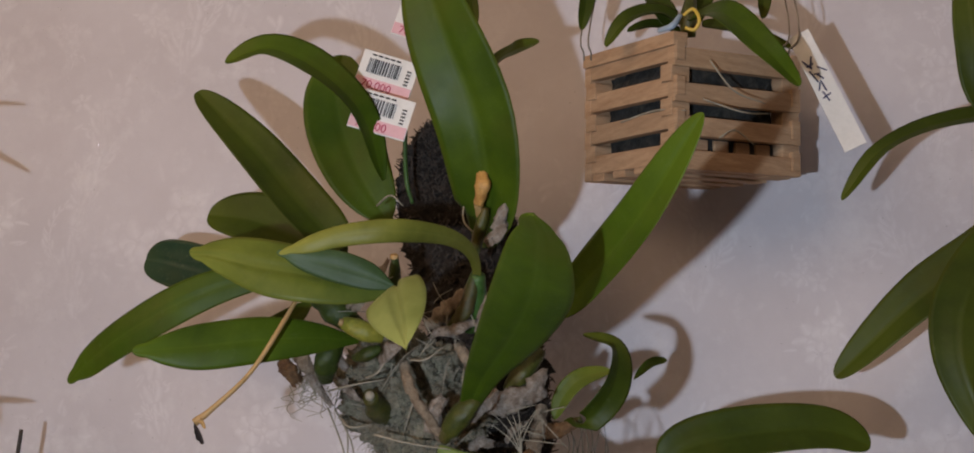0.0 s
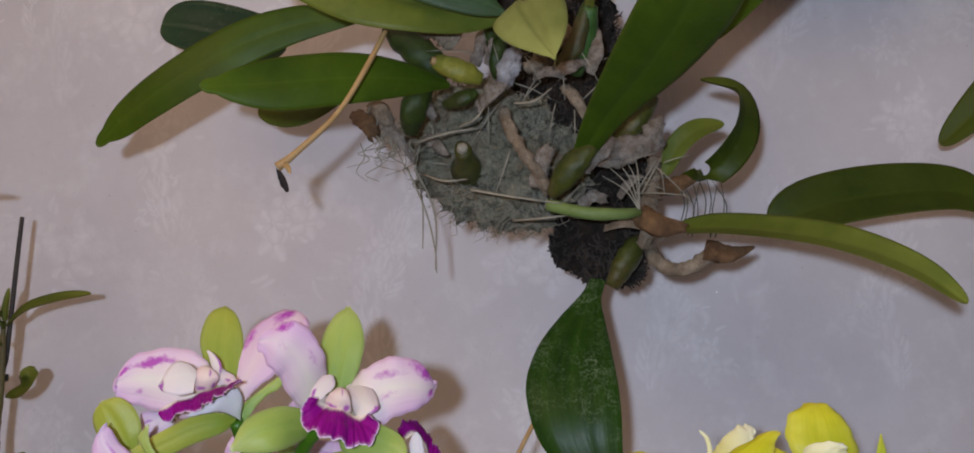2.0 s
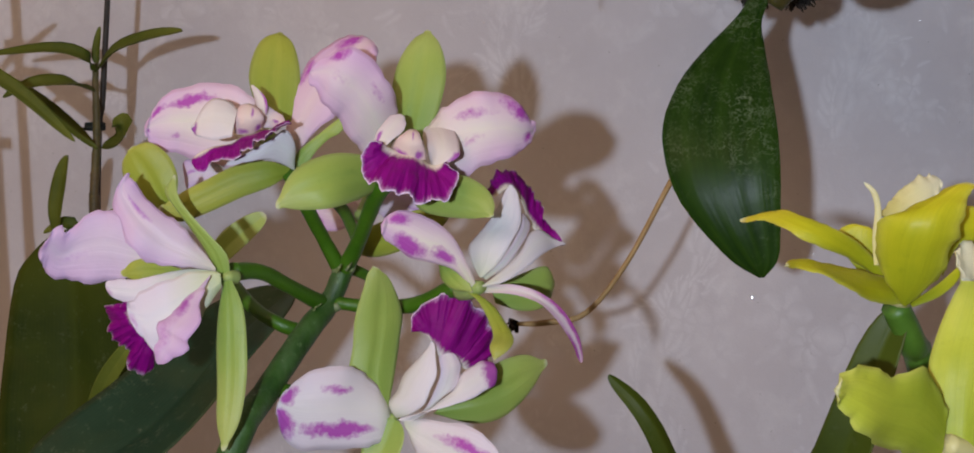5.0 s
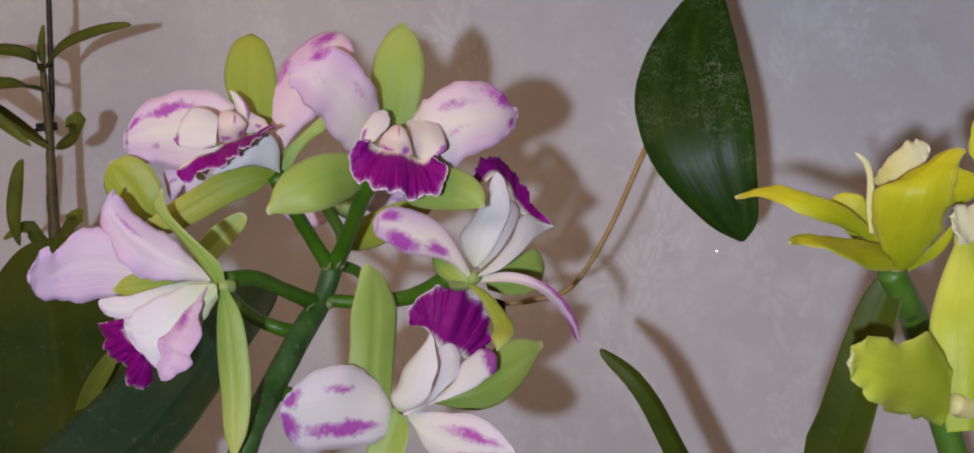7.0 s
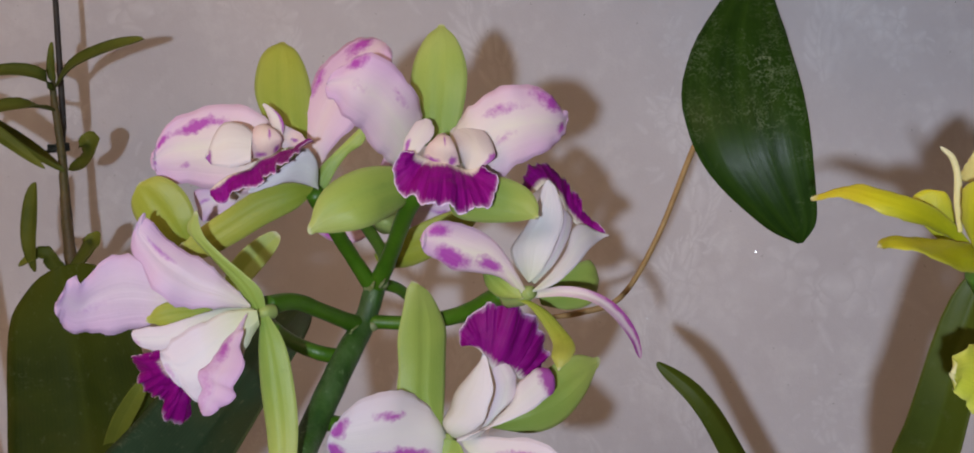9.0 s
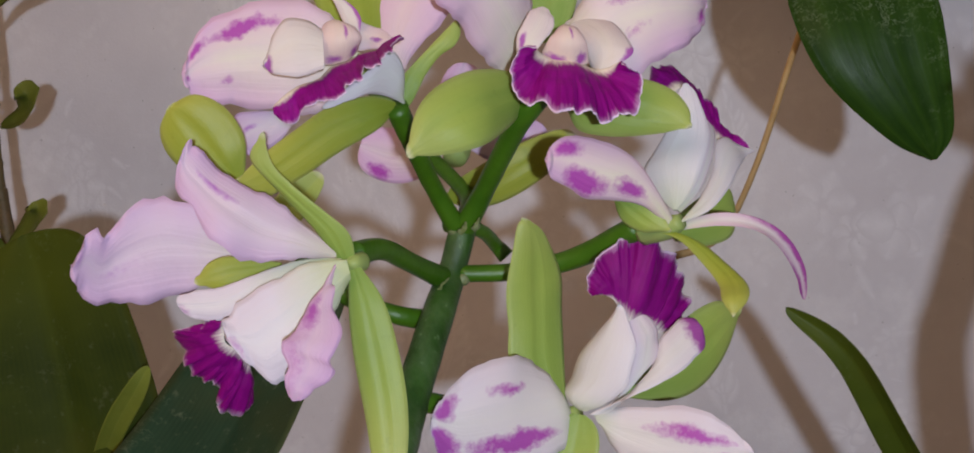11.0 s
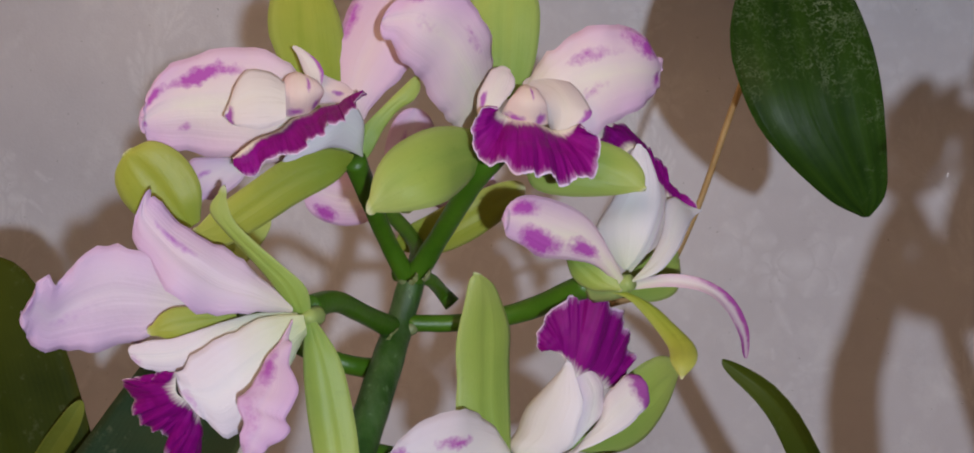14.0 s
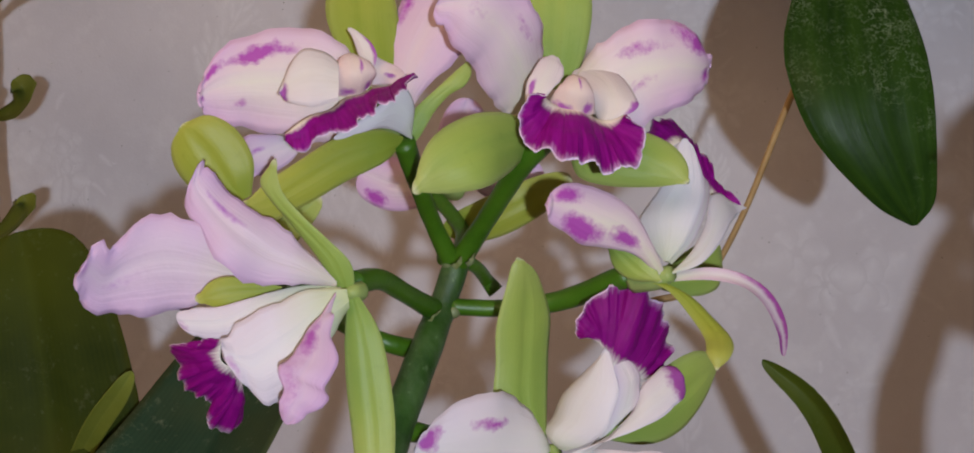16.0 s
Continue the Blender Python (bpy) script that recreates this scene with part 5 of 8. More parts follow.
    tube("rhizome", [(-0.0648, 1.0750, 1.7372), (-0.0455, 1.0700, 1.7330), (-0.0275, 1.0750, 1.7294), (-0.0181, 1.0800, 1.7235)], (0.0012, 0.003, 0.0045, 0.006), mount, RHIZOME, n=36, sides=12, rough=0.7)
    # papery sheaths
    for k, (pts, w, span, mat) in enumerate((
            ([(-0.0053, 1.0860, 1.6897), (0.0031, 1.0780, 1.6956), (0.0107, 1.0850, 1.7056)], (44, 62, 44), 230, BRACT),
            ([(0.0063, 1.0860, 1.7021), (0.0099, 1.0800, 1.7095), (0.0119, 1.0880, 1.7209)], (34, 36, 22), 220, BRACT),
            ([(-0.0097, 1.1000, 1.7170), (-0.0070, 1.0950, 1.7255), (-0.0050, 1.0950, 1.7342)], (26, 26, 18), 220, BRACT),
            ([(-0.0026, 1.0950, 1.7159), (-0.0008, 1.0900, 1.7231), (0.0004, 1.0950, 1.7327)], (18, 20, 14), 220, BRACT),
            ([(0.0532, 1.1050, 1.6672), (0.0679, 1.0950, 1.6702), (0.0838, 1.1050, 1.6768)], (40, 66, 44), 240, BRACT),
            ([(0.0753, 1.1050, 1.6725), (0.0799, 1.1000, 1.6795), (0.0841, 1.1080, 1.6874)], (40, 46, 26), 220, BRACT),
            ([(0.0321, 1.0880, 1.7089), (0.0385, 1.0800, 1.7069), (0.0462, 1.0880, 1.7130)], (38, 52, 30), 230, BRACT),
            ([(0.0360, 1.0900, 1.7023), (0.0429, 1.0840, 1.6929), (0.0488, 1.0900, 1.6830)], (26, 24, 20), 230, RHIZOME),
            ([(0.0486, 1.0900, 1.7115), (0.0509, 1.0850, 1.7198), (0.0532, 1.0900, 1.7312)], (24, 18, 10), 230, BRACT),
            ([(0.0217, 1.0900, 1.7058), (0.0291, 1.0840, 1.7068), (0.0351, 1.0900, 1.7061)], (34, 36, 26), 230, BRACT),
            ([(0.0455, 1.0900, 1.6610), (0.0533, 1.0850, 1.6678), (0.0596, 1.0900, 1.6758)], (46, 44, 24), 230, BRACT),
            ([(0.0220, 1.0940, 1.6526), (0.0239, 1.0880, 1.6636), (0.0285, 1.0920, 1.6724)], (40, 40, 24), 230, BRACT),
            ([(0.0199, 1.0940, 1.6647), (0.0214, 1.0880, 1.6564), (0.0260, 1.0940, 1.6478)], (30, 36, 24), 230, RHIZOME),
            ([(-0.0734, 1.1080, 1.6941), (-0.0660, 1.1000, 1.6874), (-0.0617, 1.1050, 1.6811)], (30, 42, 26), 240, BRACT_BROWN),
            ([(-0.0652, 1.1100, 1.6999), (-0.0577, 1.1040, 1.6939), (-0.0537, 1.1080, 1.6848)], (34, 40, 24), 240, RHIZOME),
            ([(-0.0570, 1.1040, 1.6847), (-0.0498, 1.1000, 1.6780), (-0.0432, 1.1080, 1.6682)], (30, 34, 18), 220, BRACT),
            ([(-0.0380, 1.0950, 1.6987), (-0.0332, 1.0900, 1.6924), (-0.0300, 1.0950, 1.6888)], (24, 26, 16), 220, BRACT),
            ([(-0.0351, 1.1100, 1.6815), (-0.0292, 1.1040, 1.6760), (-0.0241, 1.1050, 1.6712)], (28, 26, 14), 200, BRACT),
            ([(0.0639, 1.1050, 1.6472), (0.0686, 1.1000, 1.6527), (0.0750, 1.1050, 1.6581)], (24, 26, 16), 220, BRACT),
            ([(0.0435, 1.1000, 1.6437), (0.0498, 1.0950, 1.6466), (0.0560, 1.1000, 1.6460)], (26, 30, 20), 220, BRACT),
            ([(0.0738, 1.1180, 1.6247), (0.0778, 1.1100, 1.6311), (0.0819, 1.1080, 1.6372)], (34, 38, 26), 220, RHIZOME),
            ([(0.0558, 1.1200, 1.6326), (0.0653, 1.1100, 1.6335), (0.0747, 1.1120, 1.6320)], (26, 30, 22), 220, RHIZOME),
            ([(0.0546, 1.1150, 1.7692), (0.0582, 1.1080, 1.7768), (0.0612, 1.1120, 1.7847)], (24, 28, 12), 220, BRACT),
            ([(0.0451, 1.1050, 1.7796), (0.0451, 1.0980, 1.7873), (0.0473, 1.1000, 1.7957)], (18, 20, 8), 220, STRAW),
            ([(-0.0119, 1.1000, 1.7389), (-0.0071, 1.0900, 1.7454), (-0.0053, 1.0920, 1.7519)], (30, 30, 14), 220, BRACT))):
        half = tuple(x * 0.000118 for x in w)
        wrap("bract", pts, half, mount, mat, (k * 47) % 140 - 70, span - 60, 0.42, k * 1.7)

    # a silvery torn sheath, amber young sheath and the ragged strips beside the slab
    wrap("bract", [(0.0070, 1.0800, 1.7030), (0.0090, 1.0740, 1.7090), (0.0130, 1.0780, 1.7180)], (0.0040, 0.0052, 0.0034), mount, BRACT_SILVER, 10, 170, 0.45, 40.0, "silvery white torn sheath")
    wrap("bract", [(0.0470, 1.0950, 1.7840), (0.0500, 1.0880, 1.7940), (0.0490, 1.0920, 1.8040)], (0.0030, 0.0046, 0.0030), mount, AMBER, -15, 200, 0.25, 41.0, "amber young sheath")
    wrap("bract", [(0.0560, 1.1000, 1.7710), (0.0610, 1.0940, 1.7800), (0.0680, 1.1000, 1.7900)], (0.0040, 0.0030, 0.0010), mount, BRACT, 25, 150, 0.5, 42.0)
    wrap("bract", [(0.0510, 1.1000, 1.7620), (0.0590, 1.0950, 1.7670), (0.0640, 1.1000, 1.7770)], (0.0034, 0.0042, 0.0012), mount, BRACT, -20, 160, 0.5, 43.0)
    wrap("bract", [(0.0490, 1.0850, 1.7080), (0.0530, 1.0800, 1.7160), (0.0540, 1.0850, 1.7290)], (0.0028, 0.0026, 0.0010), mount, BRACT, 0, 150, 0.4, 44.0)


bulbs_and_bracts()


def roots():
    rnd = random.Random(21)
    lines = []
    for k in range(10):
        a = Vector((0.0932, 1.1300, 1.6503)) + Vector((k * 0.0024, rnd.uniform(-0.004, 0.004), -0.022 + rnd.uniform(0, 0.006)))
        lines.append((a, a + Vector((0.003 + rnd.uniform(-0.002, 0.002), -0.003, 0.014)), a + Vector((rnd.uniform(-0.004, 0.005), 0, 0.024 + rnd.uniform(0, 0.008)))))
    strands("root_comb", lines, 0.00038, mount, ROOT_DARK, "dark upright thread roots")
    lines = []
    for k in range(34):
        a = Vector((-0.0514, 1.1100, 1.6818)) + Vector((rnd.gauss(0, 0.009), rnd.gauss(0, 0.006), rnd.gauss(0.001, 0.006)))
        d = Vector((rnd.gauss(-0.1, 0.35), rnd.gauss(0, 0.3), -1)).normalized() * rnd.uniform(0.008, 0.022)
        w = rnd.gauss(0, 0.0025)
        lines.append((a, a + d * 0.35 + Vector((w, 0, 0)), a + d * 0.7 - Vector((w, 0, 0)), a + d + Vector((w * 1.5, 0, 0.001))))
    for k in range(12):
        a = Vector((0.0670, 1.1000, 1.6496)) + Vector((rnd.gauss(0, 0.014), rnd.gauss(0, 0.005), rnd.gauss(0, 0.008)))
        d = Vector((rnd.gauss(0.3, 0.6), -0.15, rnd.gauss(0.2, 0.7))).normalized() * rnd.uniform(0.012, 0.03)
        lines.append((a, a + d * 0.5 + Vector((0, -0.004, 0)), a + d))
    for k in range(22):
        a = Vector((0.0233, 1.0900, 1.7159)) + Vector((rnd.gauss(0, 0.02), rnd.gauss(0, 0.005), rnd.gauss(0, 0.014)))
        d = Vector((rnd.gauss(0, 1), -0.1, rnd.gauss(-0.2, 0.6))).normalized() * rnd.uniform(0.012, 0.035)
        lines.append((a, a + d * 0.5 + Vector((0, -0.004, 0)), a + d))
    strands("thread_root", lines, 0.00032, mount, ROOT, "pale dry thread roots")
    strands("long_root", [[(-0.0479, 1.1200, 1.6677), (-0.0380, 1.1200, 1.6445), (-0.0331, 1.1200, 1.6248), (-0.0321, 1.1200, 1.6118)], [(-0.0436, 1.1200, 1.6676), (-0.0343, 1.1300, 1.6441), (-0.0340, 1.1300, 1.6143)],
                          [(-0.0466, 1.1500, 1.6713), (-0.0435, 1.1500, 1.6505), (-0.0434, 1.1500, 1.6279)]], 0.0006, mount, ROOT, "long hanging dry roots")
    lines = []
    for k in range(5):
        a = Vector((0.0730, 1.0980, 1.6398))
        d = Vector((-0.006 - 0.0042 * k, -0.002, 0.040 - 0.0045 * k)) * rnd.uniform(0.7, 1.0)
        lines.append((a, a + d * 0.5 + Vector((0.002, -0.004, 0.001)), a + d))
    strands("root_fan", lines, 0.00038, mount, ROOT, "fan of pale dry roots")
    strands("wiry_root", [[(-0.0167, 1.0900, 1.6828), (-0.0077, 1.0780, 1.6843), (-0.0032, 1.0800, 1.6909)], [(0.0116, 1.0800, 1.6921), (0.0218, 1.0740, 1.6918), (0.0302, 1.0800, 1.6995)], [(-0.0418, 1.1000, 1.6765), (-0.0221, 1.0820, 1.6782), (-0.0057, 1.0900, 1.6822)],
                          [(-0.0373, 1.1100, 1.6619), (-0.0240, 1.0850, 1.6546), (-0.0127, 1.0900, 1.6561)], [(-0.0112, 1.0900, 1.6507), (0.0118, 1.0820, 1.6454), (0.0346, 1.0850, 1.6424)], [(0.0083, 1.1100, 1.6373), (0.0236, 1.0900, 1.6357), (0.0421, 1.0900, 1.6376)],
                          [(0.0344, 1.1200, 1.8002), (0.0369, 1.1000, 1.7761), (0.0481, 1.1000, 1.7653)], [(-0.0267, 1.1400, 1.7952), (-0.0130, 1.1200, 1.7971), (-0.0051, 1.1200, 1.7904)],
                          [(0.0519, 1.1000, 1.7033), (0.0622, 1.1000, 1.7106), (0.0706, 1.1100, 1.7118)]], 0.0007, mount, ROOT)


roots()
tube("dry_flower_stalk", [(-0.0464, 1.0600, 1.7331), (-0.0544, 1.0500, 1.7106), (-0.0688, 1.0400, 1.6815), (-0.0867, 1.0320, 1.6612), (-0.0957, 1.0310, 1.6539)], (0.0011, 0.0014, 0.0013, 0.0016, 0.0024), mount, STRAW, "thin dry straw-coloured flower stalk")
blade("withered_tip", [(-0.0962, 1.0310, 1.6537), (-0.0936, 1.0310, 1.6496), (-0.0908, 1.0330, 1.6425)], 0.0034, mount, CHAR, "drop", FRONT, 0.9, frill=0.25, label="black withered stalk tip", nu=14, nv=8)
blade("withered_tip", [(-0.0935, 1.0300, 1.6552), (-0.0905, 1.0290, 1.6540), (-0.0888, 1.0290, 1.6505)], 0.0026, mount, STRAW, "leaf", FRONT, 0.6, frill=0.2, label="dry straw-coloured scale", nu=10, nv=6)
tube("dry_flower_stalk", [(0.0282, 1.1200, 1.5513), (0.0172, 1.1100, 1.5324), (0.0003, 1.1000, 1.4994), (-0.0153, 1.0900, 1.4788), (-0.0312, 1.0850, 1.4749), (-0.0424, 1.0800, 1.4747)], (0.0014, 0.0012, 0.0011, 0.0011, 0.0013, 0.0009), mount, STRAW, "long curved dry flower stalk")
for tip, wide in (((-0.0452, 1.0790, 1.4760), 0.0030), ((-0.0446, 1.0790, 1.4722), 0.0026), ((-0.0415, 1.0780, 1.4712), 0.0022)):
    blade("withered_tip", [(-0.0420, 1.0800, 1.4747), ((tip[0] - 0.0420) / 2, 1.0780, (tip[2] + 1.4752) / 2), tip], wide, mount, CHAR, "leaf", FRONT, 0.6, frill=0.2, label="black withered flower remnant", nu=10, nv=6)
# peg that carries the slab
tube("wall_hook", [(0.0056, 1.1950, 1.8025), (0.0027, 1.3400, 1.8302)], (0.003, 0.003), mount, WIRE, "hidden steel wall hook")


def price_tag(m, number):
    """A printed paper price label: bars, red price, pink lower band."""
    w, h = 0.037, 0.026
    t = thing("price_tag", m.translation, "white and pink paper price label tied to the mounted orchid", "price label", "price labels on the orchid")

    def at(x, z, d=0.0):
        return m @ pose(x, -d, z)
    bm = bmesh.new()
    add_box(bm, m, (w, 0.0005, h), 0.0002)
    part("paper", bm, PAPER, t, smooth=False)
    box("band", at(0, -0.0085, 0.0006), (w * 0.98, 0.0004, 0.0075), t, PAPER_PINK)
    bm = bmesh.new()
    rnd = random.Random(2)
    x = -0.013
    while x < 0.008:
        k = rnd.choice((0.0004, 0.0006, 0.001))
        add_box(bm, at(x, 0.0035, 0.0007), (k, 0.0003, 0.0095))
        x += k + rnd.choice((0.0005, 0.0008))
    tagged(part("barcode", bm, INK, t, smooth=False), kind="stuff")
    bm = bmesh.new()
    for k in range(5):
        add_box(bm, at(-0.011 + k * 0.004, 0.0107, 0.0007), (0.003, 0.0003, 0.0011))
        add_box(bm, at(0.0135, 0.006 - k * 0.0022, 0.0007), (0.0028, 0.0003, 0.0010))
    tagged(part("small_print", bm, INK, t, smooth=False), kind="stuff")
    curve = bpy.data.curves.new("price", "FONT")
    curve.body, curve.size, curve.extrude, curve.align_x = number, 0.0074, 0.0001, "CENTER"
    curve.materials.append(INK_RED)
    text = new("price", curve)
    text.parent = t
    text.matrix_basis = Matrix.Translation(-m.translation) @ at(-0.004, -0.0113, 0.0010) @ pose(0, 0, 0, 90)
    return t


price_tag(Matrix.Translation((-0.0217, 1.1350, 1.8786)) @ pose(0, 0, 0, 0, 17, 8), "70.000")
price_tag(Matrix.Translation((-0.0197, 1.1180, 1.8483)) @ pose(0, 0, 0, 0, 16, 8), "70.000")
price_tag(Matrix.Translation((0.0010, 1.1400, 1.9138)) @ pose(0, 0, 0, 0, 18, 10), "70.000")
tube("plant_tie", [(-0.0066, 1.1300, 1.8589), (-0.0076, 1.1320, 1.8294), (-0.0065, 1.1350, 1.8081), (-0.0038, 1.1400, 1.7961)], (0.0012, 0.0014, 0.0014, 0.0010), None, STEM, "thin green plastic tie")
tagged(bpy.data.objects["plant_tie"], "thin green tie holding the paper price labels", "plant tie")

# ---- the pink orchid: stem with six flowers ----
pink = thing("pink_orchid", (-0.145, 1.03, 1.13), "pink and white orchid with purple lips in full bloom", "orchid")
tube("flower_stem", [(-0.150, 1.03, 1.135), (-0.141, 0.975, 1.30), (-0.127, 0.955, 1.40), (-0.1110, 0.9580, 1.4480), (-0.1070, 0.9740, 1.4620), (-0.0990, 0.9930, 1.4810), (-0.0952, 1.0050, 1.4896), (-0.0903, 1.0080, 1.5019)], (0.0055, 0.0052, 0.0050, 0.0048, 0.0046, 0.0044, 0.0040, 0.0036), pink, STEM, sides=16, n=60, rough=0.06)
for k, (c, r) in enumerate((((-0.0983, 1.0030, 1.4884), 0.0026), ((-0.0918, 1.0040, 1.4892), 0.0022), ((-0.1019, 1.0000, 1.4794), 0.0024), ((-0.0869, 1.0060, 1.5031), 0.0020), ((-0.0926, 1.0060, 1.5028), 0.0022))):
    lump("stem_node", c, (r * 0.9, r * 0.9, r), pink, SCALE, 0.2, 300, level=2)


for k, pts in enumerate(([(-0.0968, 0.9965, 1.4874), (-0.0956, 0.9960, 1.4889), (-0.0944, 0.9970, 1.4904)], [(-0.1023, 0.9940, 1.4783), (-0.1009, 0.9930, 1.4797), (-0.1002, 0.9940, 1.4812)], [(-0.0897, 1.0000, 1.5019), (-0.0884, 0.9990, 1.5032), (-0.0881, 1.0000, 1.5046)], [(-0.0856, 1.0010, 1.5019), (-0.0845, 1.0000, 1.5035), (-0.0842, 1.0010, 1.5050)])):
    wrap("node_sheath", pts, (0.0017, 0.0014, 0.0006), pink, SCALE, (k * 83) % 120 - 60, 60, 0.3, k * 2.1, "pale torn scale", 0.0002)


def stalk(pts, r=0.0034, base=0.92):
    tube("flower_stalk", pts, (r * base, r * (0.4 + 0.4 * base), r * 0.80, r * 0.95), pink, STEM_BRIGHT, sides=14, n=28, rough=0.05)


stalk([(-0.0899, 1.0080, 1.5019), (-0.0815, 1.0000, 1.5133), (-0.0700, 0.9850, 1.5290), (-0.0622, 0.9800, 1.5370)], 0.0036)
stalk([(-0.0913, 1.0080, 1.5016), (-0.0950, 1.0000, 1.5140), (-0.0970, 0.9900, 1.5250), (-0.0990, 0.9790, 1.5380)], 0.0032)
stalk([(-0.0970, 1.0030, 1.4900), (-0.1020, 0.9880, 1.4970), (-0.1070, 0.9720, 1.5040), (-0.1120, 0.9600, 1.5050)], 0.0034)
stalk([(-0.1023, 1.0000, 1.4796), (-0.1112, 0.9950, 1.4838), (-0.1226, 1.0000, 1.4888), (-0.1370, 1.0100, 1.4978)], 0.0032)
stalk([(-0.0924, 1.0050, 1.4903), (-0.0780, 1.0060, 1.4889), (-0.0611, 1.0040, 1.4906), (-0.0427, 0.9920, 1.4984)], 0.0036, 0.66)
stalk([(-0.1065, 0.9760, 1.4640), (-0.0985, 0.9830, 1.4600), (-0.0885, 0.9950, 1.4520), (-0.0790, 0.9960, 1.4460)], 0.0034)
stalk([(-0.0893, 1.0080, 1.5036), (-0.0892, 1.0200, 1.5100), (-0.0985, 1.0350, 1.5201), (-0.1042, 1.0400, 1.5258)], 0.0028)
stalk([(-0.0942, 1.0100, 1.5037), (-0.0866, 1.0200, 1.4995), (-0.0837, 1.0300, 1.4935), (-0.0812, 1.0300, 1.4899)], 0.0026)


def flower(pts, radii, label):
    """The short column and ovary of a flower; its petals hang on it."""
    return tube("flower", pts, radii, pink, SEPAL, label, rough=0.05)


# flower facing the viewer
b = flower([(-0.0602, 0.9940, 1.5367), (-0.0583, 0.9880, 1.5411), (-0.0574, 0.9850, 1.5443)], (0.0032, 0.0040, 0.0036), "open pink flower with green sepals and a purple lip")
sheet("column", [(-0.0620, 0.9780, 1.5450), (-0.0590, 0.9750, 1.5490), (-0.0570, 0.9770, 1.5510), (-0.0550, 0.9820, 1.5520)], [(-0.0500, 0.9780, 1.5420), (-0.0500, 0.9750, 1.5470), (-0.0520, 0.9770, 1.5510), (-0.0550, 0.9820, 1.5520)], b, COLUMN, 0.20, 0.02, 3, blunt=0.88, nu=24)
sheet("dorsal_sepal", [(-0.0648, 0.9940, 1.5484), (-0.0677, 0.9965, 1.5619), (-0.0667, 0.9990, 1.5742), (-0.0617, 1.0015, 1.5835), (-0.0564, 1.0040, 1.5874)], [(-0.0552, 0.9940, 1.5486), (-0.0505, 0.9965, 1.5594), (-0.0485, 0.9990, 1.5715), (-0.0512, 1.0015, 1.5817), (-0.0564, 1.0040, 1.5874)], b, SEPAL, 0.10, blunt=0.95, ridge=0.05)
sheet("petal", [(-0.0637, 0.9900, 1.5506), (-0.0616, 0.9836, 1.5612), (-0.0629, 0.9772, 1.5694), (-0.0686, 0.9732, 1.5770), (-0.0771, 0.9716, 1.5789), (-0.0876, 0.9700, 1.5713)], [(-0.0710, 0.9880, 1.5400), (-0.0750, 0.9840, 1.5450), (-0.0780, 0.9790, 1.5510), (-0.0800, 0.9750, 1.5570), (-0.0835, 0.9716, 1.5600), (-0.0853, 0.9708, 1.5648), (-0.0876, 0.9700, 1.5713)], b, PINK, 0.100, 0.032, 3, 0.051, 1.0, blunt=0.89)
sheet("petal", [(-0.0548, 0.9910, 1.5498), (-0.0486, 0.9917, 1.5594), (-0.0408, 0.9923, 1.5640), (-0.0330, 0.9930, 1.5647), (-0.0247, 0.9963, 1.5625), (-0.0196, 0.9997, 1.5567), (-0.0181, 1.0030, 1.5513)], [(-0.0514, 0.9900, 1.5394), (-0.0434, 0.9904, 1.5365), (-0.0363, 0.9908, 1.5382), (-0.0286, 0.9934, 1.5414), (-0.0219, 0.9982, 1.5447), (-0.0181, 1.0030, 1.5513)], b, PINK_FACING, 0.070, 0.040, 4, 0.085, 2.2, blunt=0.89)
sheet("lateral_sepal", [(-0.0672, 0.9840, 1.5415), (-0.0737, 0.9768, 1.5439), (-0.0801, 0.9696, 1.5442), (-0.0877, 0.9642, 1.5412), (-0.0923, 0.9606, 1.5360), (-0.0951, 0.9570, 1.5269)], [(-0.0682, 0.9840, 1.5320), (-0.0724, 0.9740, 1.5287), (-0.0782, 0.9640, 1.5262), (-0.0873, 0.9605, 1.5257), (-0.0951, 0.9570, 1.5269)], b, SEPAL, 0.14, blunt=0.95, ridge=0.05)
sheet("lateral_sepal", [(-0.0461, 0.9860, 1.5373), (-0.0376, 0.9842, 1.5362), (-0.0305, 0.9825, 1.5324), (-0.0272, 0.9808, 1.5273), (-0.0275, 0.9790, 1.5229)], [(-0.0571, 0.9860, 1.5310), (-0.0547, 0.9842, 1.5255), (-0.0467, 0.9825, 1.5229), (-0.0361, 0.9808, 1.5222), (-0.0275, 0.9790, 1.5229)], b, SEPAL, 0.14, blunt=0.95, ridge=0.05)
sheet("side_lobe", [(-0.0670, 0.9740, 1.5450), (-0.0670, 0.9750, 1.5490), (-0.0660, 0.9760, 1.5520), (-0.0640, 0.9780, 1.5550), (-0.0620, 0.9800, 1.5570), (-0.0590, 0.9810, 1.5570)], [(-0.0620, 0.9740, 1.5470), (-0.0600, 0.9750, 1.5490), (-0.0580, 0.9770, 1.5510), (-0.0570, 0.9790, 1.5540), (-0.0590, 0.9810, 1.5570)], b, LOBE_NEAR, 0.07, 0.015, 3, 0.03, 0.4, blunt=0.9)
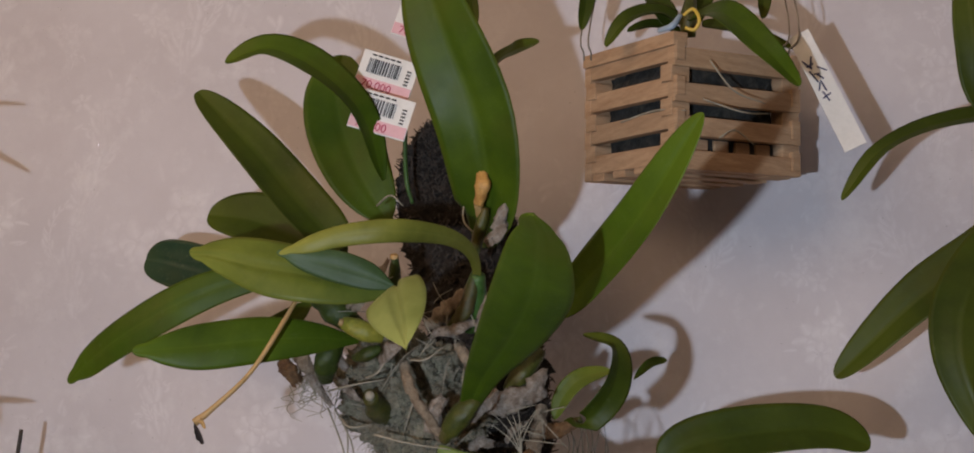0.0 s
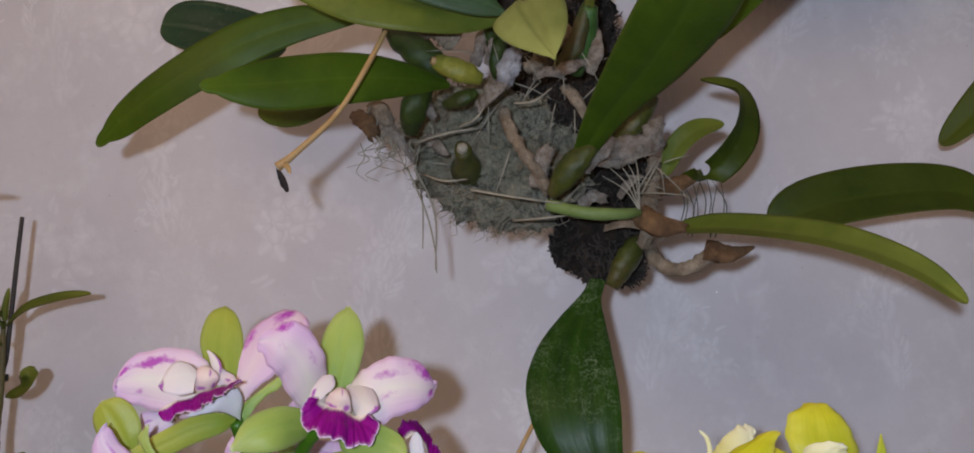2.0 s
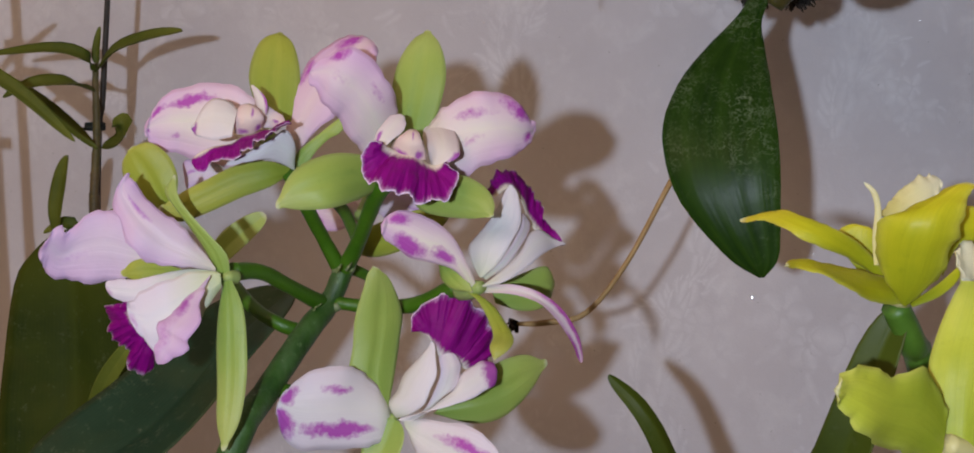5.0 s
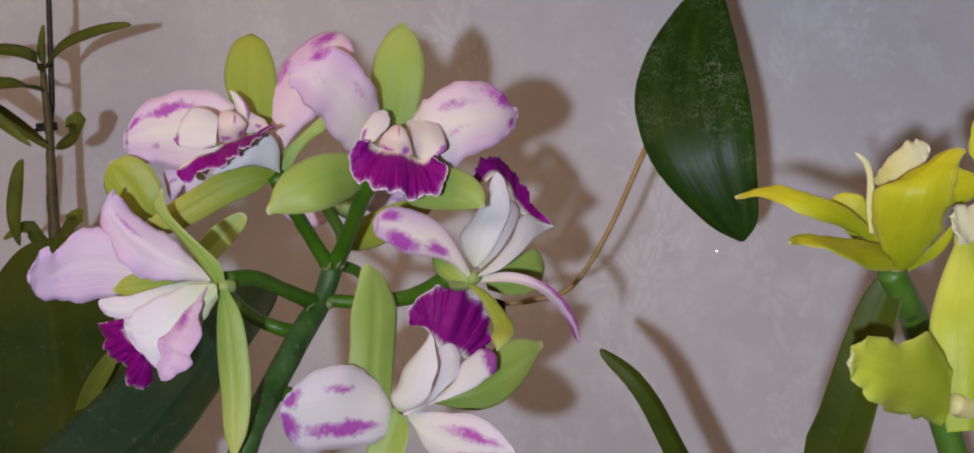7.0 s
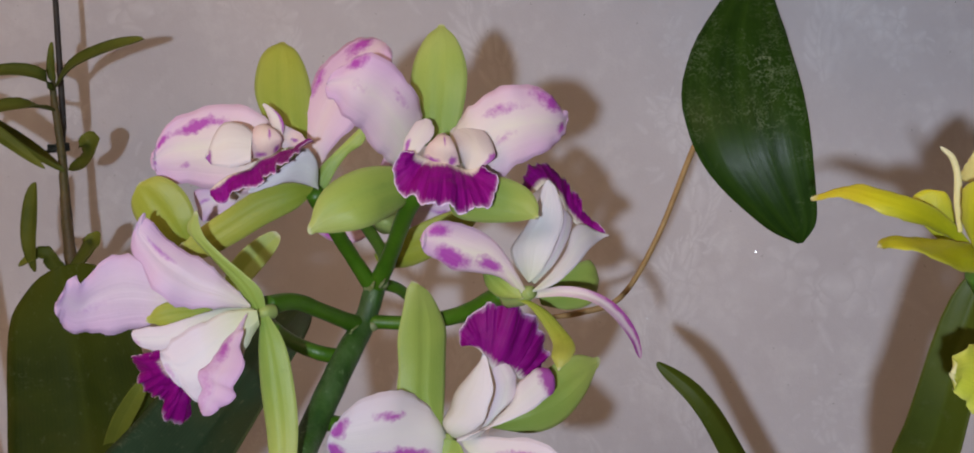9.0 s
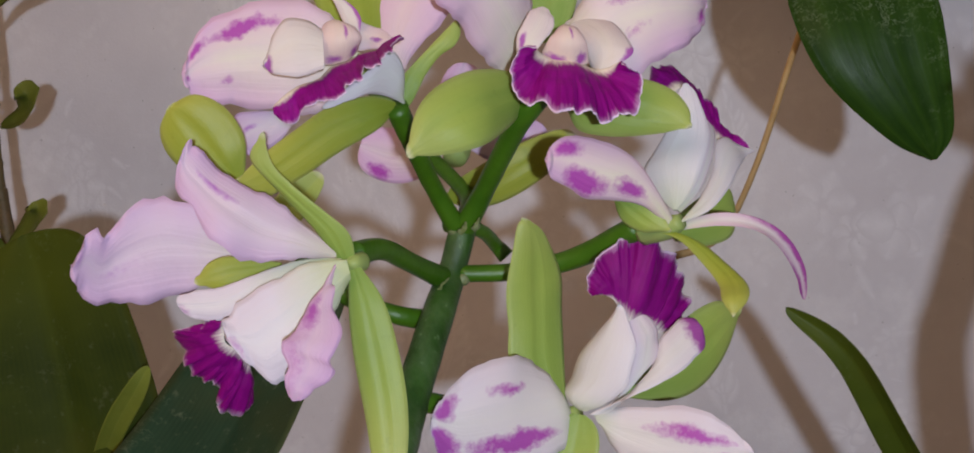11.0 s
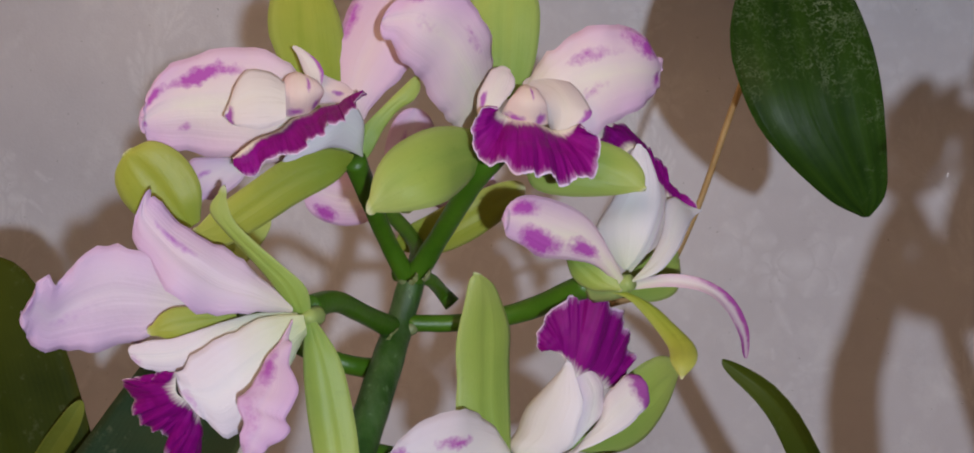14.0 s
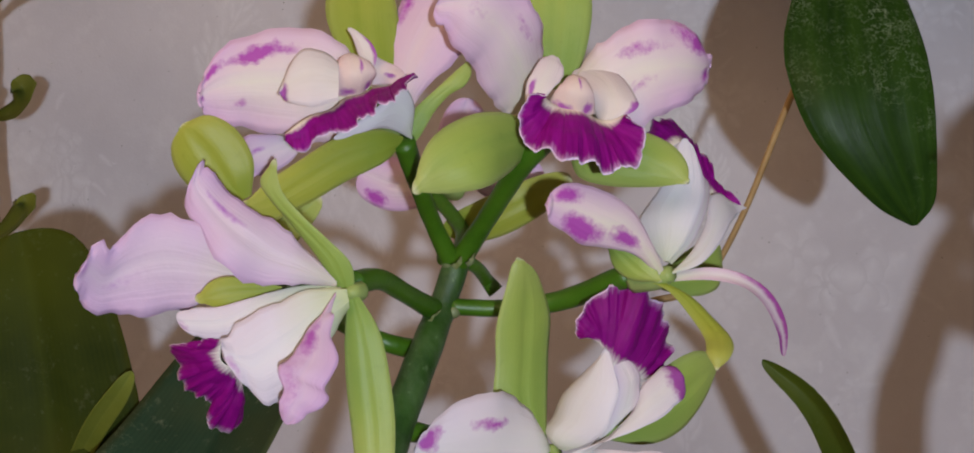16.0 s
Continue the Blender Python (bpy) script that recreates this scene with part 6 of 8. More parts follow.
sheet("side_lobe", [(-0.0470, 0.9800, 1.5380), (-0.0420, 0.9780, 1.5410), (-0.0390, 0.9790, 1.5430), (-0.0390, 0.9810, 1.5450), (-0.0410, 0.9860, 1.5490), (-0.0440, 0.9910, 1.5520), (-0.0490, 0.9940, 1.5540), (-0.0520, 0.9940, 1.5540), (-0.0550, 0.9930, 1.5520)], [(-0.0490, 0.9810, 1.5380), (-0.0500, 0.9820, 1.5420), (-0.0510, 0.9830, 1.5460), (-0.0530, 0.9880, 1.5490), (-0.0550, 0.9930, 1.5520)], b, LOBE, 0.16, 0.012, 3, 0.02, 1.4, blunt=0.92)
sheet("front_lobe", [(-0.0620, 0.9700, 1.5470), (-0.0610, 0.9730, 1.5460), (-0.0590, 0.9760, 1.5450), (-0.0560, 0.9770, 1.5440), (-0.0530, 0.9790, 1.5430), (-0.0500, 0.9800, 1.5410), (-0.0470, 0.9790, 1.5400), (-0.0430, 0.9760, 1.5410)], [(-0.0620, 0.9680, 1.5480), (-0.0660, 0.9670, 1.5470), (-0.0690, 0.9670, 1.5430), (-0.0690, 0.9670, 1.5400), (-0.0680, 0.9660, 1.5370), (-0.0660, 0.9650, 1.5340), (-0.0620, 0.9620, 1.5350), (-0.0590, 0.9590, 1.5320), (-0.0560, 0.9600, 1.5320), (-0.0540, 0.9600, 1.5310), (-0.0510, 0.9620, 1.5310), (-0.0500, 0.9630, 1.5290), (-0.0470, 0.9640, 1.5280), (-0.0450, 0.9660, 1.5280), (-0.0430, 0.9670, 1.5290), (-0.0400, 0.9690, 1.5290), (-0.0390, 0.9720, 1.5320), (-0.0380, 0.9740, 1.5360), (-0.0400, 0.9740, 1.5390), (-0.0420, 0.9740, 1.5410)], b, LIP, 0.07, 0.035, 7, 0.055, 0.5, swap=True, nu=150, nv=18, label="deep purple frilled lip with a pale edge")
# its neighbour, turned to the side
a = flower([(-0.1022, 0.9900, 1.5396), (-0.1052, 0.9850, 1.5456), (-0.1082, 0.9800, 1.5503)], (0.0028, 0.0034, 0.0030), "pink flower turned aside with a purple lip")
sheet("column", [(-0.1140, 0.9680, 1.5510), (-0.1130, 0.9650, 1.5560), (-0.1120, 0.9670, 1.5600), (-0.1100, 0.9710, 1.5610)], [(-0.1050, 0.9700, 1.5530), (-0.1030, 0.9670, 1.5560), (-0.1050, 0.9680, 1.5590), (-0.1100, 0.9710, 1.5610)], a, COLUMN, 0.20, 0.02, 3, blunt=0.88, nu=24)
sheet("dorsal_sepal", [(-0.1148, 0.9870, 1.5611), (-0.1182, 0.9898, 1.5716), (-0.1171, 0.9925, 1.5809), (-0.1139, 0.9952, 1.5858), (-0.1096, 0.9980, 1.5875)], [(-0.1000, 0.9870, 1.5537), (-0.0991, 0.9898, 1.5648), (-0.1002, 0.9925, 1.5752), (-0.1040, 0.9952, 1.5838), (-0.1096, 0.9980, 1.5875)], a, SEPAL_YELLOW, 0.10, blunt=0.95, ridge=0.05)
sheet("petal", [(-0.1066, 0.9820, 1.5555), (-0.1131, 0.9803, 1.5649), (-0.1232, 0.9787, 1.5686), (-0.1341, 0.9770, 1.5678), (-0.1424, 0.9753, 1.5649), (-0.1473, 0.9737, 1.5593), (-0.1489, 0.9720, 1.5540)], [(-0.1065, 0.9820, 1.5430), (-0.1176, 0.9802, 1.5399), (-0.1280, 0.9783, 1.5411), (-0.1378, 0.9765, 1.5442), (-0.1444, 0.9747, 1.5461), (-0.1486, 0.9728, 1.5490), (-0.1484, 0.9710, 1.5540)], a, PINK_ASIDE, 0.080, 0.032, 4, 0.068, 3.1, blunt=0.89)
sheet("petal", [(-0.0997, 0.9840, 1.5395), (-0.1029, 0.9867, 1.5519), (-0.1019, 0.9893, 1.5640), (-0.0988, 0.9920, 1.5730), (-0.0928, 0.9947, 1.5801), (-0.0845, 0.9973, 1.5855), (-0.0755, 1.0000, 1.5835)], [(-0.0990, 0.9840, 1.5430), (-0.0950, 0.9860, 1.5490), (-0.0900, 0.9870, 1.5540), (-0.0850, 0.9880, 1.5580), (-0.0810, 0.9890, 1.5630), (-0.0715, 0.9904, 1.5747), (-0.0732, 0.9920, 1.5832)], a, PINK_BACK, 0.080, 0.032, 4, 0.068, 4.0, blunt=0.89)
sheet("lateral_sepal", [(-0.0992, 0.9800, 1.5394), (-0.1053, 0.9754, 1.5418), (-0.1143, 0.9708, 1.5407), (-0.1236, 0.9662, 1.5358), (-0.1317, 0.9616, 1.5309), (-0.1372, 0.9570, 1.5258)], [(-0.0994, 0.9800, 1.5373), (-0.1041, 0.9754, 1.5332), (-0.1135, 0.9708, 1.5293), (-0.1228, 0.9662, 1.5247), (-0.1318, 0.9616, 1.5215), (-0.1372, 0.9570, 1.5258)], a, SEPAL_YELLOW, 0.12, blunt=0.95, ridge=0.05)
sheet("lateral_sepal", [(-0.1373, 0.9700, 1.5277), (-0.1359, 0.9692, 1.5364), (-0.1394, 0.9685, 1.5442), (-0.1458, 0.9677, 1.5484), (-0.1526, 0.9670, 1.5465)], [(-0.1428, 0.9700, 1.5248), (-0.1505, 0.9692, 1.5287), (-0.1553, 0.9685, 1.5348), (-0.1561, 0.9677, 1.5411), (-0.1526, 0.9670, 1.5465)], a, SEPAL_YELLOW, 0.12, blunt=0.95, ridge=0.05)
sheet("lateral_sepal", [(-0.1000, 0.9820, 1.5390), (-0.0980, 0.9830, 1.5440), (-0.0950, 0.9830, 1.5470), (-0.0900, 0.9840, 1.5510), (-0.0850, 0.9850, 1.5550), (-0.0810, 0.9860, 1.5580)], [(-0.0990, 0.9820, 1.5370), (-0.0960, 0.9830, 1.5380), (-0.0930, 0.9830, 1.5420), (-0.0910, 0.9840, 1.5450), (-0.0870, 0.9850, 1.5490), (-0.0830, 0.9850, 1.5510), (-0.0810, 0.9860, 1.5540), (-0.0810, 0.9860, 1.5580)], a, SEPAL, 0.12, blunt=0.97, ridge=0.05)
sheet("side_lobe", [(-0.1120, 0.9660, 1.5590), (-0.1150, 0.9660, 1.5620), (-0.1200, 0.9650, 1.5630), (-0.1230, 0.9630, 1.5600), (-0.1250, 0.9620, 1.5560), (-0.1260, 0.9600, 1.5530)], [(-0.1120, 0.9610, 1.5500), (-0.1160, 0.9600, 1.5490), (-0.1190, 0.9590, 1.5490), (-0.1230, 0.9590, 1.5500), (-0.1250, 0.9600, 1.5510), (-0.1260, 0.9600, 1.5530)], a, LOBE_ASIDE, 0.10, 0.012, 3, 0.02, 2.0, blunt=0.93)
sheet("side_lobe", [(-0.1060, 0.9720, 1.5570), (-0.1080, 0.9720, 1.5610), (-0.1090, 0.9720, 1.5650), (-0.1100, 0.9730, 1.5670)], [(-0.1040, 0.9710, 1.5570), (-0.1030, 0.9700, 1.5600), (-0.1040, 0.9710, 1.5630), (-0.1070, 0.9720, 1.5660), (-0.1100, 0.9730, 1.5680)], a, LOBE_EDGED, 0.10, 0.01, 3, 0.02, 2.6, blunt=0.9)
sheet("side_lobe", [(-0.1050, 0.9740, 1.5610), (-0.1020, 0.9730, 1.5590), (-0.0980, 0.9710, 1.5570), (-0.0960, 0.9680, 1.5550)], [(-0.1060, 0.9720, 1.5530), (-0.1020, 0.9710, 1.5530), (-0.0990, 0.9690, 1.5530), (-0.0960, 0.9680, 1.5550)], a, LOBE_SPECKED, 0.10, 0.01, 3, 0.02, 3.6, blunt=0.95)
sheet("side_lobe", [(-0.0967, 0.9780, 1.5398), (-0.0952, 0.9748, 1.5475), (-0.0973, 0.9716, 1.5523), (-0.1014, 0.9680, 1.5489), (-0.1087, 0.9640, 1.5442), (-0.1137, 0.9600, 1.5408)], [(-0.0968, 0.9780, 1.5385), (-0.0999, 0.9730, 1.5410), (-0.1034, 0.9680, 1.5423), (-0.1074, 0.9640, 1.5416), (-0.1137, 0.9600, 1.5408)], a, SNOW, 0.10)
sheet("front_lobe", [(-0.1250, 0.9580, 1.5430), (-0.1220, 0.9580, 1.5450), (-0.1190, 0.9620, 1.5470), (-0.1150, 0.9670, 1.5480), (-0.1120, 0.9690, 1.5500), (-0.1080, 0.9710, 1.5510), (-0.1040, 0.9730, 1.5520), (-0.1010, 0.9740, 1.5520), (-0.0970, 0.9700, 1.5540), (-0.0940, 0.9660, 1.5550)], [(-0.1250, 0.9570, 1.5410), (-0.1230, 0.9560, 1.5390), (-0.1210, 0.9560, 1.5380), (-0.1190, 0.9560, 1.5390), (-0.1180, 0.9560, 1.5410), (-0.1150, 0.9560, 1.5420), (-0.1130, 0.9570, 1.5430), (-0.1110, 0.9570, 1.5420), (-0.1080, 0.9570, 1.5430), (-0.1070, 0.9560, 1.5450), (-0.1050, 0.9560, 1.5450), (-0.1030, 0.9560, 1.5460), (-0.1020, 0.9550, 1.5480), (-0.1010, 0.9540, 1.5480), (-0.0980, 0.9540, 1.5490), (-0.0970, 0.9540, 1.5490), (-0.0960, 0.9550, 1.5510), (-0.0950, 0.9570, 1.5520), (-0.0950, 0.9600, 1.5530), (-0.0930, 0.9660, 1.5550)], a, LIP, 0.06, 0.035, 7, 0.05, 1.7, swap=True, nu=150, nv=14, label="purple frilled lip seen edge-on")
sheet("petal", [(-0.1286, 0.9850, 1.5411), (-0.1362, 0.9850, 1.5421), (-0.1417, 0.9850, 1.5413), (-0.1405, 0.9850, 1.5322)], [(-0.1263, 0.9850, 1.5383), (-0.1303, 0.9850, 1.5342), (-0.1364, 0.9850, 1.5313), (-0.1405, 0.9850, 1.5322)], a, LILAC, 0.08, seed=5.0, blunt=0.89)
# flower that leans away to the side, seen from its flank
l = flower([(-0.1098, 0.9580, 1.5035), (-0.1111, 0.9550, 1.5037), (-0.1127, 0.9540, 1.5038)], (0.0024, 0.0022, 0.0012), "lilac flower seen from its side, lip hanging")
sheet("dorsal_sepal", [(-0.1144, 0.9550, 1.5035), (-0.1191, 0.9532, 1.5134), (-0.1244, 0.9514, 1.5216), (-0.1279, 0.9496, 1.5271), (-0.1299, 0.9478, 1.5325), (-0.1255, 0.9460, 1.5374)], [(-0.1107, 0.9550, 1.5033), (-0.1108, 0.9532, 1.5109), (-0.1155, 0.9514, 1.5173), (-0.1209, 0.9496, 1.5237), (-0.1249, 0.9478, 1.5299), (-0.1255, 0.9460, 1.5374)], l, SEPAL, 0.10, blunt=0.95, ridge=0.05)
sheet("petal", [(-0.1144, 0.9520, 1.5070), (-0.1225, 0.9510, 1.5172), (-0.1294, 0.9500, 1.5243), (-0.1375, 0.9490, 1.5302), (-0.1416, 0.9480, 1.5356), (-0.1440, 0.9470, 1.5373)], [(-0.1145, 0.9520, 1.5060), (-0.1236, 0.9483, 1.5070), (-0.1330, 0.9447, 1.5088), (-0.1388, 0.9410, 1.5146), (-0.1439, 0.9430, 1.5223), (-0.1474, 0.9450, 1.5287), (-0.1440, 0.9470, 1.5373)], l, LILAC, 0.100, 0.048, 4, 0.102, 0.7, ridge=0.05, blunt=0.89)
sheet("petal", [(-0.1334, 0.9620, 1.5089), (-0.1448, 0.9597, 1.5206), (-0.1547, 0.9573, 1.5264), (-0.1635, 0.9550, 1.5233), (-0.1683, 0.9527, 1.5179), (-0.1706, 0.9503, 1.5200), (-0.1757, 0.9480, 1.5128)], [(-0.1342, 0.9620, 1.5029), (-0.1522, 0.9592, 1.5020), (-0.1638, 0.9564, 1.5014), (-0.1731, 0.9536, 1.5020), (-0.1766, 0.9508, 1.5063), (-0.1757, 0.9480, 1.5128)], l, LILAC_PLAIN, 0.050, 0.048, 4, 0.102, 1.9, blunt=0.89)
sheet("lateral_sepal", [(-0.1286, 0.9560, 1.5060), (-0.1398, 0.9550, 1.5092), (-0.1455, 0.9540, 1.5085), (-0.1494, 0.9530, 1.5044)], [(-0.1288, 0.9560, 1.5046), (-0.1375, 0.9550, 1.5021), (-0.1434, 0.9540, 1.5016), (-0.1494, 0.9530, 1.5044)], l, SEPAL_YELLOW, 0.1, blunt=0.9, ridge=0.05)
sheet("lateral_sepal", [(-0.1124, 0.9540, 1.5030), (-0.1137, 0.9522, 1.4926), (-0.1139, 0.9504, 1.4811), (-0.1131, 0.9486, 1.4677), (-0.1125, 0.9468, 1.4563), (-0.1095, 0.9450, 1.4479)], [(-0.1099, 0.9540, 1.5034), (-0.1050, 0.9522, 1.4941), (-0.1030, 0.9504, 1.4816), (-0.1027, 0.9486, 1.4692), (-0.1047, 0.9468, 1.4570), (-0.1095, 0.9450, 1.4479)], l, SEPAL, 0.12, blunt=0.95, ridge=0.05)
sheet("side_lobe", [(-0.1134, 0.9520, 1.5056), (-0.1226, 0.9518, 1.5065), (-0.1335, 0.9516, 1.5049), (-0.1431, 0.9514, 1.5027), (-0.1504, 0.9512, 1.5024), (-0.1538, 0.9510, 1.4998)], [(-0.1145, 0.9520, 1.5033), (-0.1234, 0.9516, 1.5029), (-0.1327, 0.9512, 1.4996), (-0.1406, 0.9508, 1.4951), (-0.1481, 0.9504, 1.4956), (-0.1533, 0.9500, 1.5000)], l, LOBE_LIMED, 0.10, 0.02, 4, 0.05, 0.9)
sheet("side_lobe", [(-0.1118, 0.9500, 1.5054), (-0.1211, 0.9480, 1.5059), (-0.1308, 0.9460, 1.5030), (-0.1387, 0.9440, 1.4979), (-0.1410, 0.9420, 1.4922)], [(-0.1115, 0.9500, 1.5007), (-0.1152, 0.9483, 1.4950), (-0.1193, 0.9467, 1.4885), (-0.1255, 0.9450, 1.4822), (-0.1312, 0.9433, 1.4793), (-0.1359, 0.9417, 1.4854), (-0.1400, 0.9400, 1.4926)], l, LOBE_LIMED, 0.09, 0.03, 4, 0.06, seed=1.1)
sheet("side_lobe", [(-0.1140, 0.9470, 1.5050), (-0.1170, 0.9440, 1.5010), (-0.1200, 0.9410, 1.4980), (-0.1220, 0.9380, 1.4950), (-0.1240, 0.9360, 1.4920), (-0.1260, 0.9340, 1.4910), (-0.1260, 0.9330, 1.4890), (-0.1250, 0.9320, 1.4860), (-0.1260, 0.9310, 1.4830), (-0.1260, 0.9310, 1.4800), (-0.1250, 0.9310, 1.4780)], [(-0.1140, 0.9470, 1.5040), (-0.1150, 0.9450, 1.5010), (-0.1140, 0.9430, 1.5000), (-0.1150, 0.9410, 1.4970), (-0.1140, 0.9390, 1.4940), (-0.1130, 0.9370, 1.4910), (-0.1140, 0.9350, 1.4880), (-0.1160, 0.9340, 1.4850), (-0.1150, 0.9330, 1.4830), (-0.1170, 0.9320, 1.4810), (-0.1200, 0.9320, 1.4800), (-0.1210, 0.9310, 1.4790), (-0.1230, 0.9310, 1.4780), (-0.1250, 0.9310, 1.4780)], l, ROSE, 0.08, 0.035, 5, 0.05, 2.0, blunt=0.97, nu=60, nv=16)
sheet("front_lobe", [(-0.1430, 0.9500, 1.4950), (-0.1440, 0.9510, 1.4900), (-0.1420, 0.9540, 1.4870), (-0.1410, 0.9580, 1.4840), (-0.1420, 0.9610, 1.4780)], [(-0.1470, 0.9500, 1.4950), (-0.1510, 0.9530, 1.4930), (-0.1550, 0.9560, 1.4940), (-0.1590, 0.9590, 1.4920), (-0.1570, 0.9580, 1.4890), (-0.1560, 0.9570, 1.4860), (-0.1550, 0.9570, 1.4840), (-0.1550, 0.9570, 1.4810), (-0.1530, 0.9570, 1.4800), (-0.1510, 0.9570, 1.4800), (-0.1500, 0.9580, 1.4780), (-0.1490, 0.9580, 1.4750), (-0.1510, 0.9590, 1.4730), (-0.1500, 0.9600, 1.4710), (-0.1470, 0.9610, 1.4690), (-0.1450, 0.9630, 1.4700), (-0.1440, 0.9640, 1.4730), (-0.1440, 0.9640, 1.4760)], l, LIP_UPRIGHT, 0.12, 0.07, 5, 0.05, 2.1, swap=True, nu=150, nv=16, label="ruffled purple lip hanging down")
# flower on the other flank, lip turned upwards
r = flower([(-0.0418, 0.9920, 1.4969), (-0.0366, 0.9870, 1.4978), (-0.0324, 0.9840, 1.4992)], (0.0036, 0.0034, 0.002), "white flower with a purple lip turned upwards")
sheet("petal", [(-0.0340, 0.9840, 1.4989), (-0.0373, 0.9820, 1.5078), (-0.0416, 0.9800, 1.5164), (-0.0478, 0.9780, 1.5217), (-0.0552, 0.9760, 1.5248), (-0.0609, 0.9740, 1.5243), (-0.0634, 0.9720, 1.5203)], [(-0.0356, 0.9840, 1.4978), (-0.0411, 0.9817, 1.5044), (-0.0475, 0.9793, 1.5072), (-0.0550, 0.9770, 1.5090), (-0.0597, 0.9747, 1.5129), (-0.0631, 0.9723, 1.5159), (-0.0629, 0.9700, 1.5205)], r, PINK_FLARED, 0.16, 0.015, 3, 0.03, 6.0, blunt=0.89)
sheet("petal", [(-0.0346, 0.9850, 1.4988), (-0.0229, 0.9862, 1.4999), (-0.0131, 0.9874, 1.4971), (-0.0058, 0.9910, 1.4907), (-0.0016, 0.9970, 1.4809), (-0.0015, 1.0030, 1.4715)], [(-0.0340, 0.9850, 1.4969), (-0.0230, 0.9850, 1.4967), (-0.0140, 0.9850, 1.4943), (-0.0089, 0.9886, 1.4891), (-0.0046, 0.9958, 1.4803), (-0.0024, 1.0030, 1.4715)], r, PINK_CURLED, -0.15, seed=7.0, blunt=0.89)
sheet("lateral_sepal", [(-0.0349, 1.0080, 1.4963), (-0.0251, 1.0140, 1.5012), (-0.0176, 1.0200, 1.5033), (-0.0165, 1.0260, 1.4971)], [(-0.0337, 1.0080, 1.4909), (-0.0250, 1.0125, 1.4879), (-0.0179, 1.0170, 1.4890), (-0.0155, 1.0215, 1.4940), (-0.0165, 1.0260, 1.4971)], r, SEPAL, 0.1, blunt=0.95, ridge=0.05)
sheet("lateral_sepal", [(-0.0410, 0.9860, 1.4980), (-0.0340, 0.9820, 1.4950), (-0.0290, 0.9780, 1.4890), (-0.0260, 0.9730, 1.4840), (-0.0260, 0.9680, 1.4810), (-0.0240, 0.9660, 1.4770)], [(-0.0380, 0.9860, 1.4980), (-0.0290, 0.9820, 1.4940), (-0.0230, 0.9780, 1.4880), (-0.0190, 0.9730, 1.4830), (-0.0200, 0.9680, 1.4800), (-0.0240, 0.9660, 1.4770)], r, SEPAL_YELLOW, 0.16, blunt=0.97, ridge=0.05)
sheet("dorsal_sepal", [(-0.0486, 0.9880, 1.5074), (-0.0473, 0.9863, 1.5014), (-0.0429, 0.9847, 1.4979), (-0.0356, 0.9830, 1.4972)], [(-0.0457, 0.9850, 1.5089), (-0.0404, 0.9840, 1.5056), (-0.0369, 0.9830, 1.5015), (-0.0354, 0.9820, 1.4973)], r, SEPAL, 0.15, blunt=0.95, ridge=0.05)
sheet("side_lobe", [(-0.0340, 0.9870, 1.5020), (-0.0380, 0.9910, 1.5070), (-0.0400, 0.9950, 1.5120), (-0.0370, 0.9970, 1.5160), (-0.0330, 0.9980, 1.5210), (-0.0300, 0.9990, 1.5260), (-0.0280, 1.0000, 1.5310), (-0.0260, 1.0000, 1.5330)], [(-0.0330, 0.9870, 1.5020), (-0.0280, 0.9890, 1.5070), (-0.0240, 0.9920, 1.5140), (-0.0220, 0.9960, 1.5190), (-0.0220, 0.9980, 1.5230), (-0.0230, 0.9990, 1.5280), (-0.0240, 1.0000, 1.5310), (-0.0260, 1.0000, 1.5330)], r, SNOW, 0.12, 0.01, 3, 0.01, 0.5, blunt=0.95)
sheet("side_lobe", [(-0.0330, 0.9880, 1.5020), (-0.0280, 0.9920, 1.5070), (-0.0240, 0.9960, 1.5140), (-0.0220, 0.9990, 1.5200), (-0.0220, 1.0010, 1.5230)], [(-0.0320, 0.9880, 1.5010), (-0.0260, 0.9930, 1.5060), (-0.0220, 0.9980, 1.5120), (-0.0200, 1.0020, 1.5170), (-0.0200, 1.0030, 1.5200), (-0.0220, 1.0010, 1.5230)], r, WHITE, 0.06, 0.01, 3, 0.01, 2.5, blunt=0.97)
sheet("side_lobe", [(-0.0330, 0.9840, 1.4990), (-0.0270, 0.9880, 1.5040), (-0.0220, 0.9960, 1.5100), (-0.0200, 1.0030, 1.5160), (-0.0170, 1.0070, 1.5170), (-0.0130, 1.0100, 1.5140), (-0.0090, 1.0120, 1.5120)], [(-0.0330, 0.9840, 1.4990), (-0.0250, 0.9850, 1.5010), (-0.0190, 0.9920, 1.5050), (-0.0150, 1.0000, 1.5090), (-0.0120, 1.0080, 1.5110), (-0.0090, 1.0120, 1.5120)], r, SNOW, 0.07, 0.01, 3, 0.01, 1.5, blunt=1.0)
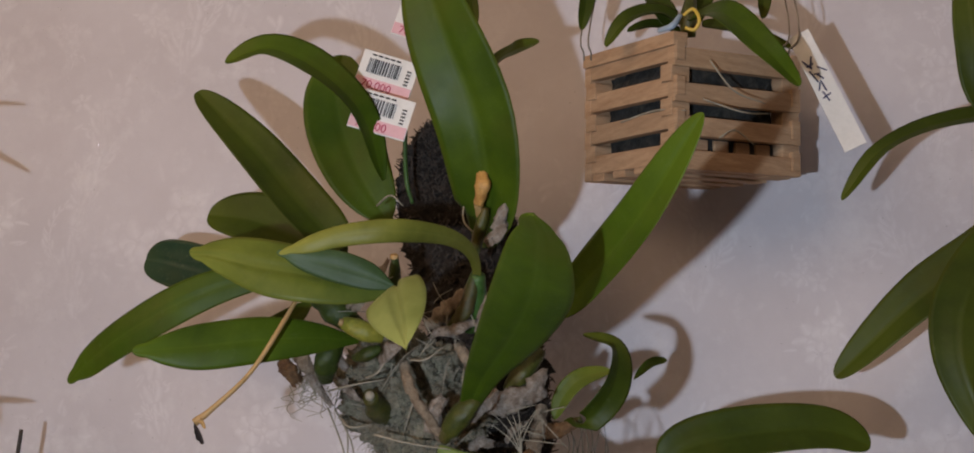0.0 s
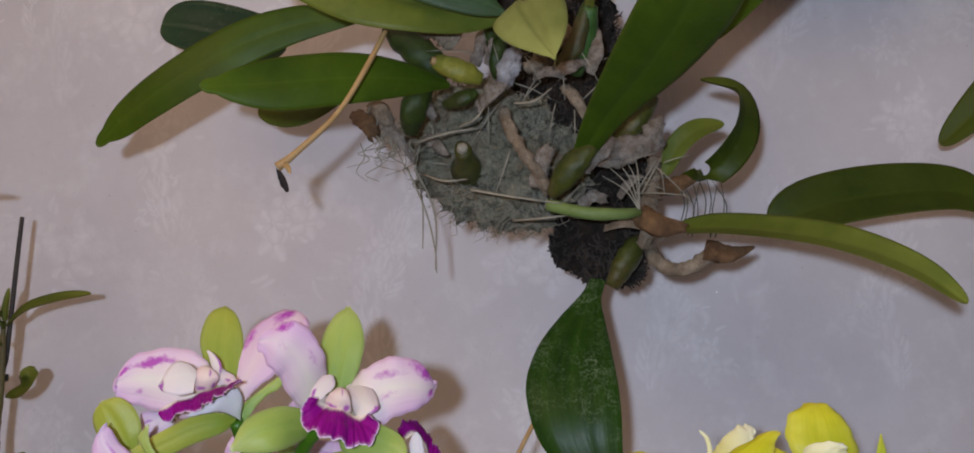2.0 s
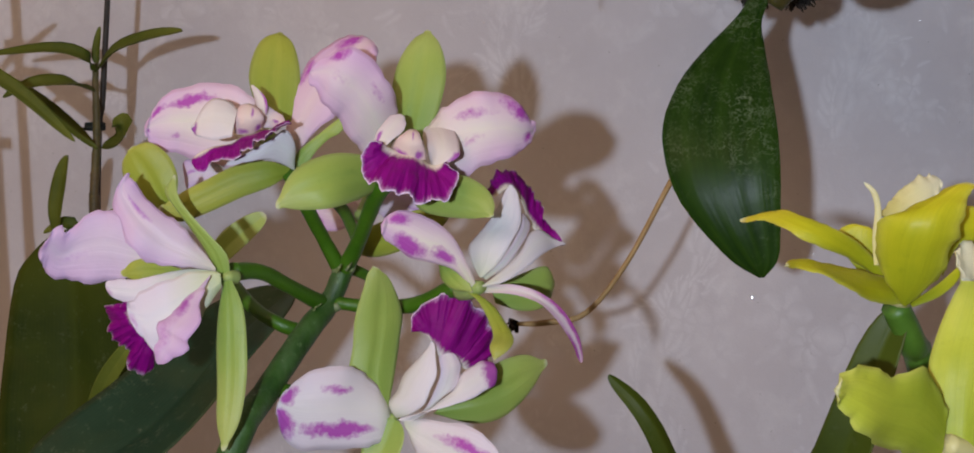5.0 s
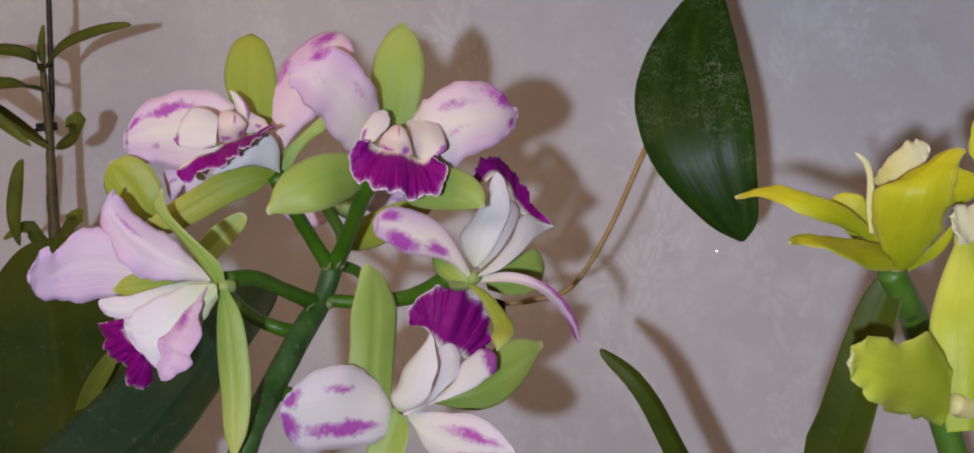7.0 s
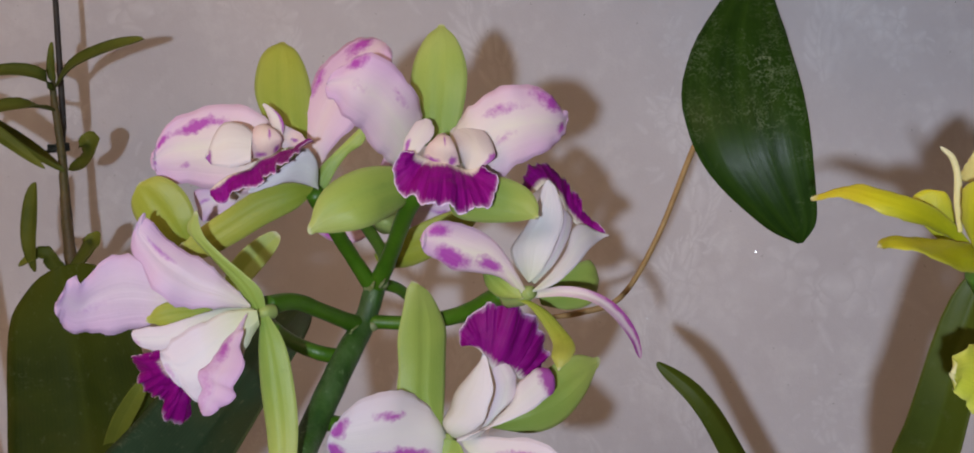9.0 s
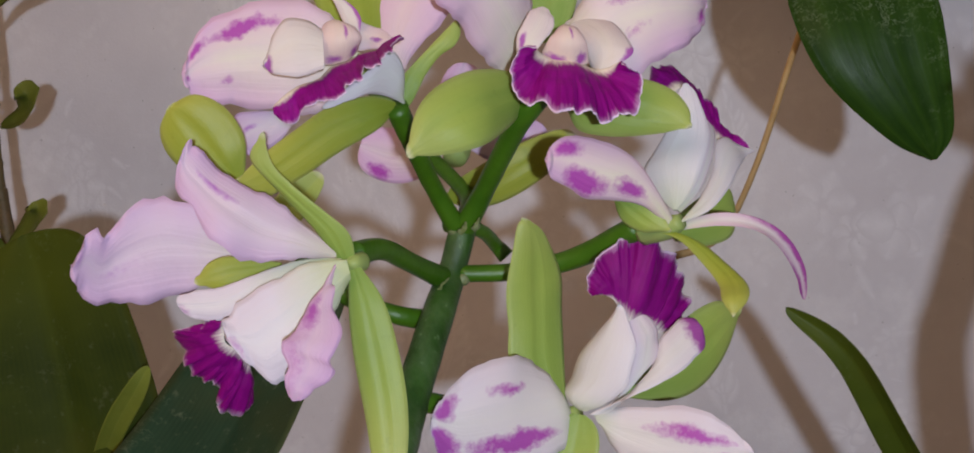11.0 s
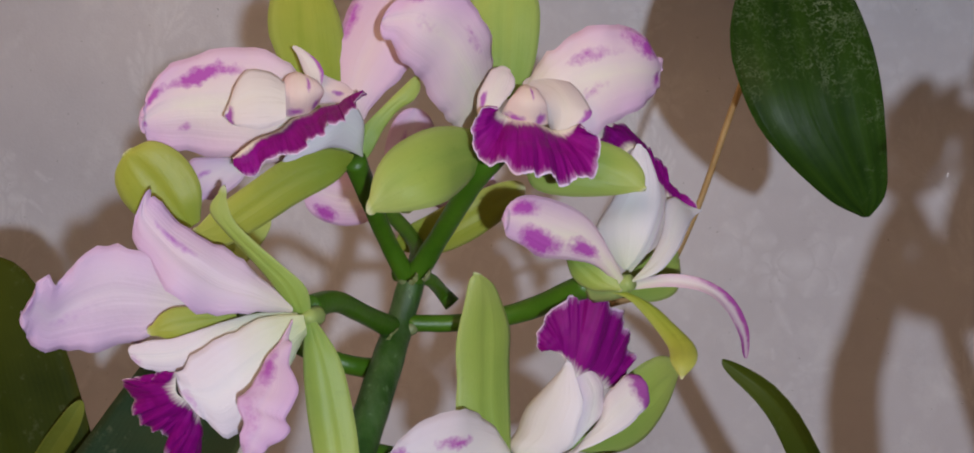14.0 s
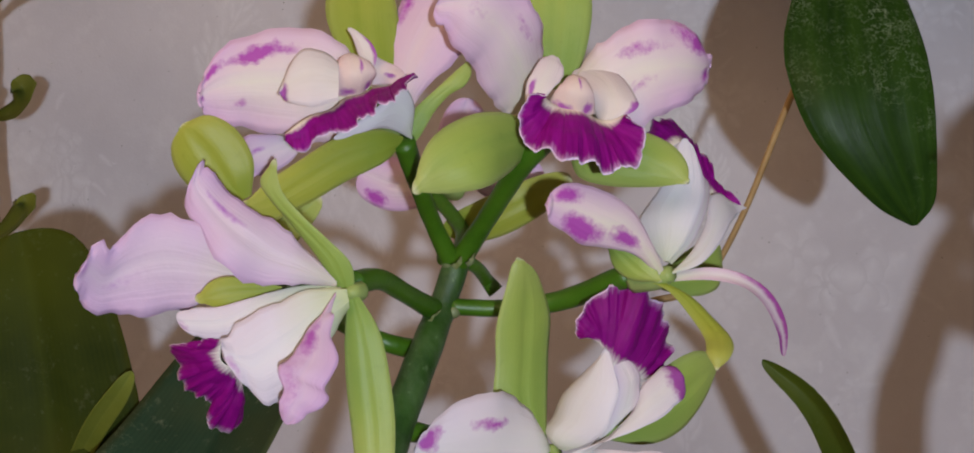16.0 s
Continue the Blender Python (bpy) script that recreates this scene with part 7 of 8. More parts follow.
sheet("front_lobe", [(-0.0318, 1.0000, 1.5288), (-0.0269, 1.0024, 1.5320), (-0.0231, 1.0048, 1.5265), (-0.0211, 1.0072, 1.5198), (-0.0176, 1.0096, 1.5150), (-0.0119, 1.0120, 1.5116)], [(-0.0371, 1.0080, 1.5310), (-0.0360, 1.0098, 1.5350), (-0.0331, 1.0116, 1.5376), (-0.0303, 1.0135, 1.5387), (-0.0282, 1.0153, 1.5365), (-0.0244, 1.0171, 1.5344), (-0.0231, 1.0175, 1.5304), (-0.0208, 1.0166, 1.5299), (-0.0188, 1.0157, 1.5264), (-0.0178, 1.0148, 1.5221), (-0.0146, 1.0139, 1.5177), (-0.0099, 1.0130, 1.5115)], r, LIP, 0.05, 0.08, 5, 0.12, 0.9, swap=True, nu=120, nv=14, label="purple frilled lip behind the white lobes")
# lowest flower, facing up at the viewer
e = flower([(-0.0800, 0.9960, 1.4450), (-0.0730, 0.9940, 1.4490), (-0.0650, 0.9900, 1.4520)], (0.0034, 0.0034, 0.002), "white and pink flower with an upright purple lip")
sheet("dorsal_sepal", [(-0.0750, 0.9860, 1.4560), (-0.0810, 0.9870, 1.4670), (-0.0800, 0.9880, 1.4770), (-0.0790, 0.9880, 1.4870), (-0.0760, 0.9880, 1.4970), (-0.0740, 0.9880, 1.5030), (-0.0720, 0.9890, 1.5050)], [(-0.0680, 0.9900, 1.4550), (-0.0670, 0.9950, 1.4670), (-0.0660, 0.9980, 1.4790), (-0.0650, 0.9980, 1.4870), (-0.0660, 0.9960, 1.4940), (-0.0680, 0.9920, 1.5010), (-0.0720, 0.9890, 1.5050)], e, SEPAL, 0.10, blunt=0.95, ridge=0.05)
sheet("petal", [(-0.0680, 0.9930, 1.4540), (-0.0720, 0.9890, 1.4640), (-0.0760, 0.9850, 1.4690), (-0.0810, 0.9790, 1.4720), (-0.0880, 0.9760, 1.4710), (-0.0950, 0.9730, 1.4670), (-0.1010, 0.9710, 1.4600)], [(-0.0670, 0.9910, 1.4510), (-0.0680, 0.9870, 1.4450), (-0.0730, 0.9830, 1.4430), (-0.0810, 0.9790, 1.4430), (-0.0910, 0.9750, 1.4430), (-0.0980, 0.9720, 1.4450), (-0.1010, 0.9710, 1.4520), (-0.1010, 0.9710, 1.4600)], e, SPOTTED, 0.100, 0.024, 3, 0.04, 0.2, blunt=0.92)
sheet("petal", [(-0.0610, 0.9860, 1.4520), (-0.0540, 0.9850, 1.4530), (-0.0450, 0.9830, 1.4530), (-0.0360, 0.9810, 1.4520), (-0.0280, 0.9790, 1.4470), (-0.0220, 0.9770, 1.4390)], [(-0.0600, 0.9860, 1.4490), (-0.0570, 0.9850, 1.4420), (-0.0510, 0.9830, 1.4360), (-0.0390, 0.9800, 1.4300), (-0.0260, 0.9780, 1.4320), (-0.0220, 0.9770, 1.4390)], e, STREAKED, 0.100, 0.032, 3, 0.04, 1.3, blunt=0.92)
sheet("lateral_sepal", [(-0.0520, 1.0000, 1.4544), (-0.0395, 1.0040, 1.4656), (-0.0318, 1.0090, 1.4703), (-0.0243, 1.0140, 1.4721), (-0.0172, 1.0190, 1.4689)], [(-0.0545, 1.0000, 1.4522), (-0.0410, 1.0040, 1.4485), (-0.0311, 1.0090, 1.4505), (-0.0229, 1.0140, 1.4582), (-0.0172, 1.0190, 1.4689)], e, SEPAL, 0.10, blunt=0.95, ridge=0.05)
blade("lateral_sepal", [(-0.0650, 0.9880, 1.4520), (-0.0680, 0.9850, 1.4430), (-0.0740, 0.9820, 1.4310)], 0.0135, e, SEPAL, "sepal", (0, -1, 0.3), 0.1)
sheet("side_lobe", [(-0.0650, 0.9910, 1.4530), (-0.0690, 0.9930, 1.4570), (-0.0660, 0.9930, 1.4610), (-0.0630, 0.9920, 1.4670), (-0.0580, 0.9900, 1.4720), (-0.0530, 0.9880, 1.4770), (-0.0510, 0.9860, 1.4800)], [(-0.0630, 0.9860, 1.4530), (-0.0580, 0.9830, 1.4550), (-0.0520, 0.9810, 1.4590), (-0.0500, 0.9810, 1.4640), (-0.0480, 0.9820, 1.4690), (-0.0490, 0.9840, 1.4750), (-0.0500, 0.9860, 1.4790), (-0.0510, 0.9860, 1.4800)], e, SNOW, 0.17, 0.008, 3, 0.01, 0.3, blunt=0.97)
sheet("side_lobe", [(-0.0570, 0.9870, 1.4530), (-0.0530, 0.9860, 1.4570), (-0.0500, 0.9860, 1.4630), (-0.0480, 0.9870, 1.4690), (-0.0490, 0.9890, 1.4740), (-0.0470, 0.9900, 1.4760)], [(-0.0550, 0.9870, 1.4530), (-0.0480, 0.9870, 1.4600), (-0.0430, 0.9890, 1.4640), (-0.0420, 0.9910, 1.4690), (-0.0420, 0.9910, 1.4720), (-0.0440, 0.9910, 1.4750), (-0.0470, 0.9900, 1.4760)], e, WHITE, 0.10, 0.008, 3, 0.02, 0.6, blunt=0.97)
sheet("side_lobe", [(-0.0560, 0.9840, 1.4530), (-0.0490, 0.9860, 1.4580), (-0.0440, 0.9890, 1.4630), (-0.0420, 0.9910, 1.4680), (-0.0390, 0.9930, 1.4700), (-0.0360, 0.9950, 1.4720), (-0.0330, 0.9960, 1.4720), (-0.0310, 0.9960, 1.4710), (-0.0300, 0.9950, 1.4680)], [(-0.0620, 0.9820, 1.4530), (-0.0520, 0.9820, 1.4560), (-0.0420, 0.9840, 1.4590), (-0.0360, 0.9870, 1.4610), (-0.0330, 0.9890, 1.4630), (-0.0310, 0.9910, 1.4640), (-0.0300, 0.9930, 1.4650), (-0.0300, 0.9950, 1.4680)], e, LOBE_WHITE_TIPPED, 0.12, 0.02, 4, 0.03, 1.8, blunt=0.95)
sheet("front_lobe", [(-0.0550, 0.9870, 1.4830), (-0.0520, 0.9870, 1.4810), (-0.0500, 0.9880, 1.4770), (-0.0490, 0.9890, 1.4740), (-0.0460, 0.9920, 1.4720), (-0.0430, 0.9930, 1.4710), (-0.0410, 0.9950, 1.4690), (-0.0390, 0.9970, 1.4690)], [(-0.0580, 0.9850, 1.4830), (-0.0580, 0.9860, 1.4850), (-0.0580, 0.9860, 1.4880), (-0.0560, 0.9870, 1.4910), (-0.0540, 0.9890, 1.4930), (-0.0500, 0.9910, 1.4950), (-0.0470, 0.9920, 1.4960), (-0.0440, 0.9930, 1.4960), (-0.0400, 0.9920, 1.4950), (-0.0380, 0.9920, 1.4940), (-0.0380, 0.9950, 1.4910), (-0.0350, 0.9980, 1.4890), (-0.0340, 1.0000, 1.4860), (-0.0340, 1.0010, 1.4840), (-0.0320, 1.0020, 1.4820), (-0.0330, 1.0030, 1.4780), (-0.0320, 1.0020, 1.4750), (-0.0340, 1.0010, 1.4730), (-0.0350, 0.9990, 1.4710), (-0.0390, 0.9970, 1.4690)], e, LIP_UPRIGHT, 0.07, 0.05, 7, 0.05, 0.3, swap=True, nu=150, nv=18, label="upright purple frilled lip")
# flower at the back, facing the wall
f = flower([(-0.0924, 1.0350, 1.5197), (-0.0914, 1.0400, 1.5228), (-0.0921, 1.0450, 1.5280)], (0.0034, 0.0042, 0.003), "pink flower behind the others, turned to the wall")
blade("lateral_sepal", [(-0.0951, 1.0300, 1.5088), (-0.0838, 1.0250, 1.5110), (-0.0708, 1.0250, 1.5159), (-0.0567, 1.0300, 1.5220)], 0.0129, f, SEPAL_YELLOW, "sepal", (0, -1, -0.2), -0.1)
blade("petal", [(-0.0926, 1.0400, 1.5210), (-0.1022, 1.0450, 1.5215), (-0.1120, 1.0500, 1.5220), (-0.1219, 1.0500, 1.5268)], 0.0165, f, PINK, "petal", (0, -1, 0.1), -0.05, seed=0.4)
blade("petal", [(-0.0903, 1.0400, 1.5245), (-0.0833, 1.0450, 1.5233), (-0.0726, 1.0500, 1.5198), (-0.0649, 1.0500, 1.5209)], 0.0154, f, LILAC, "petal", (0, -1, 0.1), -0.05, seed=1.4)
blade("dorsal_sepal", [(-0.0923, 1.0450, 1.5261), (-0.0898, 1.0500, 1.5348), (-0.0866, 1.0500, 1.5467)], 0.0151, f, LILAC, "sepal", (0, -1, 0.1), -0.05)
blade("lateral_sepal", [(-0.1517, 1.0300, 1.5023), (-0.1434, 1.0300, 1.5111), (-0.1320, 1.0350, 1.5209)], 0.0101, f, SEPAL, "sepal", (0, -1, 0), 0.1)
# its own leaves
blade("leaf", [(-0.2154, 1.0000, 1.4137), (-0.1842, 1.0300, 1.4361), (-0.1634, 1.0600, 1.4653), (-0.1456, 1.0900, 1.4864)], 0.0527, pink, BLUISH, "strap", (-0.3, -0.9, 0.6), 0.10, nu=28, nv=14, thick=0.0012, label="broad blue-green leaf behind the flowers")
blade("leaf", [(-0.225, 1.07, 1.14), (-0.228, 1.068, 1.23), (-0.231, 1.064, 1.32), (-0.2333, 1.0620, 1.4154), (-0.2349, 1.0660, 1.4586), (-0.2386, 1.0720, 1.4946), (-0.2432, 1.0780, 1.5119)], 0.0681, pink, SHADED, "strap", (0.1, -1, 0.1), 0.04, nu=28, nv=12, label="broad green leaf with shade darkened into its colour")
blade("leaf", [(-0.2301, 1.0700, 1.4304), (-0.2165, 1.0600, 1.4482), (-0.2067, 1.0550, 1.4591), (-0.2009, 1.0550, 1.4669)], 0.0080, pink, OLIVE, "strap", (0.3, -0.9, 0.2), 0.1)

# ---- the yellow orchid ----
yellow = thing("yellow_orchid", (0.15, 1.02, 1.13), "bright yellow orchid with ruffled cream lips in bloom", "orchid")
tube("flower_stem", [(0.15, 1.02, 1.135), (0.142, 1.0, 1.32), (0.1120, 0.9850, 1.4640), (0.1052, 0.9720, 1.4858), (0.1001, 0.9650, 1.4974)], (0.005, 0.0048, 0.0046, 0.0045, 0.0042), yellow, STEM_LIGHT)
tube("flower_stem", [(0.150, 1.02, 1.135), (0.155, 1.0, 1.32), (0.1372, 0.9850, 1.4528), (0.1397, 0.9800, 1.4778), (0.1412, 0.9750, 1.4943)], (0.005, 0.0048, 0.0046, 0.0044, 0.0042), yellow, STEM_LIGHT)


def yellow_flower(pts, label):
    return tube("flower", pts, (0.0036, 0.0042, 0.003), yellow, CREAM, label, rough=0.05)


p = yellow_flower([(0.1014, 0.9650, 1.4984), (0.1028, 0.9620, 1.5065), (0.1044, 0.9600, 1.5164)], "half-open yellow flower seen from below")
sheet("petal", [(0.0996, 0.9620, 1.5035), (0.0917, 0.9552, 1.5146), (0.0826, 0.9484, 1.5216), (0.0739, 0.9474, 1.5249), (0.0648, 0.9522, 1.5264), (0.0549, 0.9570, 1.5230)], [(0.0952, 0.9620, 1.5054), (0.0861, 0.9532, 1.5123), (0.0780, 0.9444, 1.5166), (0.0698, 0.9434, 1.5204), (0.0631, 0.9502, 1.5235), (0.0549, 0.9570, 1.5230)], p, YELLOW, 0.12, 0.07, 3, 0.10, 1.0)
sheet("petal", [(0.0978, 0.9580, 1.5063), (0.0897, 0.9490, 1.5092), (0.0794, 0.9400, 1.5122), (0.0724, 0.9310, 1.5138), (0.0694, 0.9220, 1.5129)], [(0.1022, 0.9540, 1.4990), (0.0939, 0.9436, 1.5004), (0.0871, 0.9332, 1.5046), (0.0792, 0.9268, 1.5096), (0.0726, 0.9244, 1.5115), (0.0694, 0.9220, 1.5129)], p, YELLOW, 0.10, 0.02)
sheet("petal", [(0.0912, 0.9680, 1.5055), (0.0862, 0.9680, 1.5118), (0.0830, 0.9680, 1.5185), (0.0870, 0.9680, 1.5217), (0.0920, 0.9680, 1.5210)], [(0.0956, 0.9680, 1.5055), (0.0951, 0.9680, 1.5139), (0.0939, 0.9680, 1.5194), (0.0920, 0.9680, 1.5210)], p, YELLOW, 0.10, 0.02, seed=2.0)
sheet("petal", [(0.1016, 0.9520, 1.4990), (0.0956, 0.9480, 1.5075), (0.0938, 0.9440, 1.5172), (0.0955, 0.9400, 1.5246), (0.1009, 0.9417, 1.5265), (0.1099, 0.9433, 1.5311), (0.1189, 0.9450, 1.5347)], [(0.1027, 0.9520, 1.4985), (0.1110, 0.9464, 1.5078), (0.1150, 0.9408, 1.5175), (0.1168, 0.9394, 1.5249), (0.1181, 0.9422, 1.5304), (0.1189, 0.9450, 1.5347)], p, YELLOW, 0.20, 0.045, 5, 0.10, 3.0)
sheet("petal", [(0.1128, 0.9680, 1.5101), (0.1157, 0.9698, 1.5246), (0.1207, 0.9715, 1.5271), (0.1264, 0.9732, 1.5253), (0.1308, 0.9750, 1.5221)], [(0.1137, 0.9650, 1.5064), (0.1179, 0.9675, 1.5149), (0.1232, 0.9700, 1.5160), (0.1282, 0.9725, 1.5186), (0.1308, 0.9750, 1.5221)], p, YELLOW, 0.10, 0.03, 3, 0.04, 4.0)
sheet("lateral_sepal", [(0.1040, 0.9580, 1.4991), (0.1109, 0.9607, 1.5036), (0.1167, 0.9633, 1.5085), (0.1205, 0.9660, 1.5123)], [(0.1047, 0.9560, 1.4981), (0.1122, 0.9593, 1.5008), (0.1178, 0.9627, 1.5055), (0.1205, 0.9660, 1.5123)], p, YELLOW, 0.12)
sheet("lip_edge", [(0.0936, 0.9530, 1.5105), (0.0931, 0.9530, 1.5186), (0.0937, 0.9530, 1.5263), (0.0929, 0.9530, 1.5309), (0.0907, 0.9530, 1.5347)], [(0.0949, 0.9530, 1.5105), (0.0953, 0.9530, 1.5186), (0.0957, 0.9530, 1.5253), (0.0944, 0.9530, 1.5318), (0.0907, 0.9530, 1.5347)], p, CREAM, 0.2, 0.05)
sheet("front_lobe", [(0.0954, 0.9580, 1.5253), (0.0997, 0.9607, 1.5307), (0.1055, 0.9633, 1.5361), (0.1127, 0.9660, 1.5352)], [(0.0973, 0.9550, 1.5239), (0.1029, 0.9580, 1.5253), (0.1107, 0.9610, 1.5276), (0.1126, 0.9640, 1.5353)], p, CREAM, 0.12, 0.09, 6, 0.14, label="ruffled cream lip")
q = yellow_flower([(0.1444, 0.9750, 1.5022), (0.1422, 0.9640, 1.5069), (0.1402, 0.9580, 1.5102)], "yellow flower with a broad cream lip")
sheet("front_lobe", [(0.1393, 0.9560, 1.5135), (0.1320, 0.9528, 1.5161), (0.1272, 0.9496, 1.5212), (0.1217, 0.9464, 1.5182), (0.1167, 0.9432, 1.5172), (0.1159, 0.9400, 1.5119)], [(0.1392, 0.9540, 1.5072), (0.1336, 0.9504, 1.5054), (0.1271, 0.9468, 1.5037), (0.1241, 0.9432, 1.5077), (0.1189, 0.9396, 1.5073), (0.1158, 0.9360, 1.5121)], q, CREAM, 0.08, 0.09, 6, 0.14, 0.4, label="frilled cream lip")
sheet("side_lobe", [(0.1408, 0.9570, 1.5089), (0.1328, 0.9552, 1.5150), (0.1299, 0.9534, 1.5226), (0.1307, 0.9516, 1.5281), (0.1368, 0.9498, 1.5302), (0.1440, 0.9480, 1.5295)], [(0.1483, 0.9570, 1.5090), (0.1480, 0.9540, 1.5189), (0.1469, 0.9510, 1.5250), (0.1440, 0.9480, 1.5295)], q, CREAM, 0.18, 0.02, seed=1.0)
sheet("side_lobe", [(0.1323, 0.9520, 1.5126), (0.1372, 0.9520, 1.5074), (0.1409, 0.9520, 1.5029), (0.1446, 0.9520, 1.5025)], [(0.1391, 0.9520, 1.5188), (0.1452, 0.9520, 1.5197), (0.1474, 0.9520, 1.5103), (0.1446, 0.9520, 1.5025)], q, CREAM, 0.12, 0.04, seed=1.5)
sheet("petal", [(0.1369, 0.9700, 1.5126), (0.1267, 0.9733, 1.5276), (0.1286, 0.9767, 1.5405), (0.1385, 0.9800, 1.5448)], [(0.1486, 0.9700, 1.5091), (0.1537, 0.9725, 1.5210), (0.1524, 0.9750, 1.5333), (0.1457, 0.9775, 1.5425), (0.1385, 0.9800, 1.5448)], q, YELLOW, 0.10, 0.04, 3, 0.06, 2.0)
sheet("petal", [(0.1443, 0.9620, 1.4989), (0.1538, 0.9653, 1.5143), (0.1688, 0.9687, 1.5224), (0.1860, 0.9720, 1.5236)], [(0.1482, 0.9580, 1.4968), (0.1621, 0.9610, 1.5054), (0.1734, 0.9640, 1.5094), (0.1814, 0.9670, 1.5139), (0.1857, 0.9700, 1.5236)], q, YELLOW, 0.12, 0.03, 3, 0.05, 3.0)
sheet("lateral_sepal", [(0.1539, 0.9560, 1.4989), (0.1414, 0.9533, 1.5006), (0.1326, 0.9507, 1.5093), (0.1205, 0.9480, 1.5121)], [(0.1533, 0.9540, 1.4926), (0.1374, 0.9513, 1.4937), (0.1284, 0.9487, 1.4996), (0.1204, 0.9460, 1.5121)], q, YELLOW, 0.12)
sheet("dorsal_sepal", [(0.1606, 0.9750, 1.5178), (0.1629, 0.9800, 1.5269), (0.1656, 0.9850, 1.5325)], [(0.1662, 0.9750, 1.5176), (0.1664, 0.9800, 1.5256), (0.1656, 0.9850, 1.5325)], q, LEMON, 0.1)
s = yellow_flower([(0.1338, 0.9600, 1.4517), (0.1206, 0.9450, 1.4578), (0.1133, 0.9380, 1.4616)], "low yellow flower with wide petals")
sheet("dorsal_sepal", [(0.1116, 0.9400, 1.4528), (0.1084, 0.9437, 1.4781), (0.1108, 0.9475, 1.4908), (0.1163, 0.9512, 1.5035), (0.1207, 0.9550, 1.5096)], [(0.1204, 0.9400, 1.4533), (0.1252, 0.9437, 1.4805), (0.1271, 0.9475, 1.4912), (0.1264, 0.9512, 1.5001), (0.1207, 0.9550, 1.5096)], s, LEMON, 0.10)
sheet("petal", [(0.1130, 0.9380, 1.4717), (0.1074, 0.9300, 1.4839), (0.0988, 0.9220, 1.4835), (0.0919, 0.9156, 1.4863), (0.0861, 0.9108, 1.4857), (0.0831, 0.9060, 1.4814)], [(0.1098, 0.9380, 1.4550), (0.0976, 0.9250, 1.4618), (0.0894, 0.9120, 1.4695), (0.0845, 0.9090, 1.4751), (0.0831, 0.9060, 1.4814)], s, LEMON, 0.10, 0.05, 4, 0.09, 1.0)
sheet("petal", [(0.1188, 0.9450, 1.4587), (0.1234, 0.9432, 1.4731), (0.1293, 0.9415, 1.4808), (0.1378, 0.9397, 1.4860), (0.1499, 0.9380, 1.4875)], [(0.1241, 0.9450, 1.4506), (0.1346, 0.9427, 1.4543), (0.1464, 0.9403, 1.4645), (0.1499, 0.9380, 1.4875)], s, LEMON, 0.08, 0.03, 4, 0.05, 2.0)
sheet("front_lobe", [(0.1410, 0.9550, 1.4884), (0.1337, 0.9517, 1.4946), (0.1289, 0.9483, 1.4912), (0.1275, 0.9450, 1.4858)], [(0.1421, 0.9550, 1.4843), (0.1355, 0.9517, 1.4855), (0.1307, 0.9483, 1.4849), (0.1275, 0.9450, 1.4858)], s, CREAM, 0.10, 0.06, label="frilled cream lip")
sheet("petal", [(0.1698, 0.9780, 1.4850), (0.1717, 0.9780, 1.4987), (0.1798, 0.9780, 1.5050), (0.1881, 0.9780, 1.5065)], [(0.1879, 0.9780, 1.4844), (0.1917, 0.9780, 1.4950), (0.1910, 0.9780, 1.5016), (0.1881, 0.9780, 1.5065)], s, LEMON, 0.08, 0.04, seed=4.0)
sheet("petal", [(0.1550, 0.9680, 1.4778), (0.1553, 0.9680, 1.4937), (0.1600, 0.9680, 1.5031)], [(0.1701, 0.9680, 1.4773), (0.1712, 0.9680, 1.4917), (0.1671, 0.9680, 1.4995), (0.1600, 0.9680, 1.5031)], s, YELLOW, 0.15, seed=5.0)
blade("leaf", [(0.115, 1.03, 1.14), (0.102, 1.015, 1.22), (0.090, 1.0, 1.30), (0.081, 0.985, 1.37), (0.0797, 0.9750, 1.4289), (0.0865, 0.9700, 1.4527), (0.0959, 0.9680, 1.4821), (0.1031, 0.9680, 1.4979)], 0.0201, yellow, DARK, "strap", (-0.3, -0.9, 0.2), 0.14, nu=24, nv=12)
# a narrow leaf of a low plant between the two
low = thing("narrow_leaf_orchid", (0.05, 1.10, 1.13), "low orchid with narrow pointed dark leaves", "orchid")
blade("leaf", [(0.05, 1.10, 1.135), (0.052, 1.092, 1.21), (0.053, 1.083, 1.29), (0.0497, 1.0750, 1.3537), (0.0264, 1.0600, 1.4181), (0.0148, 1.0550, 1.4436), (-0.0009, 1.0560, 1.4590)], 0.0122, low, DARK, "strap", (-0.5, -0.8, 0.3), 0.25)

tube("pseudobulb", [(0.05, 1.10, 1.135), (0.052, 1.098, 1.16), (0.056, 1.095, 1.19)], (0.007, 0.008, 0.004), low, BULB_GREEN)

# ---- the wooden slat basket ----
corner = Vector((0.1584, 1.1850, 1.8675))
ANG = 39.5
SIDE = 0.104
basket = thing("wooden_basket", corner + Vector((0, 0, -0.045)), "hanging basket of pale wooden slats holding a small orchid", "plant basket")
lean = pose(*corner, 7.0, 1.0, 0)
TO_LEFT = Vector((-math.cos(radians(90 - ANG)), math.sin(radians(90 - ANG)), 0))
TO_RIGHT = Vector((math.cos(radians(ANG)), math.sin(radians(ANG)), 0))


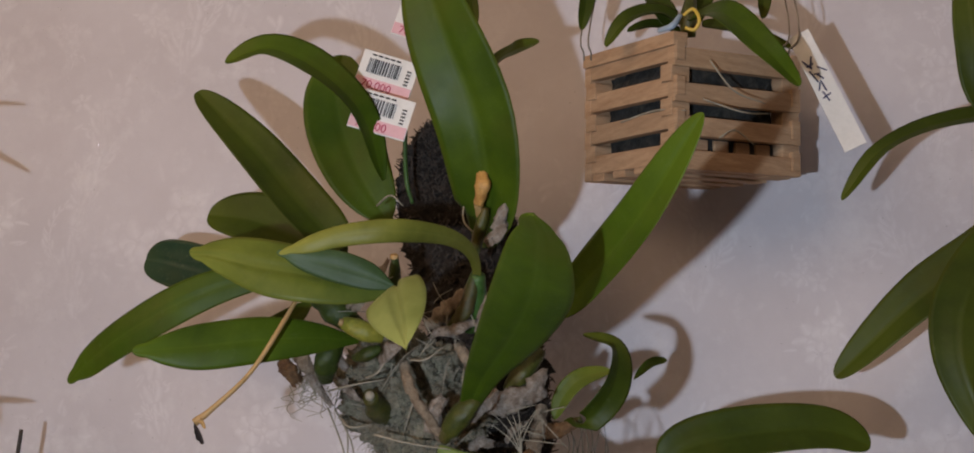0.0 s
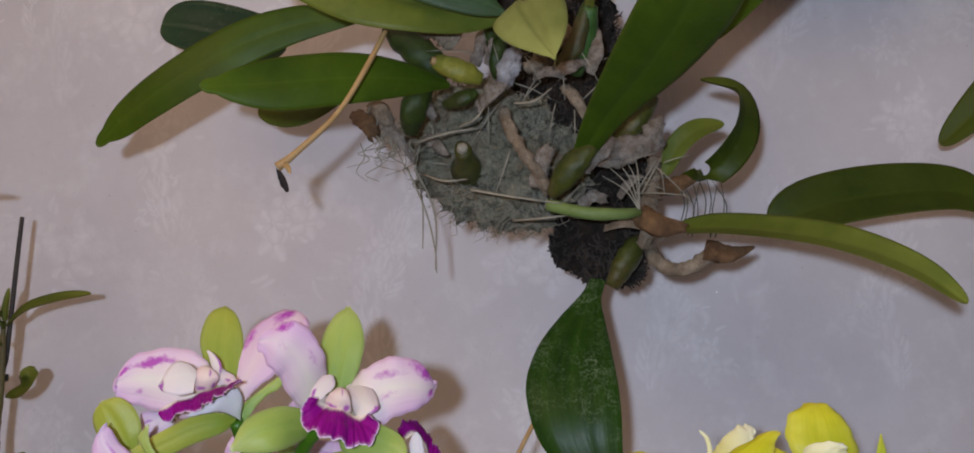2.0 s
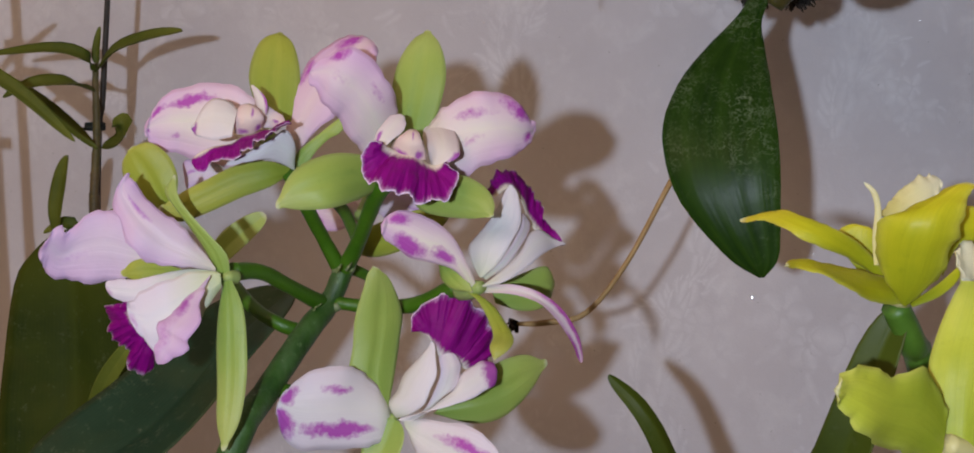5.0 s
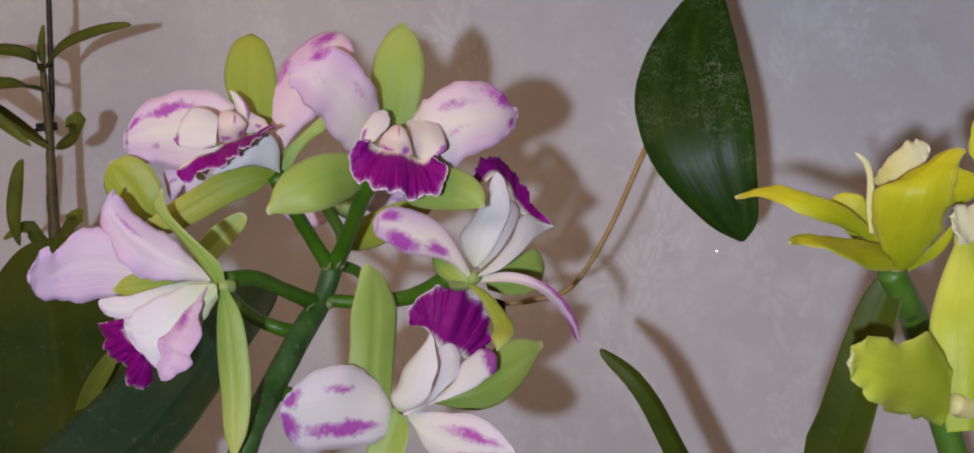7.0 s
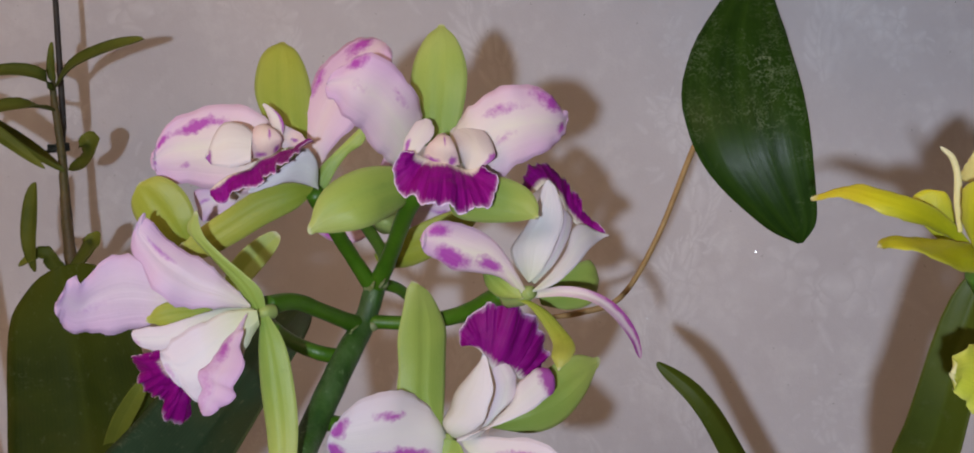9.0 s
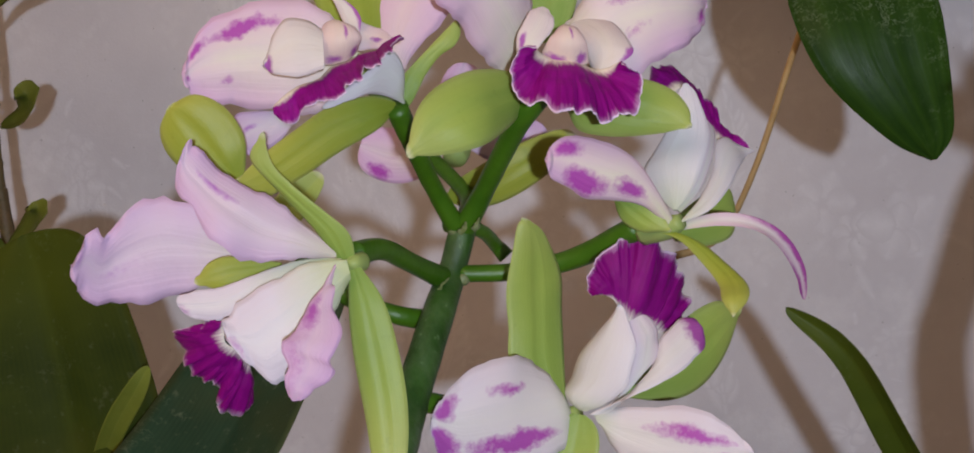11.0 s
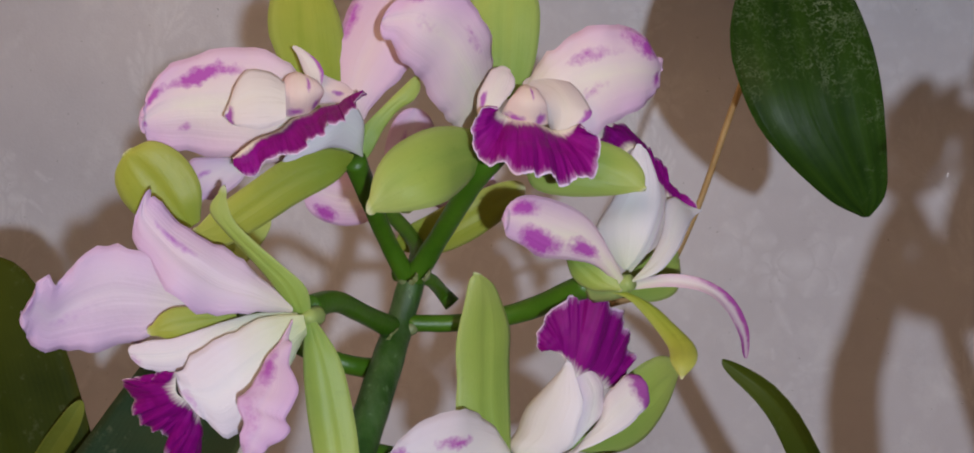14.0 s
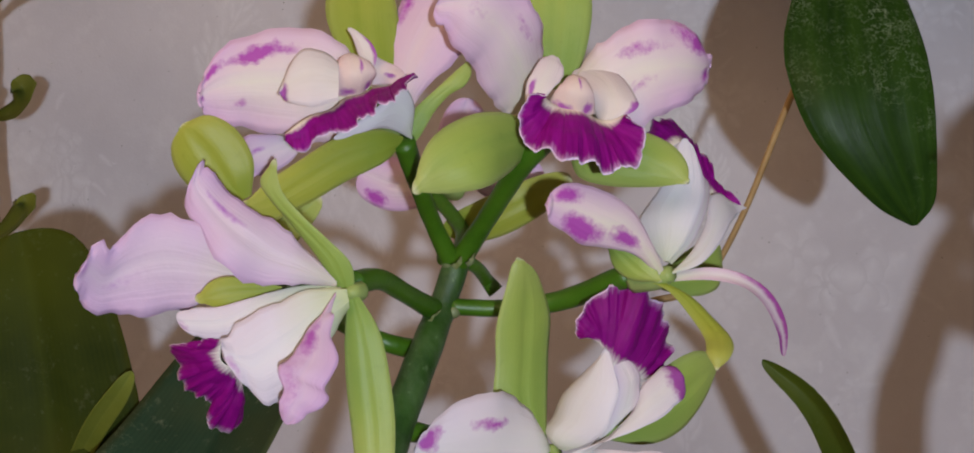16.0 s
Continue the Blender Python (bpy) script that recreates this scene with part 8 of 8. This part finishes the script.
def slat(mid, along, up_size, length, thick=0.0075):
    ang = math.degrees(math.atan2(along.y, along.x))
    box("slat", lean @ Matrix.Translation(mid) @ pose(0, 0, 0, random.uniform(-1, 1), random.uniform(-0.6, 0.6), ang), (length, thick, up_size), basket, WOOD, 0.0008)


random.seed(4)
for row, z in enumerate((0.034, 0.011, -0.011, -0.033)):
    for along, off in ((TO_LEFT, TO_RIGHT), (TO_RIGHT, TO_LEFT)):
        lift = 0.0 if along is TO_LEFT else -0.004
        for back in (0.0, 1.0):
            slat(along * SIDE * 0.5 + off * SIDE * (0.03 + 0.94 * back) + Vector((0, 0, z + lift + 0.002)), along, 0.0128, SIDE * 1.03)
for along, off in ((TO_LEFT, TO_RIGHT), (TO_RIGHT, TO_LEFT)):
    for row, z in enumerate((0.0225, 0.0, -0.022)):
        for end in (0.075, 0.925):
            for back in (0.05, 0.95):
                if along is TO_LEFT:
                    slat(along * SIDE * end + off * SIDE * back + Vector((0, 0, z - 0.001)), off, 0.0115, 0.015, 0.012)
slat(TO_LEFT * SIDE * 0.5 + TO_RIGHT * SIDE * 0.03 + Vector((0, 0, 0.0435)), TO_LEFT, 0.009, SIDE * 1.02, 0.012)
for k in range(4):
    slat(TO_LEFT * SIDE * (0.14 + 0.24 * k) + TO_RIGHT * SIDE * 0.5 + Vector((0, 0, -0.039)), TO_RIGHT, 0.006, SIDE, 0.014)
for k in range(4):
    slat(TO_RIGHT * SIDE * (0.25 + 0.17 * k) + TO_LEFT * SIDE * 0.10 + Vector((0, 0, -0.027)), Vector((0, 0, 1)).cross(TO_LEFT), 0.014, 0.012, 0.006)
mid = lean @ (TO_LEFT * SIDE * 0.5 + TO_RIGHT * SIDE * 0.5)
def inner_pot():
    """The packed net pot that fills the basket: a rounded block with a lumpy skin."""
    bm = bmesh.new()
    add_box(bm, Matrix.Identity(4), (SIDE * 0.80, SIDE * 0.80, 0.070), 0.008)
    bmesh.ops.subdivide_edges(bm, edges=bm.edges, cuts=7, use_grid_fill=True)
    turn = lean @ Matrix.Translation(TO_LEFT * SIDE * 0.5 + TO_RIGHT * SIDE * 0.5 + Vector((0, 0, -0.002))) @ pose(0, 0, 0, 0, 0, ANG)
    for v in bm.verts:
        v.co = turn @ (v.co * (1 + 0.05 * noise.noise(v.co * 90) + 0.05 * noise.noise(v.co * 260)))
    part("inner_pot", bm, NET, basket, "dark grey net pot packed with bark")


inner_pot()
lines = [(mid + Vector((0.015, -0.066, 0.022)), mid + Vector((0.03, -0.062, 0.002)), mid + Vector((0.05, -0.050, -0.004))),
         (mid + Vector((0.01, -0.066, -0.004)), mid + Vector((0.035, -0.060, -0.012)), mid + Vector((0.052, -0.046, -0.010))),
         (mid + Vector((0.02, -0.064, -0.030)), mid + Vector((0.03, -0.060, -0.024)), mid + Vector((0.042, -0.052, -0.032))),
         (mid + Vector((-0.045, -0.045, -0.012)), mid + Vector((-0.02, -0.064, -0.010)), mid + Vector((0.0, -0.072, -0.013)))]
strands("root", lines, 0.0007, basket, ROOT, "pale roots creeping over the slats")
for k in range(4):
    a = (Vector((0.0935, 1.2350, 1.9159)) + Vector((0.005 * (k % 2), 0, 0))) if k < 2 else (Vector((0.2316, 1.2250, 1.9092)) + Vector((-0.006 * (k % 2), 0, 0)))
    tube("hanging_wire", [a, a + Vector((0.004, 0, 0.05)), mid + Vector((0.0, 0.0, 0.38))], (0.0006, 0.0006, 0.0006), basket, WIRE, sides=6)
small = thing("basket_orchid", mid + Vector((0, 0, 0.045)), "small orchid with narrow dark leaves growing in the wooden basket", "orchid")
blade("leaf", [(0.1684, 1.2000, 1.9305), (0.1901, 1.1700, 1.9229), (0.2141, 1.1450, 1.8906), (0.2352, 1.1500, 1.8662)], 0.0196, small, GREEN, "strap", (-0.3, -0.8, 0.7), 0.14)
blade("leaf", [(0.1628, 1.2200, 1.9335), (0.1467, 1.2100, 1.9405), (0.1265, 1.2000, 1.9326), (0.1118, 1.2000, 1.9137)], 0.0150, small, DARK, "strap", (0, -0.8, 0.6), 0.14)
blade("leaf", [(0.1607, 1.2200, 1.9292), (0.1422, 1.2150, 1.9328), (0.1257, 1.2100, 1.9274)], 0.0108, small, DARK, "strap", (0, -0.8, 0.6), 0.14)
blade("leaf", [(0.1752, 1.2300, 1.9365), (0.2002, 1.2350, 1.9334), (0.2366, 1.2400, 1.9201)], 0.0144, small, DARK, "strap", (0, -0.8, 0.6), 0.14)
blade("leaf", [(0.1038, 1.2200, 1.9816), (0.0983, 1.2100, 1.9509), (0.0945, 1.2100, 1.9298)], 0.0108, small, DARK, "strap", (0.4, -0.9, 0.1), 0.14)
blade("leaf", [(0.2177, 1.2200, 1.9751), (0.2168, 1.2100, 1.9492), (0.2156, 1.2100, 1.9318)], 0.0108, small, DARK, "strap", (0.4, -0.9, 0.1), 0.14)
blade("leaf", [(0.1565, 1.2200, 1.9316), (0.1471, 1.2200, 1.9477), (0.1352, 1.2300, 1.9656)], 0.0166, small, DARK, "strap", (0.2, -0.9, 0.3), 0.14)
blade("leaf", [(0.1625, 1.2300, 1.9348), (0.1711, 1.2400, 1.9629), (0.1019, 1.2400, 1.9944)], 0.0125, small, DARK, "grass", (0.2, -0.9, 0.3), 0.14)
blade("leaf", [(0.1667, 1.2300, 1.9346), (0.1840, 1.2400, 1.9668), (0.2192, 1.2400, 1.9876)], 0.0125, small, DARK, "grass", (0.2, -0.9, 0.3), 0.14)
tube("pseudobulb", [(0.1663, 1.2100, 1.9211), (0.1667, 1.2050, 1.9324), (0.1684, 1.2100, 1.9473)], (0.005, 0.006, 0.004), small, BULB)
tie = tube("wire_clip", [(0.1478, 1.1850, 1.9177), (0.1570, 1.1780, 1.9182), (0.1620, 1.1850, 1.9276)], (0.0016, 0.0022, 0.0016), None, CLIP_BLUE)
tagged(tie, "pale blue plastic plant clip on the basket orchid", "plant clip")
ring = tube("plant_ring", [(0.1642, 1.1800, 1.9257), (0.1707, 1.1780, 1.9289), (0.1745, 1.1780, 1.9215), (0.1712, 1.1800, 1.9156), (0.1653, 1.1800, 1.9172)], (0.0011, 0.0013, 0.0011), None, CLIP_YELLOW)
tagged(ring, "yellow plastic ring around the basket orchid", "plant ring")


def plant_label():
    """A white plastic strip with a line of writing that cannot be read."""
    a, b = Vector((0.2390, 1.2250, 1.9250)), Vector((0.2728, 1.2150, 1.8426))
    d = (b - a).normalized()
    face = Vector((-0.15, -1, 0.05))
    face = (face - d * face.dot(d)).normalized()
    side = d.cross(face)
    m = Matrix((side, -face, -d)).transposed().to_4x4()
    m.translation = (a + b) / 2
    t = thing("plant_label", m.translation, "white plastic plant label with dark handwriting", "plant label")
    bm = bmesh.new()
    add_box(bm, m, (0.0150, 0.0008, (b - a).length), 0.0003)
    part("strip", bm, PAPER, t, smooth=False)
    bm = bmesh.new()
    for x, z, w, h, tilt in ((0.0042, 0.0215, 0.0011, 0.0085, 24), (0.0010, 0.0225, 0.0011, 0.0080, -26), (0.0026, 0.0205, 0.0050, 0.0010, 8), (0.0035, 0.0120, 0.0011, 0.0100, 12), (0.0010, 0.0130, 0.0040, 0.0010, -20),
                             (-0.0002, 0.0105, 0.0011, 0.0060, 30), (0.0030, 0.0040, 0.0010, 0.0060, -30), (0.0005, 0.0035, 0.0011, 0.0085, 5), (0.0020, -0.0040, 0.0011, 0.0080, 10), (0.0015, -0.0040, 0.0062, 0.0010, 12), (-0.0035, 0.0150, 0.0010, 0.0070, 40)):
        add_box(bm, m @ pose(x, -0.0006, z, 0, tilt, 0), (w, 0.0003, h))
    tagged(part("writing", bm, INK_BLUE, t, smooth=False), kind="stuff")


plant_label()

# ---- the orchid that hangs beside the basket ----
side_orchid = thing("hanging_orchid", (0.40, 1.22, 1.83), "orchid with long dark arching leaves hanging at the wall", "orchid")
blade("leaf", [(0.40, 1.22, 1.83), (0.3742, 1.2150, 1.8590), (0.3262, 1.2000, 1.8541), (0.2874, 1.2000, 1.8375), (0.2617, 1.2050, 1.8060)], 0.0181, side_orchid, DARK, "strap", (0.3, -0.7, 0.6), 0.10, twist=40)
blade("leaf", [(0.40, 1.22, 1.82), (0.3572, 1.2300, 1.7794), (0.3105, 1.2350, 1.7474), (0.2568, 1.2460, 1.6965)], 0.0359, side_orchid, DARK, "strap", (-0.3, -0.9, 0.2), 0.10)
blade("leaf", [(0.40, 1.22, 1.82), (0.3416, 1.2000, 1.7566), (0.3267, 1.1900, 1.7094), (0.3432, 1.1900, 1.6500)], 0.0370, side_orchid, DARK, "strap", (-0.4, -0.9, 0.1), 0.12)
blade("leaf", [(0.40, 1.22, 1.85), (0.3570, 1.2000, 1.8676), (0.3454, 1.1900, 1.9059), (0.3412, 1.1900, 1.9560)], 0.0263, side_orchid, DARK, "strap", (-0.4, -0.9, 0.1), 0.12)
lump("root_ball", (0.41, 1.235, 1.83), (0.03, 0.035, 0.035), side_orchid, FERN, 0.3, 60, level=3)
tube("hanging_wire", [(0.41, 1.235, 1.85), (0.41, 1.24, 2.05), (0.41, 1.25, 2.262)], (0.0006, 0.0006, 0.0006), side_orchid, WIRE, sides=6)

# ---- the cane orchids ----
def cane(pts, radii, parent, material, label="", gap=0.034):
    """A slender jointed cane: a swollen ring and a torn collar at every node."""
    length = sum((Vector(b) - Vector(a)).length for a, b in zip(pts, pts[1:]))
    many = max(2, int(length / gap))
    full = []
    for k in range(many * 8 + 1):
        x = k / (many * 8) * (len(radii) - 1)
        q = min(int(x), len(radii) - 2)
        full.append((radii[q] + (radii[q + 1] - radii[q]) * (x - q)) * (1.08 if k % 8 == 0 else 0.92 if k % 8 == 1 else 0.90 + 0.012 * (k % 8)))
    return tube("cane", pts, full, parent, material, label, sides=12, n=many * 8, rough=0.10)


canes = thing("cane_orchid", (-0.37, 1.19, 1.13), "tall cane orchid tied to green stakes, narrow leaves", "orchid")
tube("stake", [(-0.345, 1.185, 1.14), (-0.3607, 1.1800, 1.5556), (-0.3647, 1.1800, 1.6548), (-0.3691, 1.1800, 1.7383), (-0.3727, 1.1800, 1.8311)], (0.0030, 0.0030, 0.0029, 0.0028, 0.0026), canes, STAKE_GREEN, "grey-green plant stake")
tube("stake", [(-0.362, 1.185, 1.14), (-0.3773, 1.1800, 1.5561), (-0.3841, 1.1800, 1.6283), (-0.3902, 1.1800, 1.7114), (-0.3954, 1.1800, 1.7967)], (0.0024, 0.0024, 0.0024, 0.0023, 0.0022), canes, STAKE_GREEN, "grey-green plant stake")
cane([(-0.370, 1.18, 1.14), (-0.3769, 1.1720, 1.5562), (-0.3829, 1.1720, 1.6143), (-0.3859, 1.1720, 1.6825), (-0.3876, 1.1720, 1.7334), (-0.3926, 1.1720, 1.8042), (-0.3951, 1.1720, 1.8378)], (0.0047, 0.0043, 0.0036, 0.0033, 0.0030, 0.0025, 0.0012), canes, CANE)
cane([(-0.350, 1.18, 1.14), (-0.3591, 1.1720, 1.6089), (-0.3653, 1.1720, 1.6519), (-0.3613, 1.1720, 1.7180), (-0.3609, 1.1720, 1.7692), (-0.3591, 1.1720, 1.8257), (-0.3588, 1.1720, 1.8424)], (0.0035, 0.0027, 0.0022, 0.0016, 0.0019, 0.0016, 0.0009), canes, CANE_BROWN)
tube("dry_cane", [(-0.4410, 1.1700, 1.5939), (-0.4180, 1.1700, 1.6472), (-0.4063, 1.1700, 1.6672), (-0.3992, 1.1700, 1.6756)], (0.0030, 0.0032, 0.0030, 0.0024), canes, CANE_BROWN, "leafless brown old cane", rough=0.2)
cane([(-0.40, 1.18, 1.14), (-0.3806, 1.1700, 1.5042), (-0.3802, 1.1700, 1.5719), (-0.3840, 1.1700, 1.6412), (-0.3919, 1.1700, 1.7303)], (0.0043, 0.0039, 0.0035, 0.0031, 0.0023), canes, CANE)
for k, c in enumerate(((-0.3944, 1.1780, 1.7933), (-0.3669, 1.1760, 1.7887), (-0.3923, 1.1780, 1.7534), (-0.3620, 1.1760, 1.7020), (-0.3915, 1.1780, 1.7019), (-0.3842, 1.1760, 1.6362), (-0.3628, 1.1760, 1.6069), (-0.3725, 1.1760, 1.5524))):
    c = Vector(c)
    bm = bmesh.new()
    for j in range(3):
        pts = [c + Vector((0.0056 * math.cos(x * 1.2566), 0.0062 * math.sin(x * 1.2566), -0.0016 + 0.0016 * j + 0.0004 * x)) for x in range(6)]
        add_tube(bm, pts, (0.0009, 0.0009), 6, 16)
    add_tube(bm, [c + Vector((0.004, -0.006, 0)), c + Vector((-0.007, -0.007, -0.003)), c + Vector((-0.011, -0.005, -0.007))], (0.0010, 0.0008), 6, 6)
    part("tie", bm, TIE, canes, "dark green twist tie")
cane_leaves = (
    ([(-0.3951, 1.1720, 1.8378), (-0.3826, 1.1700, 1.8556), (-0.3582, 1.1700, 1.8730), (-0.3167, 1.1700, 1.8737)], 17), ([(-0.3962, 1.1720, 1.8403), (-0.4025, 1.1750, 1.8633), (-0.4105, 1.1800, 1.8947), (-0.4122, 1.1800, 1.9047)], 12),
    ([(-0.3960, 1.1720, 1.8283), (-0.4046, 1.1700, 1.8404), (-0.4195, 1.1650, 1.8464), (-0.4444, 1.1650, 1.8491)], 16), ([(-0.3593, 1.1720, 1.8401), (-0.3459, 1.1650, 1.8429), (-0.3268, 1.1600, 1.8322), (-0.3052, 1.1600, 1.8213)], 15),
    ([(-0.3587, 1.1720, 1.8376), (-0.3628, 1.1700, 1.8412), (-0.3750, 1.1700, 1.8431), (-0.3898, 1.1750, 1.8445)], 10), ([(-0.3876, 1.1720, 1.7944), (-0.3697, 1.1600, 1.7981), (-0.3506, 1.1550, 1.7976), (-0.3324, 1.1550, 1.7848)], 16),
    ([(-0.3909, 1.1720, 1.7569), (-0.3959, 1.1650, 1.7662), (-0.4042, 1.1650, 1.7695), (-0.4155, 1.1650, 1.7693)], 12), ([(-0.3841, 1.1720, 1.7239), (-0.3735, 1.1650, 1.7269), (-0.3663, 1.1650, 1.7242), (-0.3637, 1.1700, 1.7179)], 12),
    ([(-0.3842, 1.1720, 1.6971), (-0.3613, 1.1500, 1.6986), (-0.3289, 1.1350, 1.6889), (-0.3106, 1.1300, 1.6699), (-0.3005, 1.1300, 1.6479)], 24), ([(-0.3797, 1.1720, 1.6571), (-0.3585, 1.1600, 1.6641), (-0.3236, 1.1500, 1.6647), (-0.2854, 1.1500, 1.6646)], 17),
    ([(-0.3908, 1.1720, 1.6873), (-0.3969, 1.1600, 1.6863), (-0.4085, 1.1550, 1.6772), (-0.4201, 1.1550, 1.6620)], 16), ([(-0.3860, 1.1720, 1.6256), (-0.3935, 1.1600, 1.6329), (-0.4052, 1.1550, 1.6322), (-0.4289, 1.1550, 1.6265)], 24),
    ([(-0.3749, 1.1720, 1.5871), (-0.3623, 1.1650, 1.5977), (-0.3483, 1.1650, 1.6060), (-0.3325, 1.1650, 1.6178)], 17), ([(-0.3749, 1.1720, 1.5871), (-0.3459, 1.1600, 1.5912), (-0.3180, 1.1600, 1.5771), (-0.2901, 1.1650, 1.5515)], 19),
    ([(-0.3923, 1.1700, 1.5501), (-0.4016, 1.1600, 1.5562), (-0.4204, 1.1600, 1.5542)], 20))
for pts, w in cane_leaves:
    blade("leaf", pts, w * 0.00043, canes, CANE_LEAF, "leaf", (0, -0.75, 0.6), 0.18, nu=14, nv=6)

young = thing("young_cane_orchid", (-0.325, 1.225, 1.13), "young cane orchid with narrow leaves on a thin dark stake", "orchid")
tube("stake", [(-0.328, 1.232, 1.14), (-0.3166, 1.2320, 1.5159), (-0.3118, 1.2320, 1.5767), (-0.3077, 1.2320, 1.6302), (-0.3053, 1.2320, 1.6598)], (0.0020, 0.0019, 0.0017, 0.0016, 0.0014), young, STAKE_DARK, "thin dark brown stake")
cane([(-0.330, 1.225, 1.14), (-0.3140, 1.2220, 1.4823), (-0.3126, 1.2220, 1.5233), (-0.3103, 1.2220, 1.5551), (-0.3103, 1.2220, 1.5868), (-0.3090, 1.2220, 1.5956)], (0.0031, 0.0033, 0.0027, 0.0022, 0.0019, 0.0009), young, CANE)
c = Vector((-0.3143, 1.2280, 1.5605))
bm = bmesh.new()
for j in range(3):
    add_tube(bm, [c + Vector((0.0052 * math.cos(x * 1.2566), 0.0058 * math.sin(x * 1.2566), 0.0014 * j - 0.0014)) for x in range(6)], (0.0009, 0.0009), 6, 16)
add_tube(bm, [c + Vector((0.004, -0.006, 0)), c + Vector((-0.006, -0.007, -0.002)), c + Vector((-0.010, -0.005, -0.005))], (0.001, 0.0008), 6, 6)
part("tie", bm, TIE, young, "dark twist tie")
for pts, w in (([(-0.3078, 1.2200, 1.5919), (-0.2909, 1.2100, 1.6017), (-0.2695, 1.2050, 1.6071), (-0.2496, 1.2050, 1.6099)], 20), ([(-0.3085, 1.2200, 1.5902), (-0.3099, 1.2100, 1.5981), (-0.3263, 1.2050, 1.6022), (-0.3653, 1.2050, 1.5999)], 20),
               ([(-0.3098, 1.2200, 1.5803), (-0.3133, 1.2000, 1.5836), (-0.3281, 1.1900, 1.5828), (-0.3471, 1.1900, 1.5758)], 22), ([(-0.3090, 1.2200, 1.5480), (-0.3235, 1.2150, 1.5617), (-0.3404, 1.2100, 1.5759), (-0.3644, 1.2100, 1.5908)], 20),
               ([(-0.3090, 1.2220, 1.5938), (-0.3095, 1.2220, 1.6009), (-0.3088, 1.2250, 1.6153)], 12), ([(-0.3071, 1.2220, 1.5498), (-0.2943, 1.2150, 1.5517), (-0.2876, 1.2100, 1.5603), (-0.2919, 1.2100, 1.5654)], 32),
               ([(-0.3222, 1.2000, 1.4992), (-0.3196, 1.1950, 1.5149), (-0.3162, 1.1950, 1.5320), (-0.3127, 1.1950, 1.5447)], 24), ([(-0.3092, 1.2100, 1.4970), (-0.2970, 1.2050, 1.5033), (-0.2882, 1.2000, 1.5114), (-0.2893, 1.2000, 1.5162)], 30),
               ([(-0.3096, 1.2100, 1.4937), (-0.3130, 1.2050, 1.5011), (-0.3162, 1.2000, 1.5085), (-0.3309, 1.2000, 1.5030)], 20)):
    blade("leaf", pts, w * 0.00041, young, CANE_LEAF, "leaf", (0, -0.75, 0.6), 0.18, nu=14, nv=6)

# ---- supports below and above ----
shelf = slab("plant_shelf", pose(0, 1.14, 0.985), (1.5, 0.39, 0.03), BOARD, "plain wooden shelf that carries the pots", "shelf")


def pot(x, y, r):
    """A clay pot with a rim, filled with bark."""
    t = thing("flower_pot", (x, y, 1.0), "plain clay flower pot filled with bark on the shelf", "flower pot", "pots on the shelf")
    bm = bmesh.new()
    prof = [(0.0, 0.001), (r * 0.72, 0.001), (r * 0.94, 0.105), (r * 1.04, 0.108), (r * 1.06, 0.132), (r * 0.95, 0.134), (r * 0.90, 0.118)]
    rings = [[bm.verts.new((x + a * math.cos(k / 28 * 6.28319), y + a * math.sin(k / 28 * 6.28319), 1.0 + h)) for k in range(28)] for a, h in prof[1:]]
    for p0, p1 in zip(rings, rings[1:]):
        for k in range(28):
            bm.faces.new((p0[k], p0[(k + 1) % 28], p1[(k + 1) % 28], p1[k]))
    bm.faces.new(rings[0][::-1])
    part("shell", bm, POT, t)
    lump("bark", (x, y, 1.112), (r * 0.9, r * 0.9, 0.026), t, SOIL, 0.3, 70, level=3)


pot(-0.155, 1.05, 0.060)
pot(0.145, 1.03, 0.055)
pot(0.05, 1.15, 0.040)
pot(-0.375, 1.19, 0.060)
pot(-0.27, 1.235, 0.040)
rail = thing("hanging_rail", (0.3, 1.24, 2.262), "thin steel rail on the wall that carries hanging plants", "rail")
tube("rod", [(0.0, 1.245, 2.266), (0.25, 1.245, 2.266), (0.6, 1.245, 2.266)], (0.004, 0.004), rail, WIRE)
for x in (0.03, 0.57):
    tube("bracket", [(x, 1.245, 2.266), (x, 1.28, 2.266), (x, 1.34, 2.266)], (0.003, 0.003), rail, WIRE)
